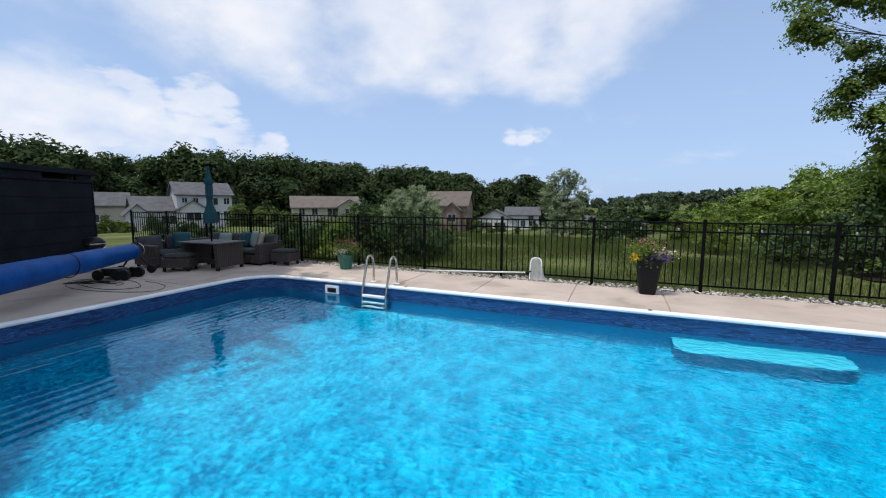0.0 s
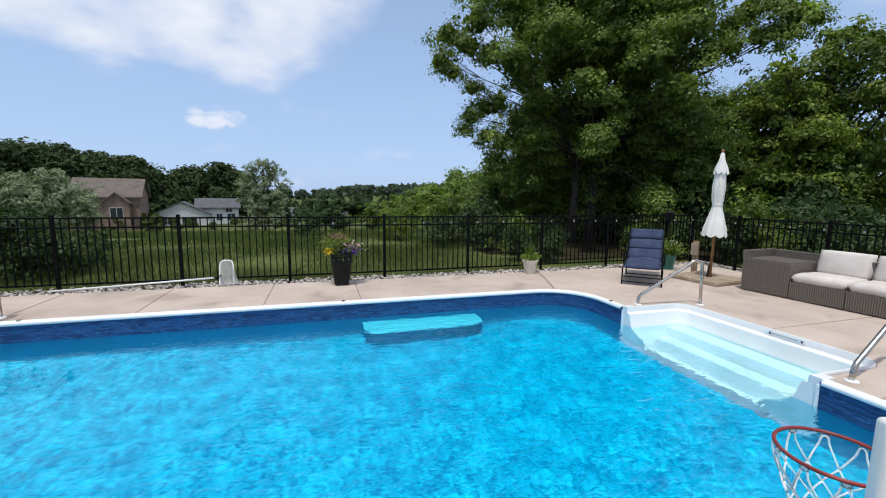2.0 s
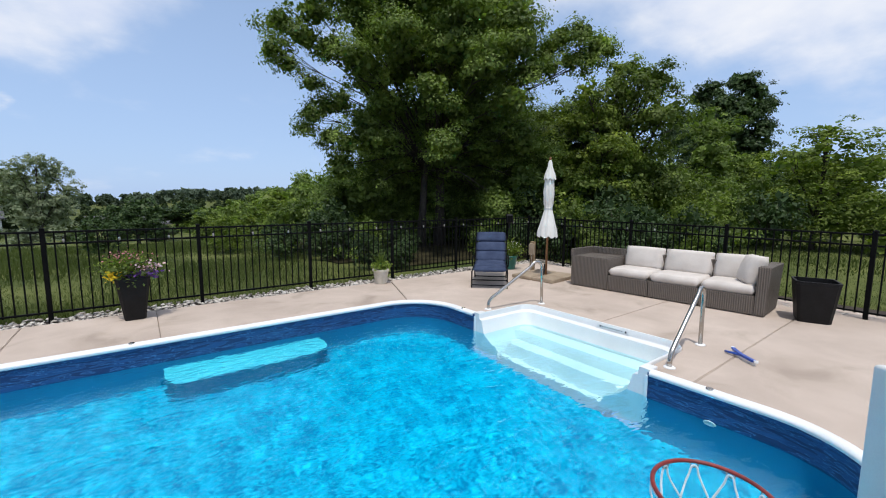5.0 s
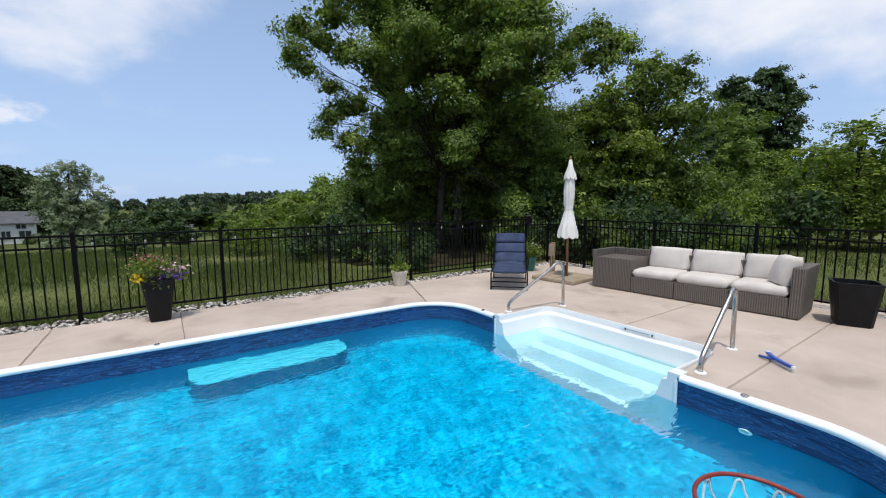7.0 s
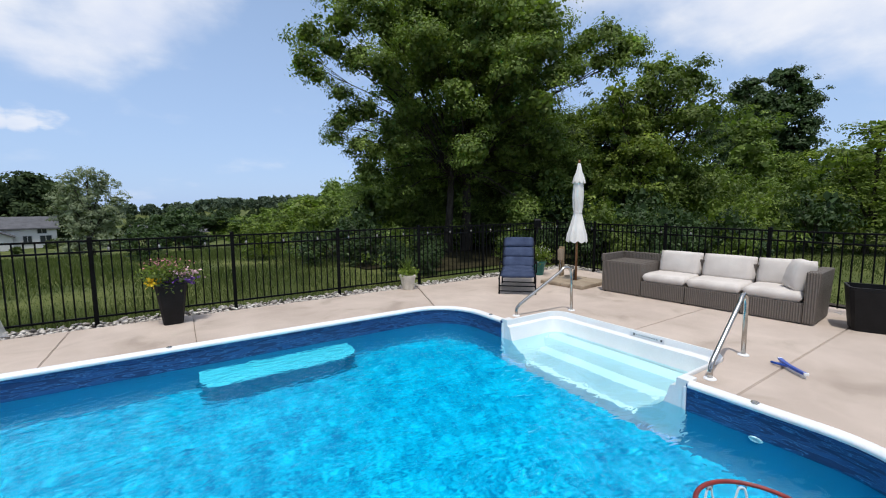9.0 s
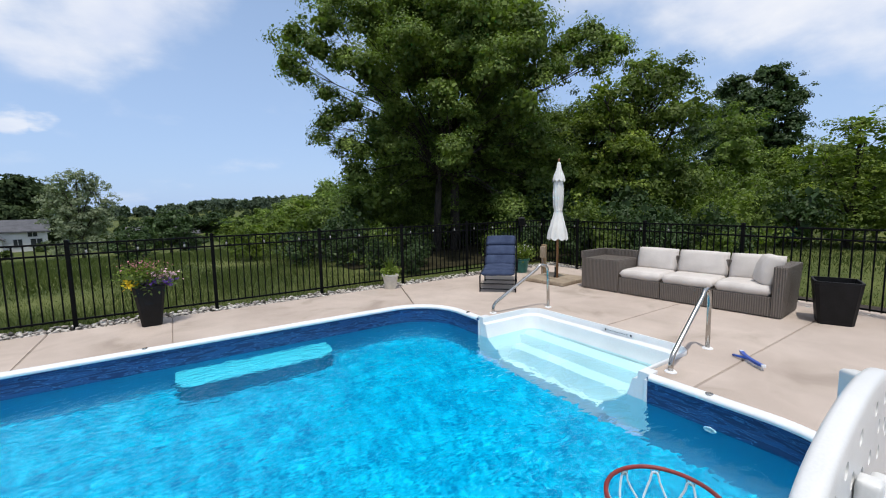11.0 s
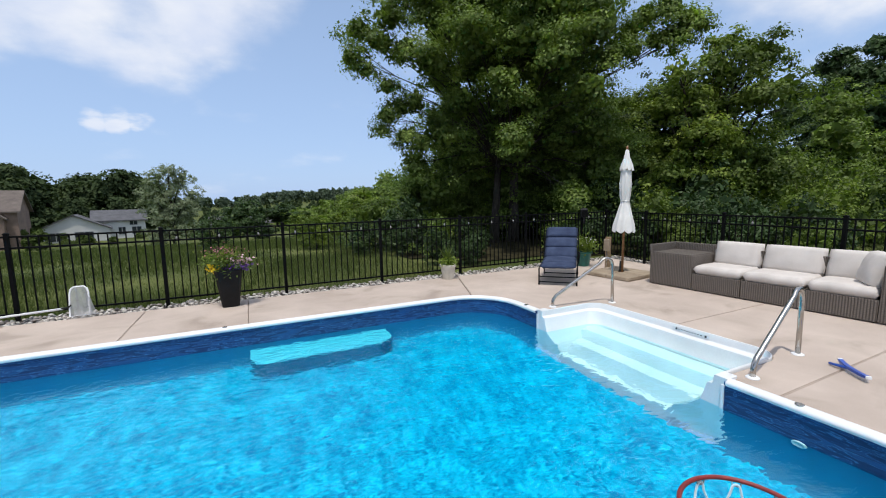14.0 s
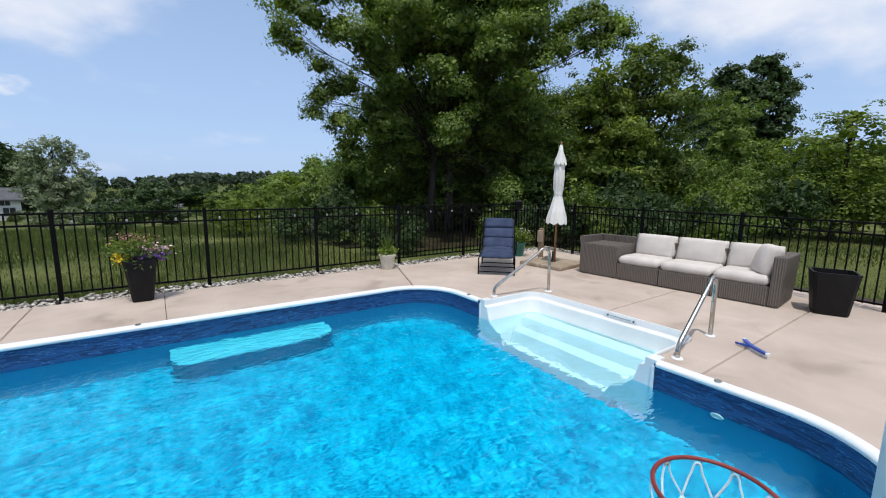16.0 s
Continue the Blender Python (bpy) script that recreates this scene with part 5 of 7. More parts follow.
def driveway():
    """A pale drive crossing the lawn in front of the houses."""
    verts, n = [], 30
    for i in range(n + 1):
        a = radians(-72 + 22 * i / n)
        for r in (69.0 - 0.12 * i, 73.0 - 0.16 * i):
            x, y = r * math.sin(a), r * math.cos(a)
            verts.append((x, y, land(x, y) + 0.12))
    faces = [(2 * i, 2 * i + 1, 2 * i + 3, 2 * i + 2) for i in range(n)]
    ob = new("driveway", raw_mesh("driveway", verts, faces, CONCRETE))
    tagged(ob, "pale concrete driveway in front of the houses", "driveway", kind="structure")


driveway()


def shaded_leaf_litter():
    """Sheet of fallen leaves on the floor of the wood, coloured dark to carry the trees' shade."""
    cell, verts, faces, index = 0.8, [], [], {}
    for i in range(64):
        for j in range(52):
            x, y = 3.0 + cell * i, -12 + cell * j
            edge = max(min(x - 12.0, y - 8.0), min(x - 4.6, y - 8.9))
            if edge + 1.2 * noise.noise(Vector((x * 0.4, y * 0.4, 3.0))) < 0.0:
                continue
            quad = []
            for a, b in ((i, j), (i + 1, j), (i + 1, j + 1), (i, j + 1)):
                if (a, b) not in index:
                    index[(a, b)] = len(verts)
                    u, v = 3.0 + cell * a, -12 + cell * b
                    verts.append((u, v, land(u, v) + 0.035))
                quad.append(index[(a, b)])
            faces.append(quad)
    ob = new("shaded_leaf_litter", raw_mesh("shaded_leaf_litter", verts, faces, SHADED_LITTER, True))
    tagged(ob, "leaf litter on the wood's floor, darkened for the trees' shade", "leaf litter", kind="structure")


shaded_leaf_litter()


def meadow_grass():
    rng = np.random.default_rng(71)
    k = 130000
    d = rng.uniform(0, 1, k) ** 1.6 * 26
    side = rng.uniform(0, 1, k)
    x = np.where(side < 0.75, rng.uniform(-15, 9, k), 9.6 + d * 0.6)
    y = np.where(side < 0.75, 8.25 + d, rng.uniform(-3, 9, k))
    x = x + np.where(side < 0.75, (x + 3) * d * 0.03, 0)
    shade = (side < 0.75) & (x > 4.5)
    x[shade] = -15 + (x[shade] - 4.5) * 3.2
    z = np.array([land(a, b) for a, b in zip(x, y)])
    tall = np.where(side < 0.75, rng.uniform(0.10, 0.30, k), rng.uniform(0.03, 0.10, k)) * (0.6 + 0.6 * np.sin(x * 0.9) * np.sin(y * 0.7)) + 0.05
    base = np.column_stack((x, y, z - 0.02))
    a = rng.uniform(0, 6.283, k)
    w = 0.0045 + 0.0010 * d
    off = np.column_stack((np.cos(a) * w, np.sin(a) * w, np.zeros(k)))
    lean = np.column_stack((rng.normal(size=k) * 0.3 * tall, rng.normal(size=k) * 0.3 * tall, tall))
    v = np.stack([base - off, base + off, base + lean], 1)
    ob = new("grass", raw_mesh("grass", v.reshape(-1, 3), np.arange(3 * k).reshape(k, 3), BLADE))
    tagged(ob, "long uneven meadow grass beyond the fence", "grass", kind="stuff")


meadow_grass()


def gravel():
    """Rounded river stones in a bed under the fence."""
    rng = np.random.default_rng(72)
    ico = bmesh.new()
    bmesh.ops.create_icosphere(ico, subdivisions=1, radius=1.0)
    base = np.array([v.co[:] for v in ico.verts])
    tri = np.array([[v.index for v in f.verts] for f in ico.faces])
    ico.free()
    k = 6600
    n_far = 4600
    x = np.concatenate((rng.uniform(-15, 9.3, n_far), 8.98 + rng.uniform(0, 0.62, k - n_far)))
    y = np.concatenate((7.76 + rng.uniform(0, 1, n_far) ** 1.3 * 0.46, rng.uniform(-3, 8.2, k - n_far)))
    x[n_far:] += (y[n_far:] - 8.0) * 0.0914
    r = rng.uniform(0.012, 0.034, k)
    V = base[None] * rng.uniform(0.7, 1.25, (k, len(base), 1)) * r[:, None, None] * np.stack((rng.uniform(0.8, 1.4, k), rng.uniform(0.8, 1.4, k), rng.uniform(0.5, 0.8, k)), 1)[:, None]
    V += np.stack((x, y, -0.035 + rng.uniform(-0.01, 0.03, k)), 1)[:, None]
    F = (tri[None] + (np.arange(k) * len(base))[:, None, None]).reshape(-1, 3)
    ob = new("gravel", raw_mesh("gravel", V.reshape(-1, 3), F, PEBBLE, True))
    tagged(ob, "pale rounded river stones bedded along the fence", "gravel", kind="stuff")


def pebble_mat():
    m, nt, p = node_mat("pebble")
    n, l = nt.nodes.new, nt.links.new
    geo, ramp = n("ShaderNodeNewGeometry"), n("ShaderNodeValToRGB")
    ramp.color_ramp.elements[0].color, ramp.color_ramp.elements[1].color = (0.20, 0.175, 0.155, 1), (0.74, 0.70, 0.64, 1)
    mid = ramp.color_ramp.elements.new(0.5)
    mid.color = (0.50, 0.45, 0.40, 1)
    l(geo.outputs["Random Per Island"], ramp.inputs[0])
    l(ramp.outputs[0], p.inputs["Base Color"])
    p.inputs["Roughness"].default_value = 0.75
    return m


PEBBLE = pebble_mat()
gravel()
# the bed that the stones lie on
for lo, hi in (((-16.5, 7.73, -0.16), (9.3, 8.24, -0.055)), ((8.56, -5.5, -0.16), (9.62, 7.72, -0.058))):
    bed = part("stone_bed", boxed(lo, hi), SOIL)
    tagged(bed, "dark earth bed under the river stones", "bed", kind="structure")


# ---- houses across the meadow ----


def house(label, m, w, d, h, roof, wall_mat, roof_mat, gables=(), windows=(), floors=2):
    """Walls, a pitched roof along x with overhang, gabled bays and windows on the front (-y)."""
    ob = thing("house", label, "house", m)
    bm = boxed((-w / 2, -d / 2, -2.0), (w / 2, d / 2, h))
    a = [bm.verts.new((s * w / 2, t * d / 2, h)) for s in (-1, 1) for t in (-1, 1)]
    r = [bm.verts.new((s * w / 2, 0, h + roof)) for s in (-1, 1)]
    bm.faces.new((a[0], a[1], r[0]))
    bm.faces.new((a[2], a[3], r[1]))
    part("wall", bm, wall_mat, ob)
    bm = bmesh.new()
    o = 0.45
    for t in (-1, 1):
        e0, e1 = Vector((-w / 2 - o, t * (d / 2 + o), h - o * roof / (d / 2))), Vector((w / 2 + o, t * (d / 2 + o), h - o * roof / (d / 2)))
        r0, r1 = Vector((-w / 2 - o, 0, h + roof)), Vector((w / 2 + o, 0, h + roof))
        up = Vector((0, 0, 0.22))
        q = [bm.verts.new(v) for v in (e0, e1, r1, r0, e0 + up, e1 + up, r1 + up, r0 + up)]
        for f in ((0, 1, 2, 3), (7, 6, 5, 4), (0, 4, 5, 1), (1, 5, 6, 2), (3, 7, 4, 0)):
            bm.faces.new([q[i] for i in f])
    part("roof", bm, roof_mat, ob)
    for x, gw, gd, gh, gr in gables:
        bm = boxed((x - gw / 2, -d / 2 - gd, -2.0), (x + gw / 2, -d / 2 + 0.5, gh))
        v = [bm.verts.new((x - gw / 2, -d / 2 - gd, gh)), bm.verts.new((x + gw / 2, -d / 2 - gd, gh)), bm.verts.new((x, -d / 2 - gd, gh + gr))]
        bm.faces.new(v)
        part("bay", bm, wall_mat, ob)
        bm = bmesh.new()
        for s in (-1, 1):
            q = [bm.verts.new(p) for p in ((x + s * (gw / 2 + 0.35), -d / 2 - gd - 0.35, gh - 0.35 * gr / (gw / 2)), (x + s * (gw / 2 + 0.35), -d / 2 + gd + 2.5, gh - 0.35 * gr / (gw / 2)), (x, -d / 2 + gd + 2.5, gh + gr), (x, -d / 2 - gd - 0.35, gh + gr))]
            q2 = [bm.verts.new(p.co + Vector((0, 0, 0.2))) for p in q]
            bm.faces.new(q)
            bm.faces.new(q2[::-1])
            for i in range(4):
                bm.faces.new((q[i], q2[i], q2[(i + 1) % 4], q[(i + 1) % 4]))
        part("bay_roof", bm, roof_mat, ob)
    for x, z, ww, wh, dep in windows:
        y = -d / 2 - dep
        win = part("window", boxed((x - ww / 2 - 0.1, y - 0.06, z - 0.1), (x + ww / 2 + 0.1, y - 0.01, z + wh + 0.1)), SIDING_WHITE, ob)
        part("pane", boxed((x - ww / 2, y - 0.075, z), (x - 0.04, y - 0.065, z + wh)), GLASS_DARK, win)
        part("pane", boxed((x + 0.04, y - 0.075, z), (x + ww / 2, y - 0.065, z + wh)), GLASS_DARK, win)
    return ob


def facing(x, y, turn=0, lift=0.0):
    return pose(x, y, land(x, y) + lift, 0, 0, math.degrees(math.atan2(x, -y)) + 180 + turn)


house("white two-storey house with grey shingle roof across the meadow", facing(-72.1, 51.4, 10, 1.25), 8.6, 8, 5.4, 2.1, SIDING_WHITE, ROOF_GREY, ((-2.2, 4.0, 1.6, 2.9, 1.4),),
      ((-2.2, 0.9, 2.2, 1.4, 1.6), (-3.2, 4.0, 0.7, 0.8, 0), (-1.5, 4.0, 0.7, 0.8, 0), (1.2, 3.6, 1.5, 1.2, 0), (1.6, 0.9, 1.1, 1.5, 0), (3.4, 0.9, 1.1, 1.5, 0), (3.4, 3.7, 0.9, 1.1, 0)))
house("grey-roofed garage wing beside the white house", facing(-76.4, 46.2, 8, 1.25), 7.6, 8, 2.9, 2.3, SIDING_WHITE, ROOF_GREY, ((-3.6, 3.2, 1.5, 2.3, 1.6),), ((1.0, 0.6, 2.2, 1.4, 0),))
house("grey-roofed house half hidden by scrub", facing(-96, 46, 0, 1.25), 11, 8, 4.2, 2.4, SIDING_TAN, ROOF_GREY, (), ((0, 1.0, 1.4, 1.4, 0), (-3, 1.0, 1.4, 1.4, 0)))
house("low tan house with brown shingle roof", facing(-57, 68, 5, 1.25), 13, 9, 3.4, 2.1, SIDING_TAN, ROOF_BROWN, ((4.2, 4.2, 1.0, 3.6, 1.3),),
      ((-4.8, 2.0, 1.0, 1.2, 0), (-2.4, 2.0, 1.0, 1.2, 0), (1.0, 1.6, 2.0, 1.6, 0), (4.2, 1.6, 1.6, 1.5, 1.0)))
house("brown brick house with brown shingle roof", facing(-35, 83, -12, 1.25), 9, 8, 4.4, 2.8, BRICK_WALL, ROOF_BROWN, ((1.5, 3.4, 1.0, 3.4, 1.5),), ((1.5, 1.0, 1.6, 1.5, 1.0), (-2.4, 2.8, 1.2, 1.3, 0)))
house("white gabled house with grey roof low in the valley", facing(-22.2, 98.4, 0), 7.6, 8, 3.4, 1.7, SIDING_SUNLIT, ROOF_GREY, ((-6.2, 9.4, 3.4, 2.2, 2.3),), ((-8.6, 0.3, 2.4, 1.4, 3.4), (-5.0, 0.3, 2.4, 1.4, 3.4), (0.2, 0.8, 1.0, 1.3, 0), (2.4, 0.8, 1.4, 1.3, 0), (2.0, 2.5, 1.1, 0.8, 0)))
house("small pale house far down the valley", facing(-6.0, 128, 10, -2.6), 9, 7, 3.0, 2.0, SIDING_WHITE, ROOF_GREY, (), ((0, 0.8, 1.3, 1.3, 0),))
house("small pale house far down the valley", facing(4.0, 134, -10, -2.6), 8, 7, 3.0, 2.0, SIDING_WHITE, ROOF_GREY, (), ((0, 0.8, 1.3, 1.3, 0),))

# ---- wicker sofa on the step side ----
SOFA = pose(7.10, 5.25, 0, 0, 0, -86.0)


def sofa_at(x, y=0.0, z=0.0, rx=0, ry=0, rz=0):
    return SOFA @ pose(x, y, z, rx, ry, rz)


def wicker_units():
    D = 0.80
    t = thing("wicker_side_table", "grey-brown wicker corner table unit with raised back and arm", "side table", sofa_at(0))
    part("body", boxed((0.0, 0.0, 0.015), (0.76, D, 0.585), 0.012), WICKER, t)
    part("tabletop", boxed((0.055, 0.005, 0.5855), (0.745, D - 0.075, 0.602), 0.006), WICKER, t)
    part("backrest", boxed((0.0, D - 0.07, 0.587), (0.76, D, 0.735), 0.014), WICKER, t)
    part("armrest", boxed((-0.02, 0.0, 0.587), (0.05, D - 0.072, 0.735), 0.014), WICKER, t)
    for x, y in ((0.05, 0.05), (0.70, 0.05), (0.05, D - 0.06), (0.70, D - 0.06)):
        part("foot", boxed((x - 0.02, y - 0.02, 0), (x + 0.02, y + 0.02, 0.0148)), DARK_PLASTIC, t)
    spans = ((0.772, 1.50), (1.512, 2.29), (2.302, 3.02))
    for i, (a, b) in enumerate(spans):
        end = i == 2
        t = thing("wicker_sofa", "grey-brown wicker sofa section with straight back" + (" and one arm" if end else ""), "sofa", sofa_at(a), "sections of the wicker sofa")
        w = b - a
        part("seat_base", boxed((0, 0.0, 0.015), (w, D, 0.295), 0.010), WICKER, t)
        part("backrest", boxed((0, D - 0.10, 0.296), (w, D + 0.02, 0.70), 0.02), WICKER, t)
        for x, y in ((0.05, 0.05), (w - 0.05, 0.05), (0.05, D - 0.06), (w - 0.05, D - 0.06)):
            part("foot", boxed((x - 0.02, y - 0.02, 0), (x + 0.02, y + 0.02, 0.0148)), DARK_PLASTIC, t)
        if end:
            bm = boxed((w + 0.002, -0.01, 0.012), (w + 0.13, D + 0.02, 0.735), 0.02)
            for v in bm.verts:
                v.co.x += 0.06 * max(0, v.co.z) * (1 if v.co.x > w + 0.06 else 0.3)
            part("armrest", bm, WICKER, t)
        c = tagged(part("seat_cushion", cushion(w + 0.004, 0.71, 0.155, 0.14, 18), CREAM, None, "", True), "cream fabric seat cushion on the wicker sofa", "cushion", "seat cushions of the wicker sofa")
        c.matrix_basis = sofa_at(a + w / 2, 0.345, 0.288)
        c = tagged(part("back_cushion", cushion(w + 0.01, 0.44, 0.20, 0.5, 12), CREAM, None, "", True), "plump cream back cushion leaning on the wicker sofa", "cushion", "back cushions of the wicker sofa")
        c.matrix_basis = sofa_at(a + w / 2 - 0.01, 0.665, 0.40) @ pose(0, 0, 0, 74, 0, 0) @ pose(0, 0.21, -0.1)
    c = tagged(part("throw_pillow", cushion(0.47, 0.47, 0.26, 0.6, 14), CREAM, None, "", True), "cream throw pillow propped against the wicker arm", "pillow")
    c.matrix_basis = sofa_at(2.87, 0.33, 0.435) @ pose(0, 0, 0, 74, 0, -58) @ pose(0, 0.20, -0.1)


wicker_units()


def closed_umbrella(label, m, height, canopy_low, fabric, pole_mat, flare, pole_r=0.024):
    """A furled market umbrella: pole, gathered canopy with a waist tie and a small vent cap."""
    ob = thing("umbrella", label, "umbrella", m)
    part("pole", sweep(bmesh.new(), [(0, 0, 0.02), (0, 0, height * 0.5), (0, 0, height - 0.1)], pole_r, 12), pole_mat, ob, smooth=True)
    rng = random.Random(int(height * 100))
    n, folds = 64, 8

    def skin(name, prof, seed, parent, depth):
        bm = bmesh.new()
        rings = []
        for k, (z, r) in enumerate(prof):
            ring = []
            for j in range(n):
                a = 2 * math.pi * j / n
                g = math.cos(folds * a + 0.5 * math.sin(3 * z + seed) + seed)
                rr = r * (1 + depth * g * (0.6 + 0.4 * math.sin(a + seed))) + 0.006 * noise.noise(Vector((3 * math.cos(a), 3 * math.sin(a), 5 * z + seed)))
                ring.append(bm.verts.new((rr * math.cos(a), rr * math.sin(a), z - (0.05 * abs(math.sin(folds * a / 2)) if k == 0 else 0))))
            rings.append(ring)
        for A, B in zip(rings, rings[1:]):
            for j in range(n):
                bm.faces.new((A[j], A[(j + 1) % n], B[(j + 1) % n], B[j]))
        return part(name, bm, fabric, parent, smooth=True)
    h, lo = height, canopy_low
    waist = lo + (h - lo) * 0.36
    canopy = skin("canopy", [(lo, flare), (lo + 0.12, flare * 0.92), (lo + 0.25, flare * 0.74), (waist - 0.08, flare * 0.44), (waist, flare * 0.36), (waist + 0.1, flare * 0.47), (waist + 0.35, flare * 0.52),
                             (h - 0.5, flare * 0.46), (h - 0.3, flare * 0.38), (h - 0.12, 0.035), (h - 0.08, 0.012)], 0.4, ob, 0.20)
    skin("vent_cap", [(h - 0.40, flare * 0.62), (h - 0.32, flare * 0.50), (h - 0.18, flare * 0.26), (h - 0.05, 0.03), (h - 0.02, 0.01)], 1.3, canopy, 0.16)
    bm = bmesh.new()
    sweep(bm, [(flare * 0.40 * math.cos(a), flare * 0.40 * math.sin(a), waist) for a in (2 * math.pi * i / 20 for i in range(20))], 0.010, 6, True)
    part("tie", bm, fabric, canopy)
    part("finial", lathe(bmesh.new(), [(0.012, h - 0.05), (0.022, h - 0.02), (0.026, h + 0.01), (0.014, h + 0.035), (0.0, h + 0.045)], 14), pole_mat, ob, smooth=True)
    return ob


closed_umbrella("furled white canvas umbrella on a wooden pole", pose(7.24, 5.99, 0.06, 0, 0.6, 0), 2.52, 0.88, CANVAS, POLE_WOOD, 0.20)


def umbrella_base():
    ob = thing("parasol_stand", "tan resin weighted base plates under the white umbrella", "parasol stand", pose(7.28, 6.05, 0, 0, 0, 6))
    for x in (-0.26, 0.26):
        for y in (-0.26, 0.26):
            bm = boxed((x - 0.256, y - 0.256, 0.0), (x + 0.256, y + 0.256, 0.078), 0.022, 0.985)
            part("weight_plate", bm, TAN, ob)
    part("socket", lathe(bmesh.new(), [(0.055, 0.07), (0.055, 0.10), (0.036, 0.12), (0.034, 0.30), (0.028, 0.30)], 18), DARK_PLASTIC, ob, smooth=True)


umbrella_base()


def service_post():
    ob = thing("service_post", "short weathered wooden post with a grey outlet box", "post", pose(7.52, 6.62, 0, 0, 0, 10))
    part("post", boxed((-0.045, -0.045, -0.02), (0.045, 0.045, 0.74), 0.006), WOOD, ob)
    b = part("outlet_box", boxed((-0.125, -0.085, 0.44), (-0.047, 0.035, 0.70), 0.012), TAN, ob, "beige weatherproof outlet box")
    part("conduit", sweep(bmesh.new(), [(-0.08, -0.02, 0.0), (-0.08, -0.02, 0.438)], 0.012, 8), STEEL, b)


service_post()


def lounger():
    """Front at the local origin, head towards +y."""
    ob = thing("sun_lounger", "navy cushioned folding sun lounger with raised back", "lounger", pose(5.42, 5.86, 0, 0, 0, -44.5))
    W = 0.34
    k = Vector((0, 1.02, 0.36))
    head = Vector((0, 1.60, 0.90))
    for s in (-1, 1):
        x = s * W
        part("side_rail", sweep(bmesh.new(), [(x, 0.02, 0.31), (x, 0.5, 0.33), (x, k.y, k.z - 0.03)], 0.013, 8), FENCE_BLACK, ob, smooth=True)
        part("back_rail", sweep(bmesh.new(), [(x, k.y, k.z - 0.03), (x, head.y + 0.03, head.z - 0.02)], 0.013, 8), FENCE_BLACK, ob, smooth=True)
        part("front_leg", sweep(bmesh.new(), [(x, 0.10, 0.005), (x, 0.10, 0.30), (x, 0.16, 0.32)], 0.013, 8), FENCE_BLACK, ob, smooth=True)
        part("rear_leg", sweep(bmesh.new(), [(x, 1.25, 0.005), (x, 1.05, 0.33)], 0.013, 8), FENCE_BLACK, ob, smooth=True)
        part("armrest", sweep(bmesh.new(), [(x + s * 0.02, 0.62, 0.34), (x + s * 0.03, 0.66, 0.50), (x + s * 0.03, 0.98, 0.52), (x + s * 0.02, 1.15, 0.46)], 0.014, 8), FENCE_BLACK, ob, smooth=True)
    for y, z in ((0.10, 0.06), (0.10, 0.16)):
        part("cross_bar", sweep(bmesh.new(), [(-W, y, z), (W, y, z)], 0.010, 8), FENCE_BLACK, ob, smooth=True)
    part("cross_bar", sweep(bmesh.new(), [(-W, 1.24, 0.03), (W, 1.24, 0.03)], 0.011, 8), FENCE_BLACK, ob, smooth=True)
    pad = thing("lounger_cushion", "navy segmented cushion lying on the folding lounger", "cushion", ob.matrix_basis.copy())
    y = 0.0
    for i in range(3):
        bm = cushion(0.65, 0.36, 0.085, 0.4, 10)
        bm.transform(pose(0, 0.17 + 0.345 * i, 0.325 + 0.012 * i, 2, 0, 0))
        part("seat_pad", bm, NAVY, pad, smooth=True)
    d = (head - k).normalized()
    ang = math.degrees(math.atan2(d.z, d.y))
    for i in range(3):
        bm = cushion(0.65, 0.285, 0.09 if i < 2 else 0.12, 0.45, 10)
        bm.transform(Matrix.Translation(k + Vector((0, -0.01, 0.01)) + d * (0.14 + 0.272 * i)) @ pose(0, 0, 0, ang, 0, 0))
        part("back_pad", bm, NAVY, pad, smooth=True)


lounger()

# ---- pots and plants ----


def foliage(name, parent, rng, material, centre, spread, count, leaf, slim=0.5, up=0.6, label=""):
    P = np.array(centre) + rng.normal(size=(count, 3)) * np.array(spread)
    N = rng.normal(size=(count, 3)) + np.array((0, 0, up))
    return tagged(shared(name, leaf_mesh(name, P, N, leaf, rng, material, slim), parent, Matrix.Identity(4), label), kind="stuff")


def stems(parent, rng, count, z0, z1, spread, material):
    bm = bmesh.new()
    for i in range(count):
        a, r = rng.uniform(0, 6.283), rng.uniform(0.2, 1.0)
        sweep(bm, [(0.3 * spread * r * math.cos(a), 0.3 * spread * r * math.sin(a), z0), (0.7 * spread * r * math.cos(a), 0.7 * spread * r * math.sin(a), (z0 + z1) / 2),
                   (spread * r * math.cos(a), spread * r * math.sin(a), z1 * rng.uniform(0.88, 1.0))], 0.003, 4)
    tagged(part("stems", bm, material, parent), kind="stuff")


def square_pot(label, m, base, top, h, category="plant pot", soil=0.05):
    ob = thing("plant_pot", label, category, m)
    bm = lathe(bmesh.new(), [(base * 0.94, 0), (base, 0.012), (base + (top - base) * 0.93, h * 0.93), (top * 0.975, h * 0.94), (top, h * 0.955), (top, h), (top * 0.9, h), (top * 0.88, h - soil)], 32, 0.92)
    part("pot", bm, BLACK_POT, ob)
    part("soil", lathe(bmesh.new(), [(top * 0.872, h - soil + 0.002), (top * 0.4, h - soil + 0.016), (0.0, h - soil + 0.02)], 32, 0.92), SOIL, ob)
    return ob


def planted(ob, z, rng, kinds):
    """kinds: (name, material, centre, spread, count, leaf)."""
    for name, material, c, s, k, leaf in kinds:
        foliage(name, ob, rng, material, c, s, k, leaf, 0.55 if material in (LEAF_MID, LEAF_DARK, LEAF_LIGHT) else 0.9)


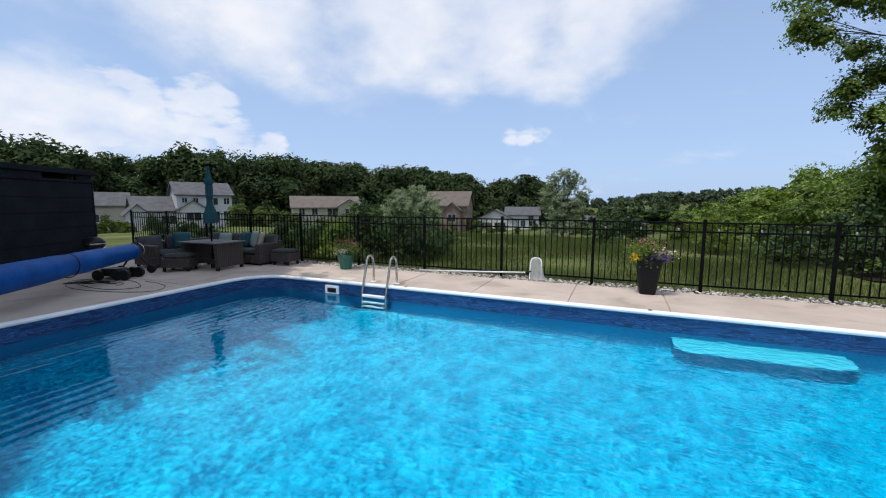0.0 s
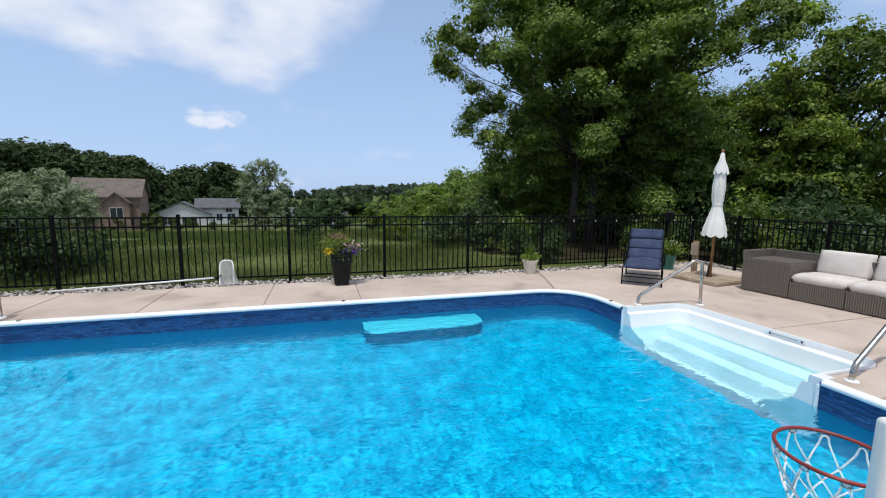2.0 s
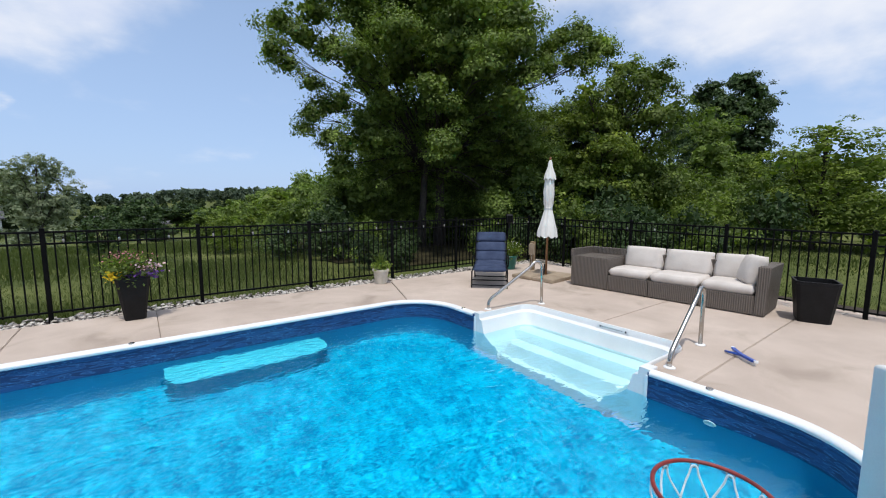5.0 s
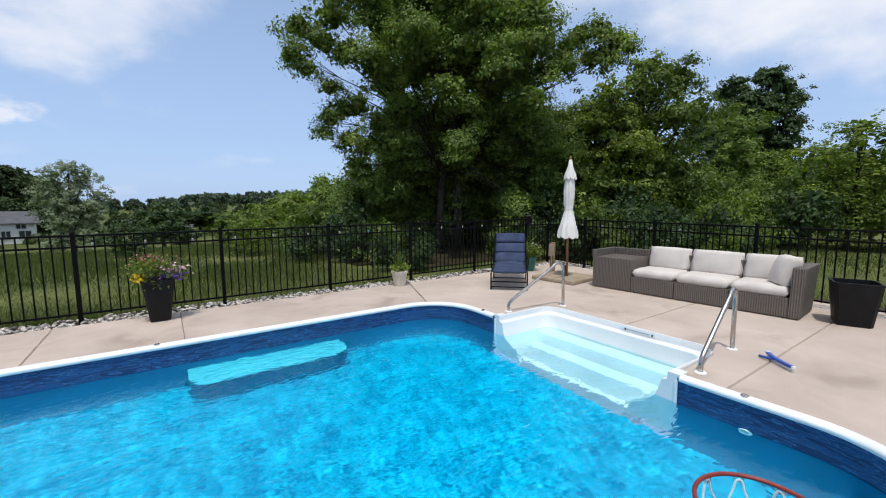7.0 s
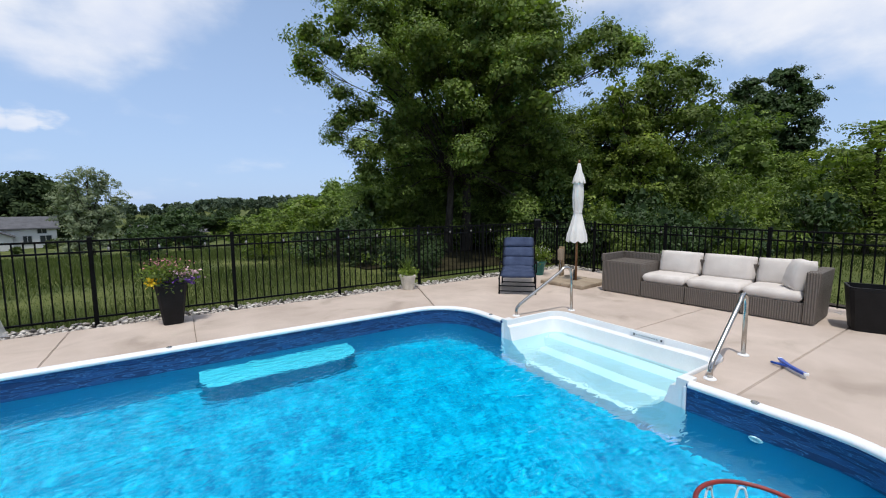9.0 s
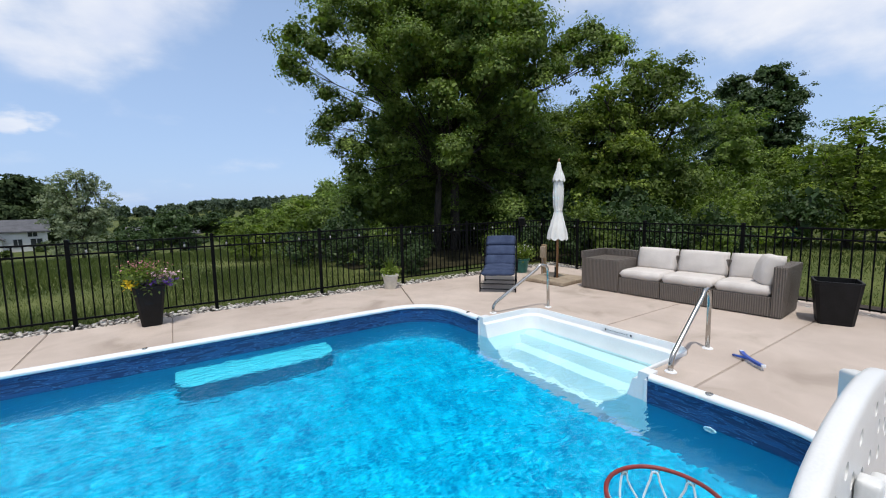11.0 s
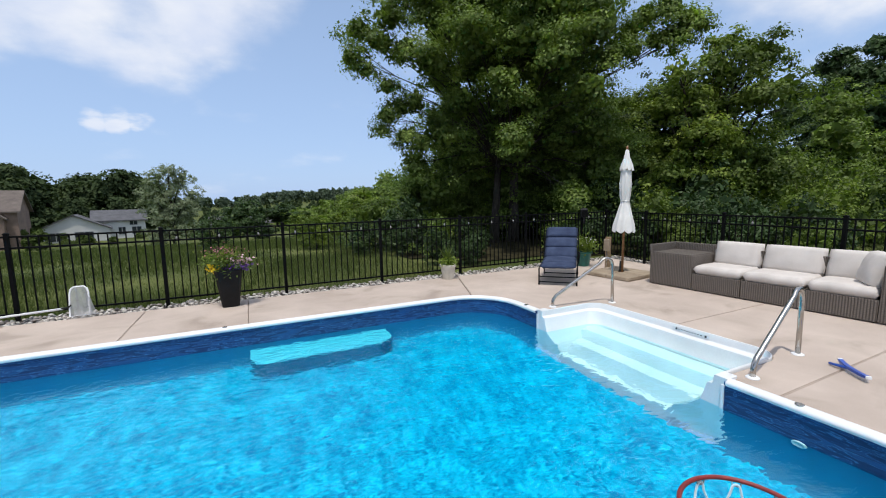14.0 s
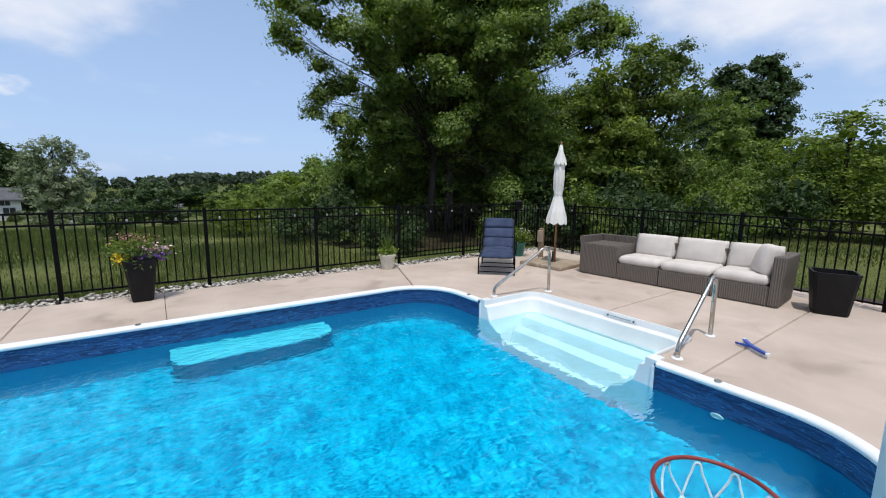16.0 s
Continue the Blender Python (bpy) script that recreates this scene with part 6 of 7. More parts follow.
flower_rng = np.random.default_rng(101)
ob = square_pot("tall black tapered planter of mixed summer flowers on the deck", pose(0.03, 7.40, 0, 0, 0, 3), 0.125, 0.20, 0.60)
planted(ob, 0.6, flower_rng, (("leaves", LEAF_MID, (0, 0, 0.68), (0.15, 0.13, 0.07), 900, 0.055), ("leaves", LEAF_LIGHT, (-0.06, 0, 0.78), (0.12, 0.10, 0.08), 420, 0.045),
                              ("violet_flowers", PETAL_PURPLE, (0.13, -0.09, 0.645), (0.095, 0.06, 0.03), 300, 0.036), ("pale_flowers", PETAL_PALE, (0.19, -0.05, 0.73), (0.085, 0.06, 0.03), 130, 0.042),
                              ("yellow_flowers", PETAL_YELLOW, (-0.20, -0.10, 0.65), (0.042, 0.035, 0.032), 110, 0.042), ("pink_flowers", PETAL_PINK, (-0.04, 0.0, 0.88), (0.13, 0.09, 0.045), 130, 0.027)))
stems(ob, random.Random(3), 26, 0.55, 0.93, 0.24, LEAF_MID)
square_pot("empty black tapered planter beside the wicker sofa", pose(7.72, 1.66, 0, 0, 0, 20), 0.185, 0.245, 0.58, soil=0.16)


def round_pot(label, m, material, r0, r1, h, lip=0.02):
    ob = thing("plant_pot", label, "plant pot", m)
    part("pot", lathe(bmesh.new(), [(r0 * 0.95, 0), (r0, 0.01), (r1 - 0.012, h - 0.05), (r1 - 0.01, h - 0.045), (r1 + lip * 0.4, h - 0.04), (r1 + lip * 0.5, h - 0.005), (r1 + lip * 0.3, h), (r1 - 0.02, h), (r1 - 0.03, h - 0.04)], 32), material, ob, smooth=False)
    part("soil", lathe(bmesh.new(), [(r1 - 0.029, h - 0.038), (r1 * 0.4, h - 0.025), (0.0, h - 0.02)], 32), SOIL, ob)
    return ob


ob = round_pot("green glazed pot of white and dark red flowers by the fence", pose(-6.36, 7.42, 0), GREEN_POT, 0.135, 0.195, 0.35)
planted(ob, 0.35, flower_rng, (("leaves", LEAF_MID, (0, 0, 0.46), (0.16, 0.14, 0.07), 900, 0.05), ("white_flowers", PETAL_WHITE, (-0.02, -0.12, 0.42), (0.09, 0.04, 0.03), 150, 0.04),
                               ("yellow_flowers", PETAL_YELLOW, (-0.17, -0.08, 0.45), (0.05, 0.04, 0.03), 60, 0.035), ("leaves", LEAF_DARK, (0.05, 0, 0.56), (0.15, 0.12, 0.06), 300, 0.04), ("red_flowers", PETAL_RED, (0.06, 0, 0.62), (0.15, 0.12, 0.05), 200, 0.032)))
stems(ob, random.Random(4), 24, 0.32, 0.68, 0.22, LEAF_DARK)
ob = round_pot("cream clay pot with a spiky green plant", pose(4.03, 7.58, 0), CREAM_POT, 0.115, 0.165, 0.30)
planted(ob, 0.3, flower_rng, (("leaves", LEAF_LIGHT, (0, 0, 0.36), (0.09, 0.09, 0.05), 260, 0.06),))
bm = bmesh.new()
blade_rng = random.Random(6)
for i in range(46):
    a, r, h = blade_rng.uniform(0, 6.283), blade_rng.uniform(0.05, 0.26), blade_rng.uniform(0.48, 0.70)
    c, s = math.cos(a), math.sin(a)
    pts = [Vector((0.03 * c, 0.03 * s, 0.27)), Vector((0.4 * r * c, 0.4 * r * s, 0.27 + (h - 0.27) * 0.6)), Vector((r * c, r * s, h))]
    w = Vector((-s, c, 0)) * 0.011
    v = [bm.verts.new(p) for p in (pts[0] - w, pts[0] + w, pts[1] + w, pts[1] - w, pts[2])]
    bm.faces.new(v[:4])
    bm.faces.new((v[3], v[2], v[4]))
part("blades", bm, LEAF_MID, ob)
ob = round_pot("green glazed pot with a bushy pale-flowered plant", pose(7.50, 7.33, 0), GREEN_POT, 0.13, 0.19, 0.34)
planted(ob, 0.34, flower_rng, (("leaves", LEAF_LIGHT, (0, 0, 0.50), (0.14, 0.13, 0.10), 1000, 0.055), ("white_flowers", PETAL_WHITE, (0, 0, 0.60), (0.15, 0.13, 0.06), 70, 0.035)))

# ---- pool rails, ladder, net, brush ----


def handrail(m, label):
    """A bent tube rail over the steps, x outwards over the deck."""
    ob = thing("handrail", label, "handrail", m, "handrails at the pool steps")
    pts = [(0.0, 0, 0.0), (0.0, 0, 0.08), (0.012, 0, 0.12), (0.05, 0, 0.17), (0.76, 0, 0.63)]
    c = (0.865, 0.0, 0.595)
    for a in (125, 105, 85, 60, 35, 10, 0):
        pts.append((c[0] + 0.105 * math.cos(radians(a)), 0, c[2] + 0.105 * math.sin(radians(a))))
    pts += [(0.975, 0, 0.5), (0.985, 0, 0.0)]
    part("tube", sweep(bmesh.new(), pts, 0.0235, 14), STEEL, ob, smooth=True)
    for x in (0.0, 0.985):
        bm = lathe(bmesh.new(), [(0.056, 0.0), (0.056, 0.006), (0.046, 0.014), (0.027, 0.016)], 22)
        bm.transform(Matrix.Translation((x, 0, 0.0)))
        part("escutcheon", bm, COPING, ob, "white plastic escutcheon", True)
    return ob


handrail(pose(4.41, 4.81, 0, 0, 0, -15.0), "brushed steel handrail beside the white pool steps")
handrail(pose(4.345, 2.085, 0, 0, 0, 5.5), "brushed steel handrail beside the white pool steps")


def ladder():
    ob = thing("pool_ladder", "steel pool ladder with white treads at the far edge", "ladder")
    for x in (-4.88, -4.36):
        pts = [(x, 6.34, 0.0), (x, 6.34, 0.40)]
        for a in range(0, 181, 20):
            pts.append((x, 6.22 + 0.12 * math.cos(radians(a)), 0.41 + 0.12 * math.sin(radians(a))))
        pts += [(x, 6.03, 0.16), (x, 5.945, -0.10), (x, 5.93, -0.25), (x, 5.93, -1.1)]
        part("rail", sweep(bmesh.new(), pts, 0.0225, 12), STEEL, ob, smooth=True)
        bm = lathe(bmesh.new(), [(0.056, 0.0), (0.056, 0.008), (0.044, 0.018), (0.026, 0.02)], 20)
        bm.transform(Matrix.Translation((x, 6.34, 0)))
        part("escutcheon", bm, COPING, ob, "white plastic escutcheon", True)
    for z in (-0.19, -0.48, -0.77):
        bm = boxed((-4.862, 5.885, z - 0.025), (-4.378, 5.972, z + 0.025), 0.02, 1.0, 3)
        part("tread", bm, COPING, ob, "white moulded tread")


ladder()
lid = part("skimmer_lid", slab([(-5.75, 6.25), (-5.38, 6.25), (-5.38, 6.48), (-5.75, 6.48)], 0.0, 0.006, 0.002), CREAM_POT)
tagged(lid, "pale square skimmer lid set in the concrete deck", "lid")


def leaf_net():
    ob = thing("leaf_net", "white pool leaf net with a long pole lying along the fence", "pool net")
    part("pole", sweep(bmesh.new(), [(-4.62, 7.80, 0.03), (-3.4, 7.80, 0.085), (-2.17, 7.79, 0.15)], 0.016, 10), COPING, ob, smooth=True)
    m = pose(-1.97, 7.76, 0.03, -14, 0, 4)
    w, h = 0.115, 0.43
    loop = [(-w, 0), (-w * 0.93, h * 0.78), (-w * 0.80, h * 0.93), (-w * 0.5, h), (w * 0.5, h), (w * 0.80, h * 0.93), (w * 0.93, h * 0.78), (w, 0)]
    bm = sweep(bmesh.new(), [(x, 0, z) for x, z in loop], 0.013, 8, True)
    fr = part("net_frame", bm, COPING, ob, smooth=True)
    fr.matrix_basis = m
    bm = bmesh.new()
    n, q = 16, 12
    grid = []
    for i in range(n + 1):
        t = i / n
        ww = w * (0.98 if t < 0.78 else 0.98 - 0.48 * ((t - 0.78) / 0.22) ** 1.6)
        row = []
        for j in range(q + 1):
            u = 2 * j / q - 1
            bag = (1 - u * u) * (0.03 + 0.10 * (1 - t) ** 1.5)
            fold = 0.012 * math.sin(9 * u + 4 * t) * (1 - u * u) + 0.006 * noise.noise(Vector((u * 4, t * 5, 0)))
            row.append(bm.verts.new((ww * u + 0.05 * (1 - t) ** 2 * (1 + u), -bag - fold, h * t * 0.985 - 0.012 * (1 - t))))
        grid.append(row)
    for i in range(n):
        for j in range(q):
            bm.faces.new((grid[i][j], grid[i][j + 1], grid[i + 1][j + 1], grid[i + 1][j]))
    mesh = part("netting", bm, NET_CLOTH, ob, "slack white mesh bag", True)
    mesh.matrix_basis = m
    part("handle", sweep(bmesh.new(), [(-2.20, 7.79, 0.148), (-2.09, 7.765, 0.17), (-2.06, 7.76, 0.20)], 0.012, 8), DARK_PLASTIC, ob, smooth=True)


leaf_net()


def brush():
    ob = thing("pool_brush", "blue plastic pool brush lying on the concrete", "brush", pose(5.22, 1.72, 0, 0, 0, 45) @ Matrix.Scale(0.88, 4))
    bm = bmesh.new()
    pts = [(-0.235 + 0.047 * i, 0.03 * (1 - ((i - 5) / 5) ** 2), 0.055) for i in range(11)]
    A = []
    for x, y, z in pts:
        A.append([bm.verts.new((x, y + a, z + b)) for a, b in ((-0.02, -0.012), (0.02, -0.012), (0.02, 0.014), (-0.02, 0.014))])
    for p, q in zip(A, A[1:]):
        for i in range(4):
            bm.faces.new((p[i], p[(i + 1) % 4], q[(i + 1) % 4], q[i]))
    bm.faces.new(A[0])
    bm.faces.new(A[-1][::-1])
    part("back", bm, BRUSH_BLUE, ob)
    for x, y, z in pts[:1] + pts[-1:]:
        part("end_cap", boxed((x - 0.012, y - 0.0215, z - 0.014), (x + 0.012, y + 0.0215, z + 0.0165), 0.004), NET_WHITE, ob, "pale end cap")
    bm = bmesh.new()
    rng = random.Random(9)
    for i in range(260):
        x = rng.uniform(-0.22, 0.22)
        y = 0.03 * (1 - (x / 0.235) ** 2) + rng.uniform(-0.016, 0.016)
        sweep(bm, [(x, y, 0.045), (x + rng.uniform(-0.008, 0.008), y + rng.uniform(-0.012, 0.012), 0.002)], 0.0014, 3)
    part("bristles", bm, NET_WHITE, ob)
    part("handle", sweep(bmesh.new(), [(0.0, 0.02, 0.045), (0.07, 0.055, 0.04), (0.13, 0.082, 0.03), (0.20, 0.105, 0.022)], 0.014, 10), BRUSH_BLUE, ob, smooth=True)


brush()

# ---- basketball hoop ----


def hoop():
    ob = thing("pool_basketball_hoop", "white moulded poolside basketball hoop with red rim and white net", "basketball hoop")
    cx, yb, th = 1.858, 0.345, 0.055
    turn = Matrix.Translation((cx, 0.40, 0)) @ Matrix.Rotation(radians(3.0), 4, "Z") @ Matrix.Translation((-cx, -0.40, 0))
    half, low, sh, top = 0.503, 0.40, 1.035, 1.155
    # arched centre panel
    bm = bmesh.new()
    arcs = [(cx - half * math.cos(math.pi * i / 36), sh + (top - sh) * math.sin(math.pi * i / 36) ** 1.08) for i in range(37)]
    outline = [(cx - half, low)] + arcs + [(cx + half, low)]
    f = [bm.verts.new((x, yb, z)) for x, z in outline]
    b = [bm.verts.new((x, yb + th, z)) for x, z in outline]
    bm.faces.new(f)
    bm.faces.new(b[::-1])
    for i in range(len(outline)):
        bm.faces.new((f[i], b[i], b[(i + 1) % len(outline)], f[(i + 1) % len(outline)]))
    bmesh.ops.recalc_face_normals(bm, faces=bm.faces[:])
    bmesh.ops.bevel(bm, geom=[e for e in bm.edges if abs(e.verts[0].co.y - e.verts[1].co.y) < 1e-6], offset=0.018, segments=4, affect="EDGES", profile=0.5)
    panel = part("backboard", bm, HOOP_WHITE, ob, "arched white backboard with moulded dimples")
    cut = bmesh.new()
    for row in range(6):
        for s in (-1, 1):
            for j in range(2 + row % 2):
                # rows follow the arch, stepping in from its edge
                an = radians(-50 + 25 * row)
                e = (half - 0.075, 0.62) if an < 0 else (half - 0.075, (top - sh) * 0.72)
                x = cx + s * (e[0] * math.cos(max(0.0, an)) - 0.085 * j)
                z = sh - 0.045 + e[1] * math.sin(an) - 0.06 * j
                if abs(x - cx) < 0.03:
                    continue
                c = lathe(bmesh.new(), [(0.0, -0.03), (0.025, -0.03), (0.019, 0.034), (0.0, 0.034)], 14)
                c.transform(Matrix.Translation((x, yb, z)) @ Matrix.Rotation(radians(-90), 4, "X"))
                tmp = bpy.data.meshes.new("tmp")
                c.to_mesh(tmp)
                c.free()
                cut.from_mesh(tmp)
                bpy.data.meshes.remove(tmp)
    cutter = part("cutter", cut, HOOP_WHITE)
    mod = panel.modifiers.new("dimples", "BOOLEAN")
    mod.operation, mod.object, mod.solver = "DIFFERENCE", cutter, "EXACT"
    bpy.context.view_layer.update()
    done = bpy.data.meshes.new_from_object(panel.evaluated_get(bpy.context.evaluated_depsgraph_get()))
    panel.modifiers.clear()
    panel.data = done
    softened(panel)
    bpy.data.objects.remove(cutter)
    panel.matrix_basis = turn
    # forward-raked wings
    for s in (-1, 1):
        bm = bmesh.new()
        hx, tx = cx + s * (half - 0.004), cx + s * (half + 0.115)
        zt = (sh + 0.006, sh - 0.012)
        pts = [(hx, yb - 0.004, zt[0]), (tx, yb + 0.105, zt[1]), (tx, yb + 0.105, low), (hx, yb - 0.004, low)]
        q = [bm.verts.new(p) for p in pts]
        r = [bm.verts.new((x + s * -0.03, y + 0.05, z)) for x, y, z in pts]
        bm.faces.new(q)
        bm.faces.new(r[::-1])
        for i in range(4):
            bm.faces.new((q[i], r[i], r[(i + 1) % 4], q[(i + 1) % 4]))
        bmesh.ops.recalc_face_normals(bm, faces=bm.faces[:])
        bmesh.ops.bevel(bm, geom=bm.edges[:], offset=0.016, segments=4, affect="EDGES", profile=0.5)
        softened(part("side_wing", bm, HOOP_WHITE, ob)).matrix_basis = turn
    # ribs, arms and base tank behind the board
    for x in (cx - 0.405, cx - 0.165):
        bm = boxed((x - 0.028, yb - 0.05, 0.24), (x + 0.028, yb - 0.002, 1.005), 0.015, 0.97, 4)
        softened(part("rib", bm, HOOP_WHITE, ob)).matrix_basis = turn
        bm = boxed((x + 0.032, -0.16, 0.79), (x + 0.165, yb - 0.004, 0.955), 0.018, 0.97, 4)
        arm = softened(part("support_arm", bm, HOOP_WHITE, ob, "boxy moulded support arm"))
        arm.matrix_basis = turn
        bm = lathe(bmesh.new(), [(0.0, 0.957), (0.030, 0.957), (0.034, 0.9545)], 20)
        bm.transform(Matrix.Translation((x + 0.098, 0.14, 0)) @ Matrix.Diagonal((0.7, 1.7, 1, 1)) @ Matrix.Translation((0, 0, 0.0004)))
        part("grip_slot", bm, DARK_PLASTIC, arm, "dark oval grip slot")
        bm = boxed((x + 0.036, -0.15, 0.22), (x + 0.161, -0.05, 0.795), 0.016, 1.0, 3)
        softened(part("strut", bm, HOOP_WHITE, ob)).matrix_basis = turn
    bm = boxed((cx - 0.48, -0.62, 0.0), (cx + 0.48, 0.27, 0.235), 0.05, 0.94, 3)
    part("base_tank", bm, HOOP_WHITE, ob, "white water-filled base tank").matrix_basis = turn
    # rim, hooks and net
    rc, R = Vector((1.83, 0.832, 0.554)), 0.207
    bm = sweep(bmesh.new(), [rc + Vector((R * math.cos(a), R * math.sin(a), 0)) for a in (2 * math.pi * i / 56 for i in range(56))], 0.0085, 10, True)
    rim = part("rim", bm, RIM_RED, ob, "red-orange painted steel rim", True)
    part("rim_arm", sweep(bmesh.new(), [(rc.x - 0.06, rc.y - R + 0.01, rc.z), (rc.x - 0.08, 0.38, rc.z - 0.02)], 0.010, 8), RIM_RED, ob)
    part("rim_arm", sweep(bmesh.new(), [(rc.x + 0.06, rc.y - R + 0.01, rc.z), (rc.x + 0.08, 0.38, rc.z - 0.02)], 0.010, 8), RIM_RED, ob)
    part("mount_plate", boxed((rc.x - 0.13, 0.385, rc.z - 0.10), (rc.x + 0.13, 0.412, rc.z + 0.05), 0.006), RIM_RED, ob)
    n = 10
    step = 2 * math.pi / n
    a0 = math.atan2(0.966 - rc.y, 1.995 - rc.x)
    for i in range(n):
        a = a0 + step * i
        p = rc + Vector((R * math.cos(a), R * math.sin(a), -0.008))
        t = Vector((-math.sin(a), math.cos(a), 0))
        part("net_hook", sweep(bmesh.new(), [p - t * 0.016, p - t * 0.014 + Vector((0, 0, -0.014)), p + Vector((0, 0, -0.019)), p + t * 0.014 + Vector((0, 0, -0.014)), p + t * 0.016], 0.0035, 6), STEEL, rim)
    bm = bmesh.new()
    levels = [(R * 0.985, -0.022), (0.178, -0.15), (0.148, -0.215), (0.130, -0.275), (0.120, -0.33), (0.116, -0.385)]

    def node(k, i):
        r, z = levels[k]
        a = a0 + step * (i + (0.5 if k % 2 else 0))
        wob = 0.006 * math.sin(7 * i + 3 * k)
        return rc + Vector(((r + wob) * math.cos(a), (r + wob) * math.sin(a), z))
    for i in range(n):
        for k in range(len(levels) - 1):
            for o in ((0, -1) if k % 2 == 0 else (0, 1)):
                a, b = node(k, i), node(k + 1, i + o)
                mid = a.lerp(b, 0.5)
                out = Vector((mid.x - rc.x, mid.y - rc.y, 0)).normalized() * (0.012 if k == 0 else 0.004)
                if k == 0:
                    # each hook holds the round top of a loop
                    ang = a0 + step * i
                    t = Vector((-math.sin(ang), math.cos(ang), 0)) * (1 if o == 0 else -1)
                    drop = Vector((0, 0, -1))
                    sweep(bm, [a + drop * -0.006, a + t * 0.007 + drop * -0.003, a + t * 0.013 + drop * 0.008, a + t * 0.018 + drop * 0.035, a.lerp(b, 0.5) + out, a.lerp(b, 0.82) + out * 0.4, b], 0.0043, 6)
                else:
                    sweep(bm, [a, a.lerp(b, 0.3) + out * 0.8, a.lerp(b, 0.7) + out * 0.8, b], 0.0042, 6)
    part("net", bm, NET_WHITE, ob, "white looped cord net", True)


hoop()

# ---- string of bulbs along the fence, lantern ----


def string_lights():
    ob = thing("string_lights", "string of small frosted bulbs draped along the black fence", "string lights")
    pts, bulbs = [], []
    xs = [-1.0 + 0.61 * i for i in range(17)]
    for i, x in enumerate(xs):
        y = FAR_FENCE_Y + max(0, x - 1.0) * 0.022 - 0.03
        pts.append((x, y, 1.205))
        pts.append((x + 0.3, y, 1.15))
        bulbs.append((x + 0.3, y, 1.15))
    for i in range(6):
        y = 7.8 - 0.62 * i
        x = 8.75 + (y - 4.93) * 0.0914 - 0.03
        pts += [(x, y, 1.2), (x, y - 0.3, 1.15)]
        bulbs.append((x, y - 0.3, 1.15))
    part("cable", sweep(bmesh.new(), pts, 0.004, 5), FENCE_BLACK, ob)
    for p in bulbs:
        bm = lathe(bmesh.new(), [(0.0, -0.082), (0.013, -0.076), (0.0185, -0.058), (0.015, -0.038), (0.009, -0.026)], 12)
        bm.transform(Matrix.Translation(p))
        b = part("bulb", bm, BULB, ob, "", True)
        bm = lathe(bmesh.new(), [(0.010, -0.028), (0.011, 0.004), (0.0, 0.006)], 10)
        bm.transform(Matrix.Translation(p))
        part("bulb_socket", bm, DARK_PLASTIC, b)


string_lights()


def lantern():
    ob = thing("speaker_box", "dark weatherproof speaker box mounted on the fence corner", "speaker", pose(8.25, 8.10, 1.10, 0, 0, -30))
    part("cabinet", boxed((-0.085, -0.07, 0.0), (0.085, 0.07, 0.20), 0.015), DARK_PLASTIC, ob)
    part("grille", boxed((-0.07, -0.078, 0.015), (0.07, -0.0705, 0.185), 0.004), FENCE_BLACK, ob)
    part("cap", boxed((-0.095, -0.08, 0.2005), (0.095, 0.08, 0.235), 0.012, 0.6), DARK_PLASTIC, ob)
    part("bracket", boxed((-0.02, -0.02, -0.16), (0.02, 0.02, -0.001)), DARK_PLASTIC, ob)


lantern()

# ---- furnished patio ----


def patio_section(label, m, w, d, arm=0, back=True, side=0):
    ob = thing("sofa_section", label, "sofa", m, "sections of the patio sofa")
    part("seat_base", boxed((0, 0, 0.05), (w, d, 0.255), 0.012), WICKER_DARK, ob)
    if back:
        part("backrest", boxed((0, d - 0.12, 0.256), (w, d, 0.575), 0.02), WICKER_DARK, ob)
    if arm:
        x = w - 0.14 if arm > 0 else 0
        part("armrest", boxed((x, 0, 0.256), (x + 0.14, d - 0.122, 0.53), 0.02), WICKER_DARK, ob)
    if side:
        x = 0 if side < 0 else w - 0.12
        part("side_back", boxed((x, 0, 0.256), (x + 0.12, d - 0.122, 0.575), 0.02), WICKER_DARK, ob)
    for x in (0.06, w - 0.06):
        for y in (0.06, d - 0.06):
            part("foot", boxed((x - 0.025, y - 0.025, 0), (x + 0.025, y + 0.025, 0.0495)), DARK_PLASTIC, ob)


def loose(name, label, bm, material, m, category="cushion", group=""):
    c = tagged(part(name, bm, material, None, "", True), label, category, group)
    c.matrix_basis = m
    return c


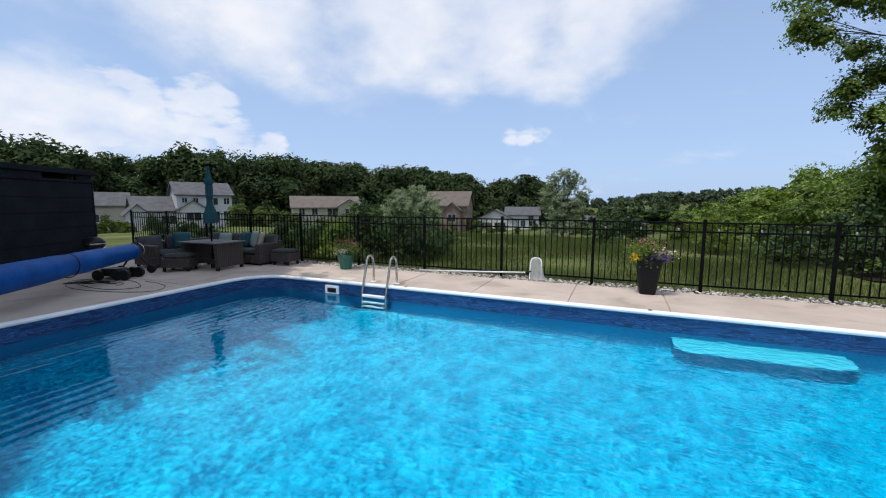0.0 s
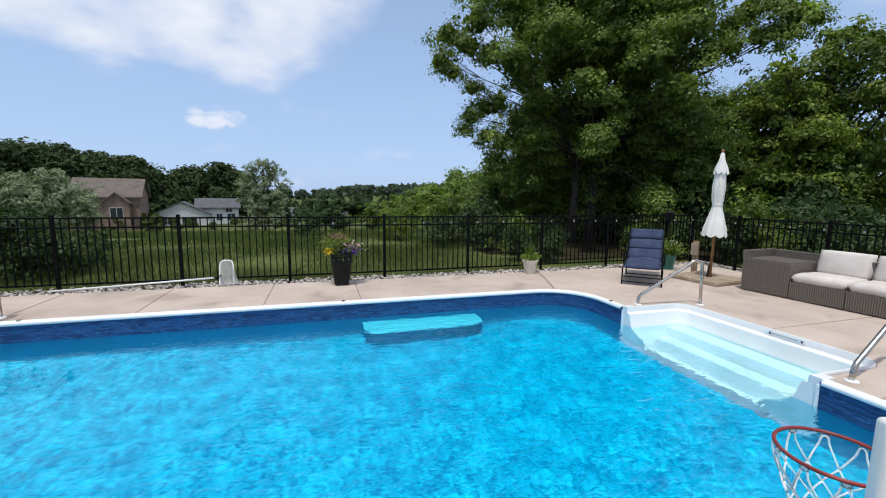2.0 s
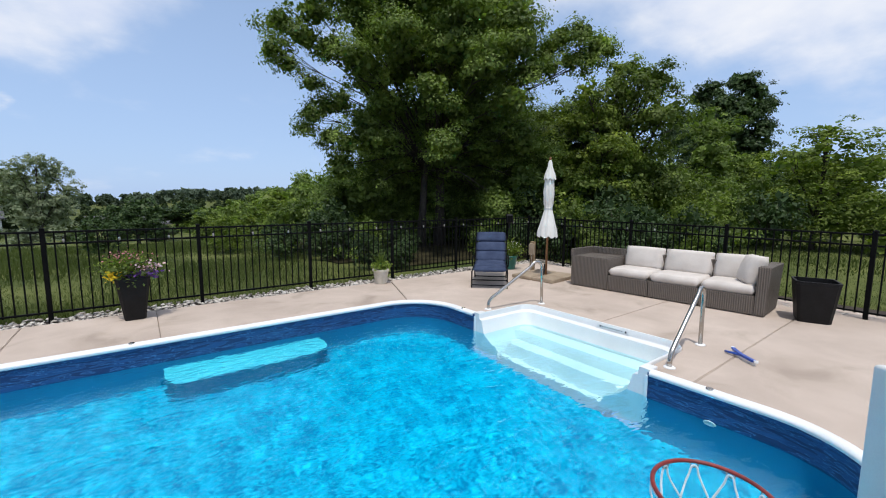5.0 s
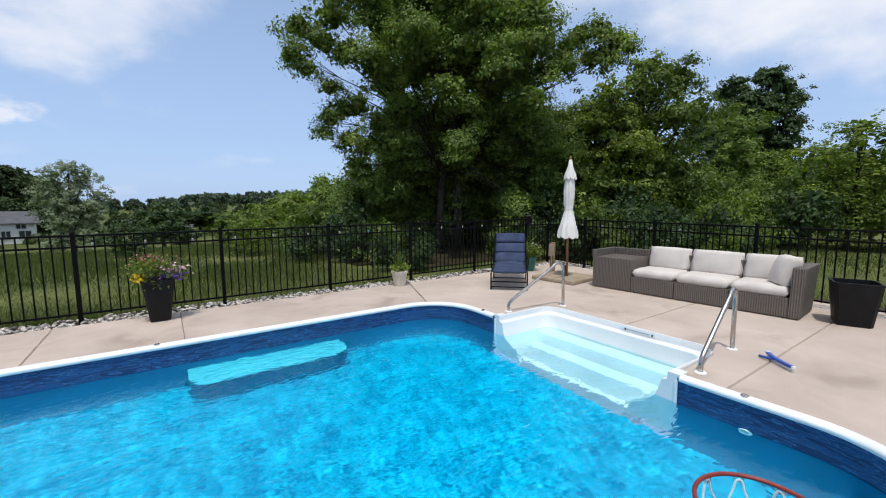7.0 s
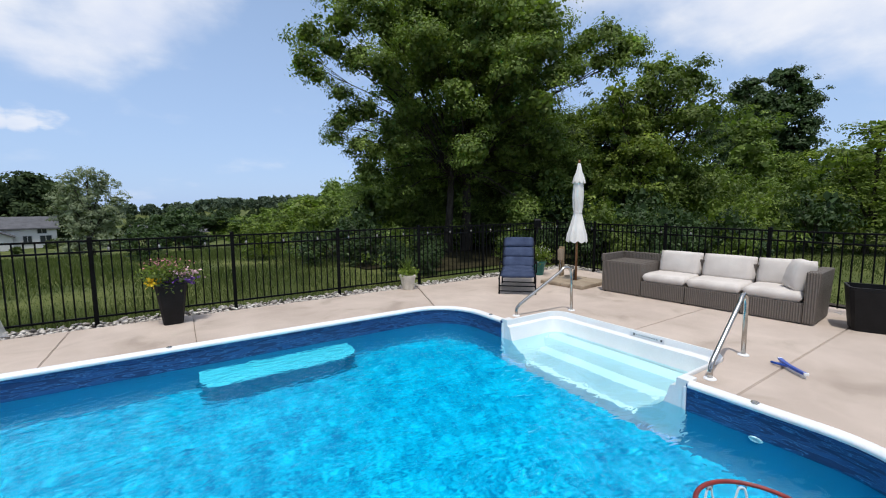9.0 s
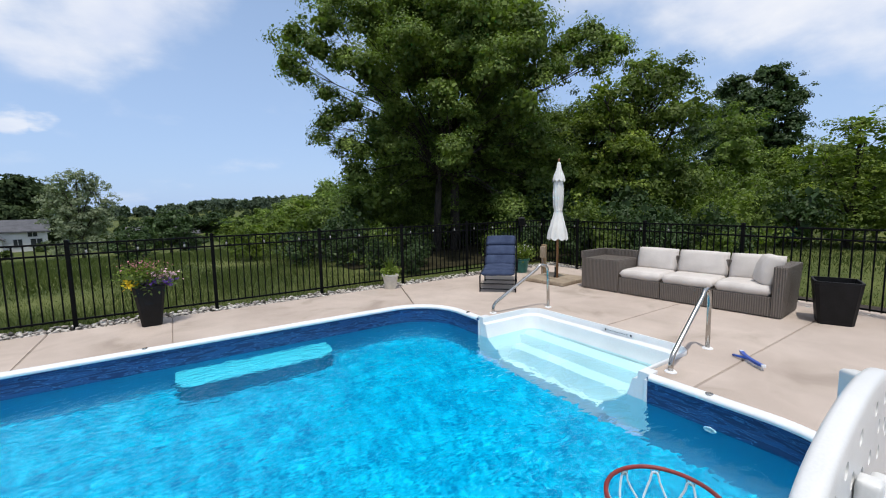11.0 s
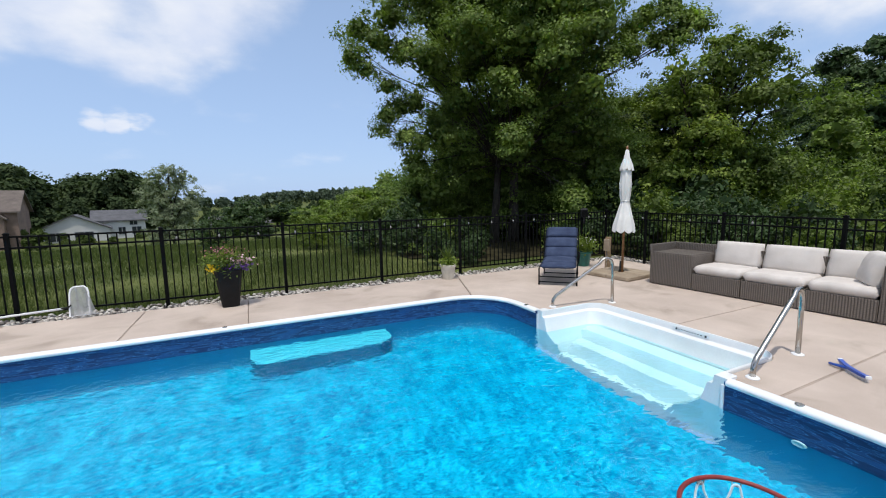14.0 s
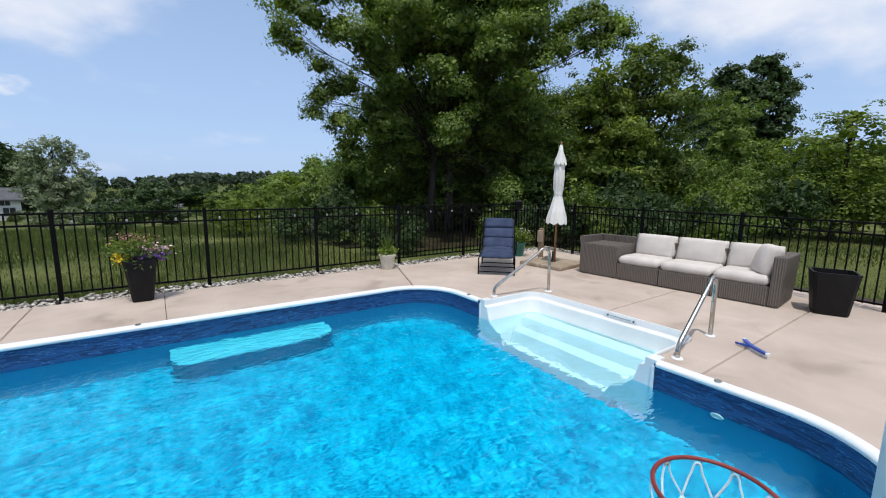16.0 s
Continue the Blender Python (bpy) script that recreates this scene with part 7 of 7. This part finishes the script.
def patio():
    y1, d = 7.66, 0.78
    xs = (-11.20, -10.38, -9.52, -8.54)
    for i, (a, b) in enumerate(zip(xs, xs[1:])):
        patio_section("dark brown wicker patio sofa section by the fence", pose(a + 0.004, y1 - d, 0), b - a - 0.008, d, 1 if i == 2 else 0, True, -1 if i == 0 else 0)
        loose("seat_cushion", "grey seat cushion on the dark wicker sofa", cushion(b - a - (0.16 if i != 1 else 0.02), 0.64, 0.15), GREY_FABRIC, pose((a + b) / 2 + (0.06 if i == 0 else -0.06 if i == 2 else 0), y1 - d + 0.33, 0.25), group="patio cushions")
        for x in ((a + b) / 2,):
            loose("back_cushion", "grey back cushion leaning on the dark wicker sofa", cushion(b - a - 0.06, 0.42, 0.18, 0.5), GREY_FABRIC, pose(x, y1 - 0.19, 0.33, 76, 0, 0) @ pose(0, 0.2, -0.09), group="patio cushions")
    for i in range(2):
        ya = y1 - d - 0.66 * (i + 1)
        ob = thing("sofa_section", "dark brown wicker patio sofa section by the fence", "sofa", pose(-11.20, ya + 0.004, 0), "sections of the patio sofa")
        w, l = 0.78, 0.652
        part("seat_base", boxed((0, 0, 0.05), (w, l, 0.255), 0.012), WICKER_DARK, ob)
        part("backrest", boxed((0, 0, 0.256), (0.12, l, 0.575), 0.02), WICKER_DARK, ob)
        if i == 1:
            part("armrest", boxed((0.122, 0, 0.256), (w, 0.13, 0.53), 0.02), WICKER_DARK, ob)
        for x in (0.06, w - 0.06):
            for y in (0.06, l - 0.06):
                part("foot", boxed((x - 0.025, y - 0.025, 0), (x + 0.025, y + 0.025, 0.0495)), DARK_PLASTIC, ob)
        loose("seat_cushion", "grey seat cushion on the dark wicker sofa", cushion(0.64, l - (0.15 if i else 0.02), 0.15), GREY_FABRIC, pose(-10.75, ya + l / 2 + (0.065 if i else 0), 0.25), group="patio cushions")
        loose("back_cushion", "grey back cushion leaning on the dark wicker sofa", cushion(l - 0.05, 0.42, 0.18, 0.5), GREY_FABRIC, pose(-11.03, ya + l / 2, 0.33, 76, 0, 90) @ pose(0, 0.2, -0.09), group="patio cushions")
    for x, y, mat, lab, rz, sz in ((-10.7, 6.45, TEAL, "teal throw pillow on the patio sofa", 70, 0.42), (-10.2, 7.25, MINT, "pale patterned throw pillow standing on its corner", 20, 0.36), (-9.55, 7.28, TEAL, "teal throw pillow on the patio sofa", -12, 0.42),
                              (-9.25, 7.30, MINT, "pale mint throw pillow on the patio sofa", -25, 0.44), (-9.0, 7.28, TAN, "tan patterned throw pillow on the patio sofa", -40, 0.42)):
        loose("throw_pillow", lab, cushion(sz, sz, 0.15, 0.6), mat, pose(x, y, 0.385, 72, 0, rz) @ pose(0, sz / 2, -0.07), "pillow")
    t = thing("patio_table", "dark wicker patio table with a woven top", "table", pose(-9.34, 6.24, 0, 0, 0, 3))
    part("tabletop", boxed((-0.64, -0.42, 0.60), (0.64, 0.42, 0.635), 0.012), WICKER_DARK, t)
    for x in (-0.53, 0.53):
        part("end_panel", boxed((x - 0.05, -0.36, 0.07), (x + 0.05, 0.36, 0.599), 0.012), WICKER_DARK, t)
        for y in (-0.33, 0.33):
            part("foot", boxed((x - 0.03, y - 0.03, 0), (x + 0.03, y + 0.03, 0.0695)), DARK_PLASTIC, t)
    part("stretcher", boxed((-0.478, -0.05, 0.10), (0.478, 0.05, 0.20), 0.01), WICKER_DARK, t)
    for x, y, rz, w, dd in ((-9.66, 5.66, 30, 0.60, 0.46), (-8.18, 7.38, 4, 0.52, 0.46)):
        o = thing("ottoman", "dark wicker ottoman with a grey padded top", "ottoman", pose(x, y, 0, 0, 0, rz), "patio ottomans")
        part("body", boxed((-w / 2, -dd / 2, 0.09), (w / 2, dd / 2, 0.30), 0.012), WICKER_DARK, o)
        bm = cushion(w, dd, 0.11, 0.3)
        bm.transform(Matrix.Translation((0, 0, 0.29)))
        part("pad", bm, GREY_FABRIC, o, smooth=True)
        for a in (-1, 1):
            for b in (-1, 1):
                part("leg", boxed((a * (w / 2 - 0.05) - 0.025, b * (dd / 2 - 0.05) - 0.025, 0), (a * (w / 2 - 0.05) + 0.025, b * (dd / 2 - 0.05) + 0.025, 0.0895)), DARK_PLASTIC, o)
    closed_umbrella("furled teal patio umbrella rising through the table", pose(-9.34, 6.24, 0.0), 2.42, 1.10, TEAL, FENCE_BLACK, 0.15, 0.02)
    b = thing("parasol_stand", "round dark base of the teal umbrella", "parasol stand", pose(-9.34, 6.24, 0))
    part("plate", lathe(bmesh.new(), [(0.05, 0.0), (0.05, 0.09), (0.022, 0.095)], 20), DARK_PLASTIC, b)


patio()


def cover_reel():
    """A rolled blue solar cover on a wheeled reel."""
    ob = thing("cover_reel", "blue solar pool cover rolled on a wheeled reel", "pool cover reel")
    a, b = Vector((-10.08, 4.92, 0.51)), Vector((-6.75, 0.10, 0.49))
    bm = bmesh.new()
    n, seg = 30, 48
    d = (b - a).normalized()
    side = d.cross(Vector((0, 0, 1))).normalized()
    up = side.cross(d)
    rings = []
    for k in range(seg + 1):
        t = k / seg
        p = a.lerp(b, t)
        tie = min(abs(t - c) for c in (0.34, 0.70)) * 30
        pinch = 1 - 0.10 * math.exp(-tie * tie)
        ring = []
        for j in range(n):
            an = 2 * math.pi * j / n
            r = (0.155 + 0.035 * min(1, 2.5 * t)) * pinch * (1 + 0.05 * noise.noise(Vector((2 * math.cos(an), 2 * math.sin(an), 9 * t))))
            sag = 0.03 * max(0, -math.sin(an))
            ring.append(bm.verts.new(p + side * r * math.cos(an) + up * (r * math.sin(an) - sag)))
        rings.append(ring)
    for A, B in zip(rings, rings[1:]):
        for j in range(n):
            bm.faces.new((A[j], A[(j + 1) % n], B[(j + 1) % n], B[j]))
    bm.faces.new(rings[0][::-1])
    bm.faces.new(rings[-1])
    part("cover_roll", bm, COVER_BLUE, ob, "rolled blue bubble cover", True)
    for t in (0.34, 0.70):
        p = a.lerp(b, t)
        part("strap", sweep(bmesh.new(), [p + side * 0.193 * math.cos(an) + up * (0.193 * math.sin(an) - 0.03 * max(0, -math.sin(an))) for an in (2 * math.pi * i / 24 for i in range(24))], 0.008, 6, True), DARK_PLASTIC, ob)
    for e, s in ((a, 1), (b, -1)):
        p = e + d * (-0.10 * s)
        part("axle", sweep(bmesh.new(), [p - d * 0.04 * s, p + d * 0.14 * s], 0.022, 10), STEEL, ob)
        for q in (-1, 1):
            f = Vector((p.x, p.y, 0)) + side * 0.30 * q
            leg = part("leg", sweep(bmesh.new(), [p, f + Vector((0, 0, 0.09))], 0.018, 8), DARK_PLASTIC, ob)
            bm = lathe(bmesh.new(), [(0.0, -0.035), (0.05, -0.035), (0.055, -0.028), (0.085, -0.032), (0.09, -0.02), (0.09, 0.02), (0.085, 0.032), (0.055, 0.028), (0.05, 0.035), (0.0, 0.035)], 20)
            bm.transform(Matrix.Translation(f + Vector((0, 0, 0.09))) @ d.to_track_quat("Z", "Y").to_matrix().to_4x4())
            part("wheel", bm, DARK_PLASTIC, ob, smooth=False)
        part("handwheel", sweep(bmesh.new(), [p - d * 0.05 * s + side * 0.16 * math.cos(an) + up * 0.16 * math.sin(an) for an in (2 * math.pi * i / 20 for i in range(20))], 0.011, 6, True), STEEL, ob)


cover_reel()


def pool_cleaner():
    ob = thing("pool_cleaner", "small dark robotic pool cleaner parked on the concrete", "pool cleaner", pose(-9.80, 4.45, 0, 0, 0, 25))
    part("body", boxed((-0.30, -0.16, 0.07), (0.22, 0.16, 0.22), 0.05, 0.8, 3), DARK_PLASTIC, ob)
    for x in (-0.22, 0.16, 0.30):
        for s in (-1, 1):
            bm = lathe(bmesh.new(), [(0.055, -0.03), (0.095, -0.035), (0.105, -0.025), (0.105, 0.025), (0.095, 0.035), (0.055, 0.03)], 22)
            bm.transform(pose(x, s * 0.2, 0.105, 90, 0, 0))
            w = part("wheel", bm, DARK_PLASTIC, ob)
            bm = lathe(bmesh.new(), [(0.0, -0.02), (0.054, -0.02), (0.054, 0.02), (0.0, 0.02)], 18)
            bm.transform(pose(x, s * 0.2, 0.105, 90, 0, 0))
            part("hub", bm, TAN, w)
    part("cable", sweep(bmesh.new(), [(0.3 * math.sin(1.3 * i) - 0.5 + 0.05 * i, -0.45 - 0.16 * math.cos(1.7 * i), 0.012) for i in range(16)], 0.009, 6), DARK_PLASTIC, ob)
    h = thing("hose", "thin grey cable lying in loose loops on the concrete", "cable", pose(-9.25, 4.0, 0))
    part("hose", sweep(bmesh.new(), [((0.55 + 0.02 * i) * math.cos(0.36 * i) - 0.3 + 0.012 * i, (0.20 + 0.008 * i + 0.05 * math.sin(0.9 * i)) * math.sin(0.36 * i), 0.006) for i in range(40)], 0.0055, 6), GREY_FABRIC, h)


pool_cleaner()


def grill():
    ob = thing("kettle_barbecue", "dark kettle barbecue with a pale band beside the shed", "barbecue", pose(-11.15, 4.75, 0) @ Matrix.Scale(0.76, 4))
    bowl = part("bowl", lathe(bmesh.new(), [(0.06, 0.62), (0.18, 0.66), (0.25, 0.74), (0.27, 0.82)], 28), DARK_PLASTIC, ob, smooth=True)
    lid = part("lid", lathe(bmesh.new(), [(0.275, 0.822), (0.26, 0.90), (0.19, 0.99), (0.08, 1.03), (0.0, 1.035)], 28), DARK_PLASTIC, ob, smooth=True)
    part("band", lathe(bmesh.new(), [(0.278, 0.815), (0.282, 0.83), (0.276, 0.845)], 28), STEEL, lid)
    for i in range(3):
        a = 2.1 * i
        part("leg", sweep(bmesh.new(), [(0.14 * math.cos(a), 0.14 * math.sin(a), 0.66), (0.30 * math.cos(a), 0.30 * math.sin(a), 0.0)], 0.014, 8), STEEL, ob)


grill()


def shed():
    """A flat-roofed charcoal cabin whose long side runs towards the house."""
    ob = thing("pool_shed", "dark charcoal flat-roofed pool shed with slotted fascia", "shed", pose(-11.75, 5.10, 0, 0, 0, 29))
    L, D, H = 4.6, 2.6, 2.26
    part("wall", boxed((-D, -L, 0.0), (0, 0, 1.98), 0.01), CHARCOAL, ob)
    part("lintel", boxed((-D - 0.02, -L - 0.02, 1.981), (0.03, 0.03, 2.03), 0.004), CHARCOAL, ob)
    for a, b in ((-0.42, -0.0), (-2.3, -1.30), (-4.6, -3.3)):
        part("fascia_board", boxed((-0.06, a - 0.02, 2.0305), (0.012, b + 0.0, 2.149), 0.004), CHARCOAL, ob)
    part("back_fascia", boxed((-D, -L, 2.0305), (-0.5, 0, 2.149)), CHARCOAL, ob)
    part("roof", boxed((-D - 0.06, -L - 0.06, 2.1495), (0.06, 0.06, H), 0.012), CHARCOAL, ob)
    for i in range(6):
        part("cladding_board", boxed((0.001, -L + 0.02, 0.05 + 0.32 * i), (0.011, -0.02, 0.36 + 0.32 * i), 0.003), CHARCOAL, ob)
    part("corner_trim", boxed((-0.01, -0.018, 0.02), (0.018, 0.018, 1.979), 0.004), CHARCOAL, ob)


shed()
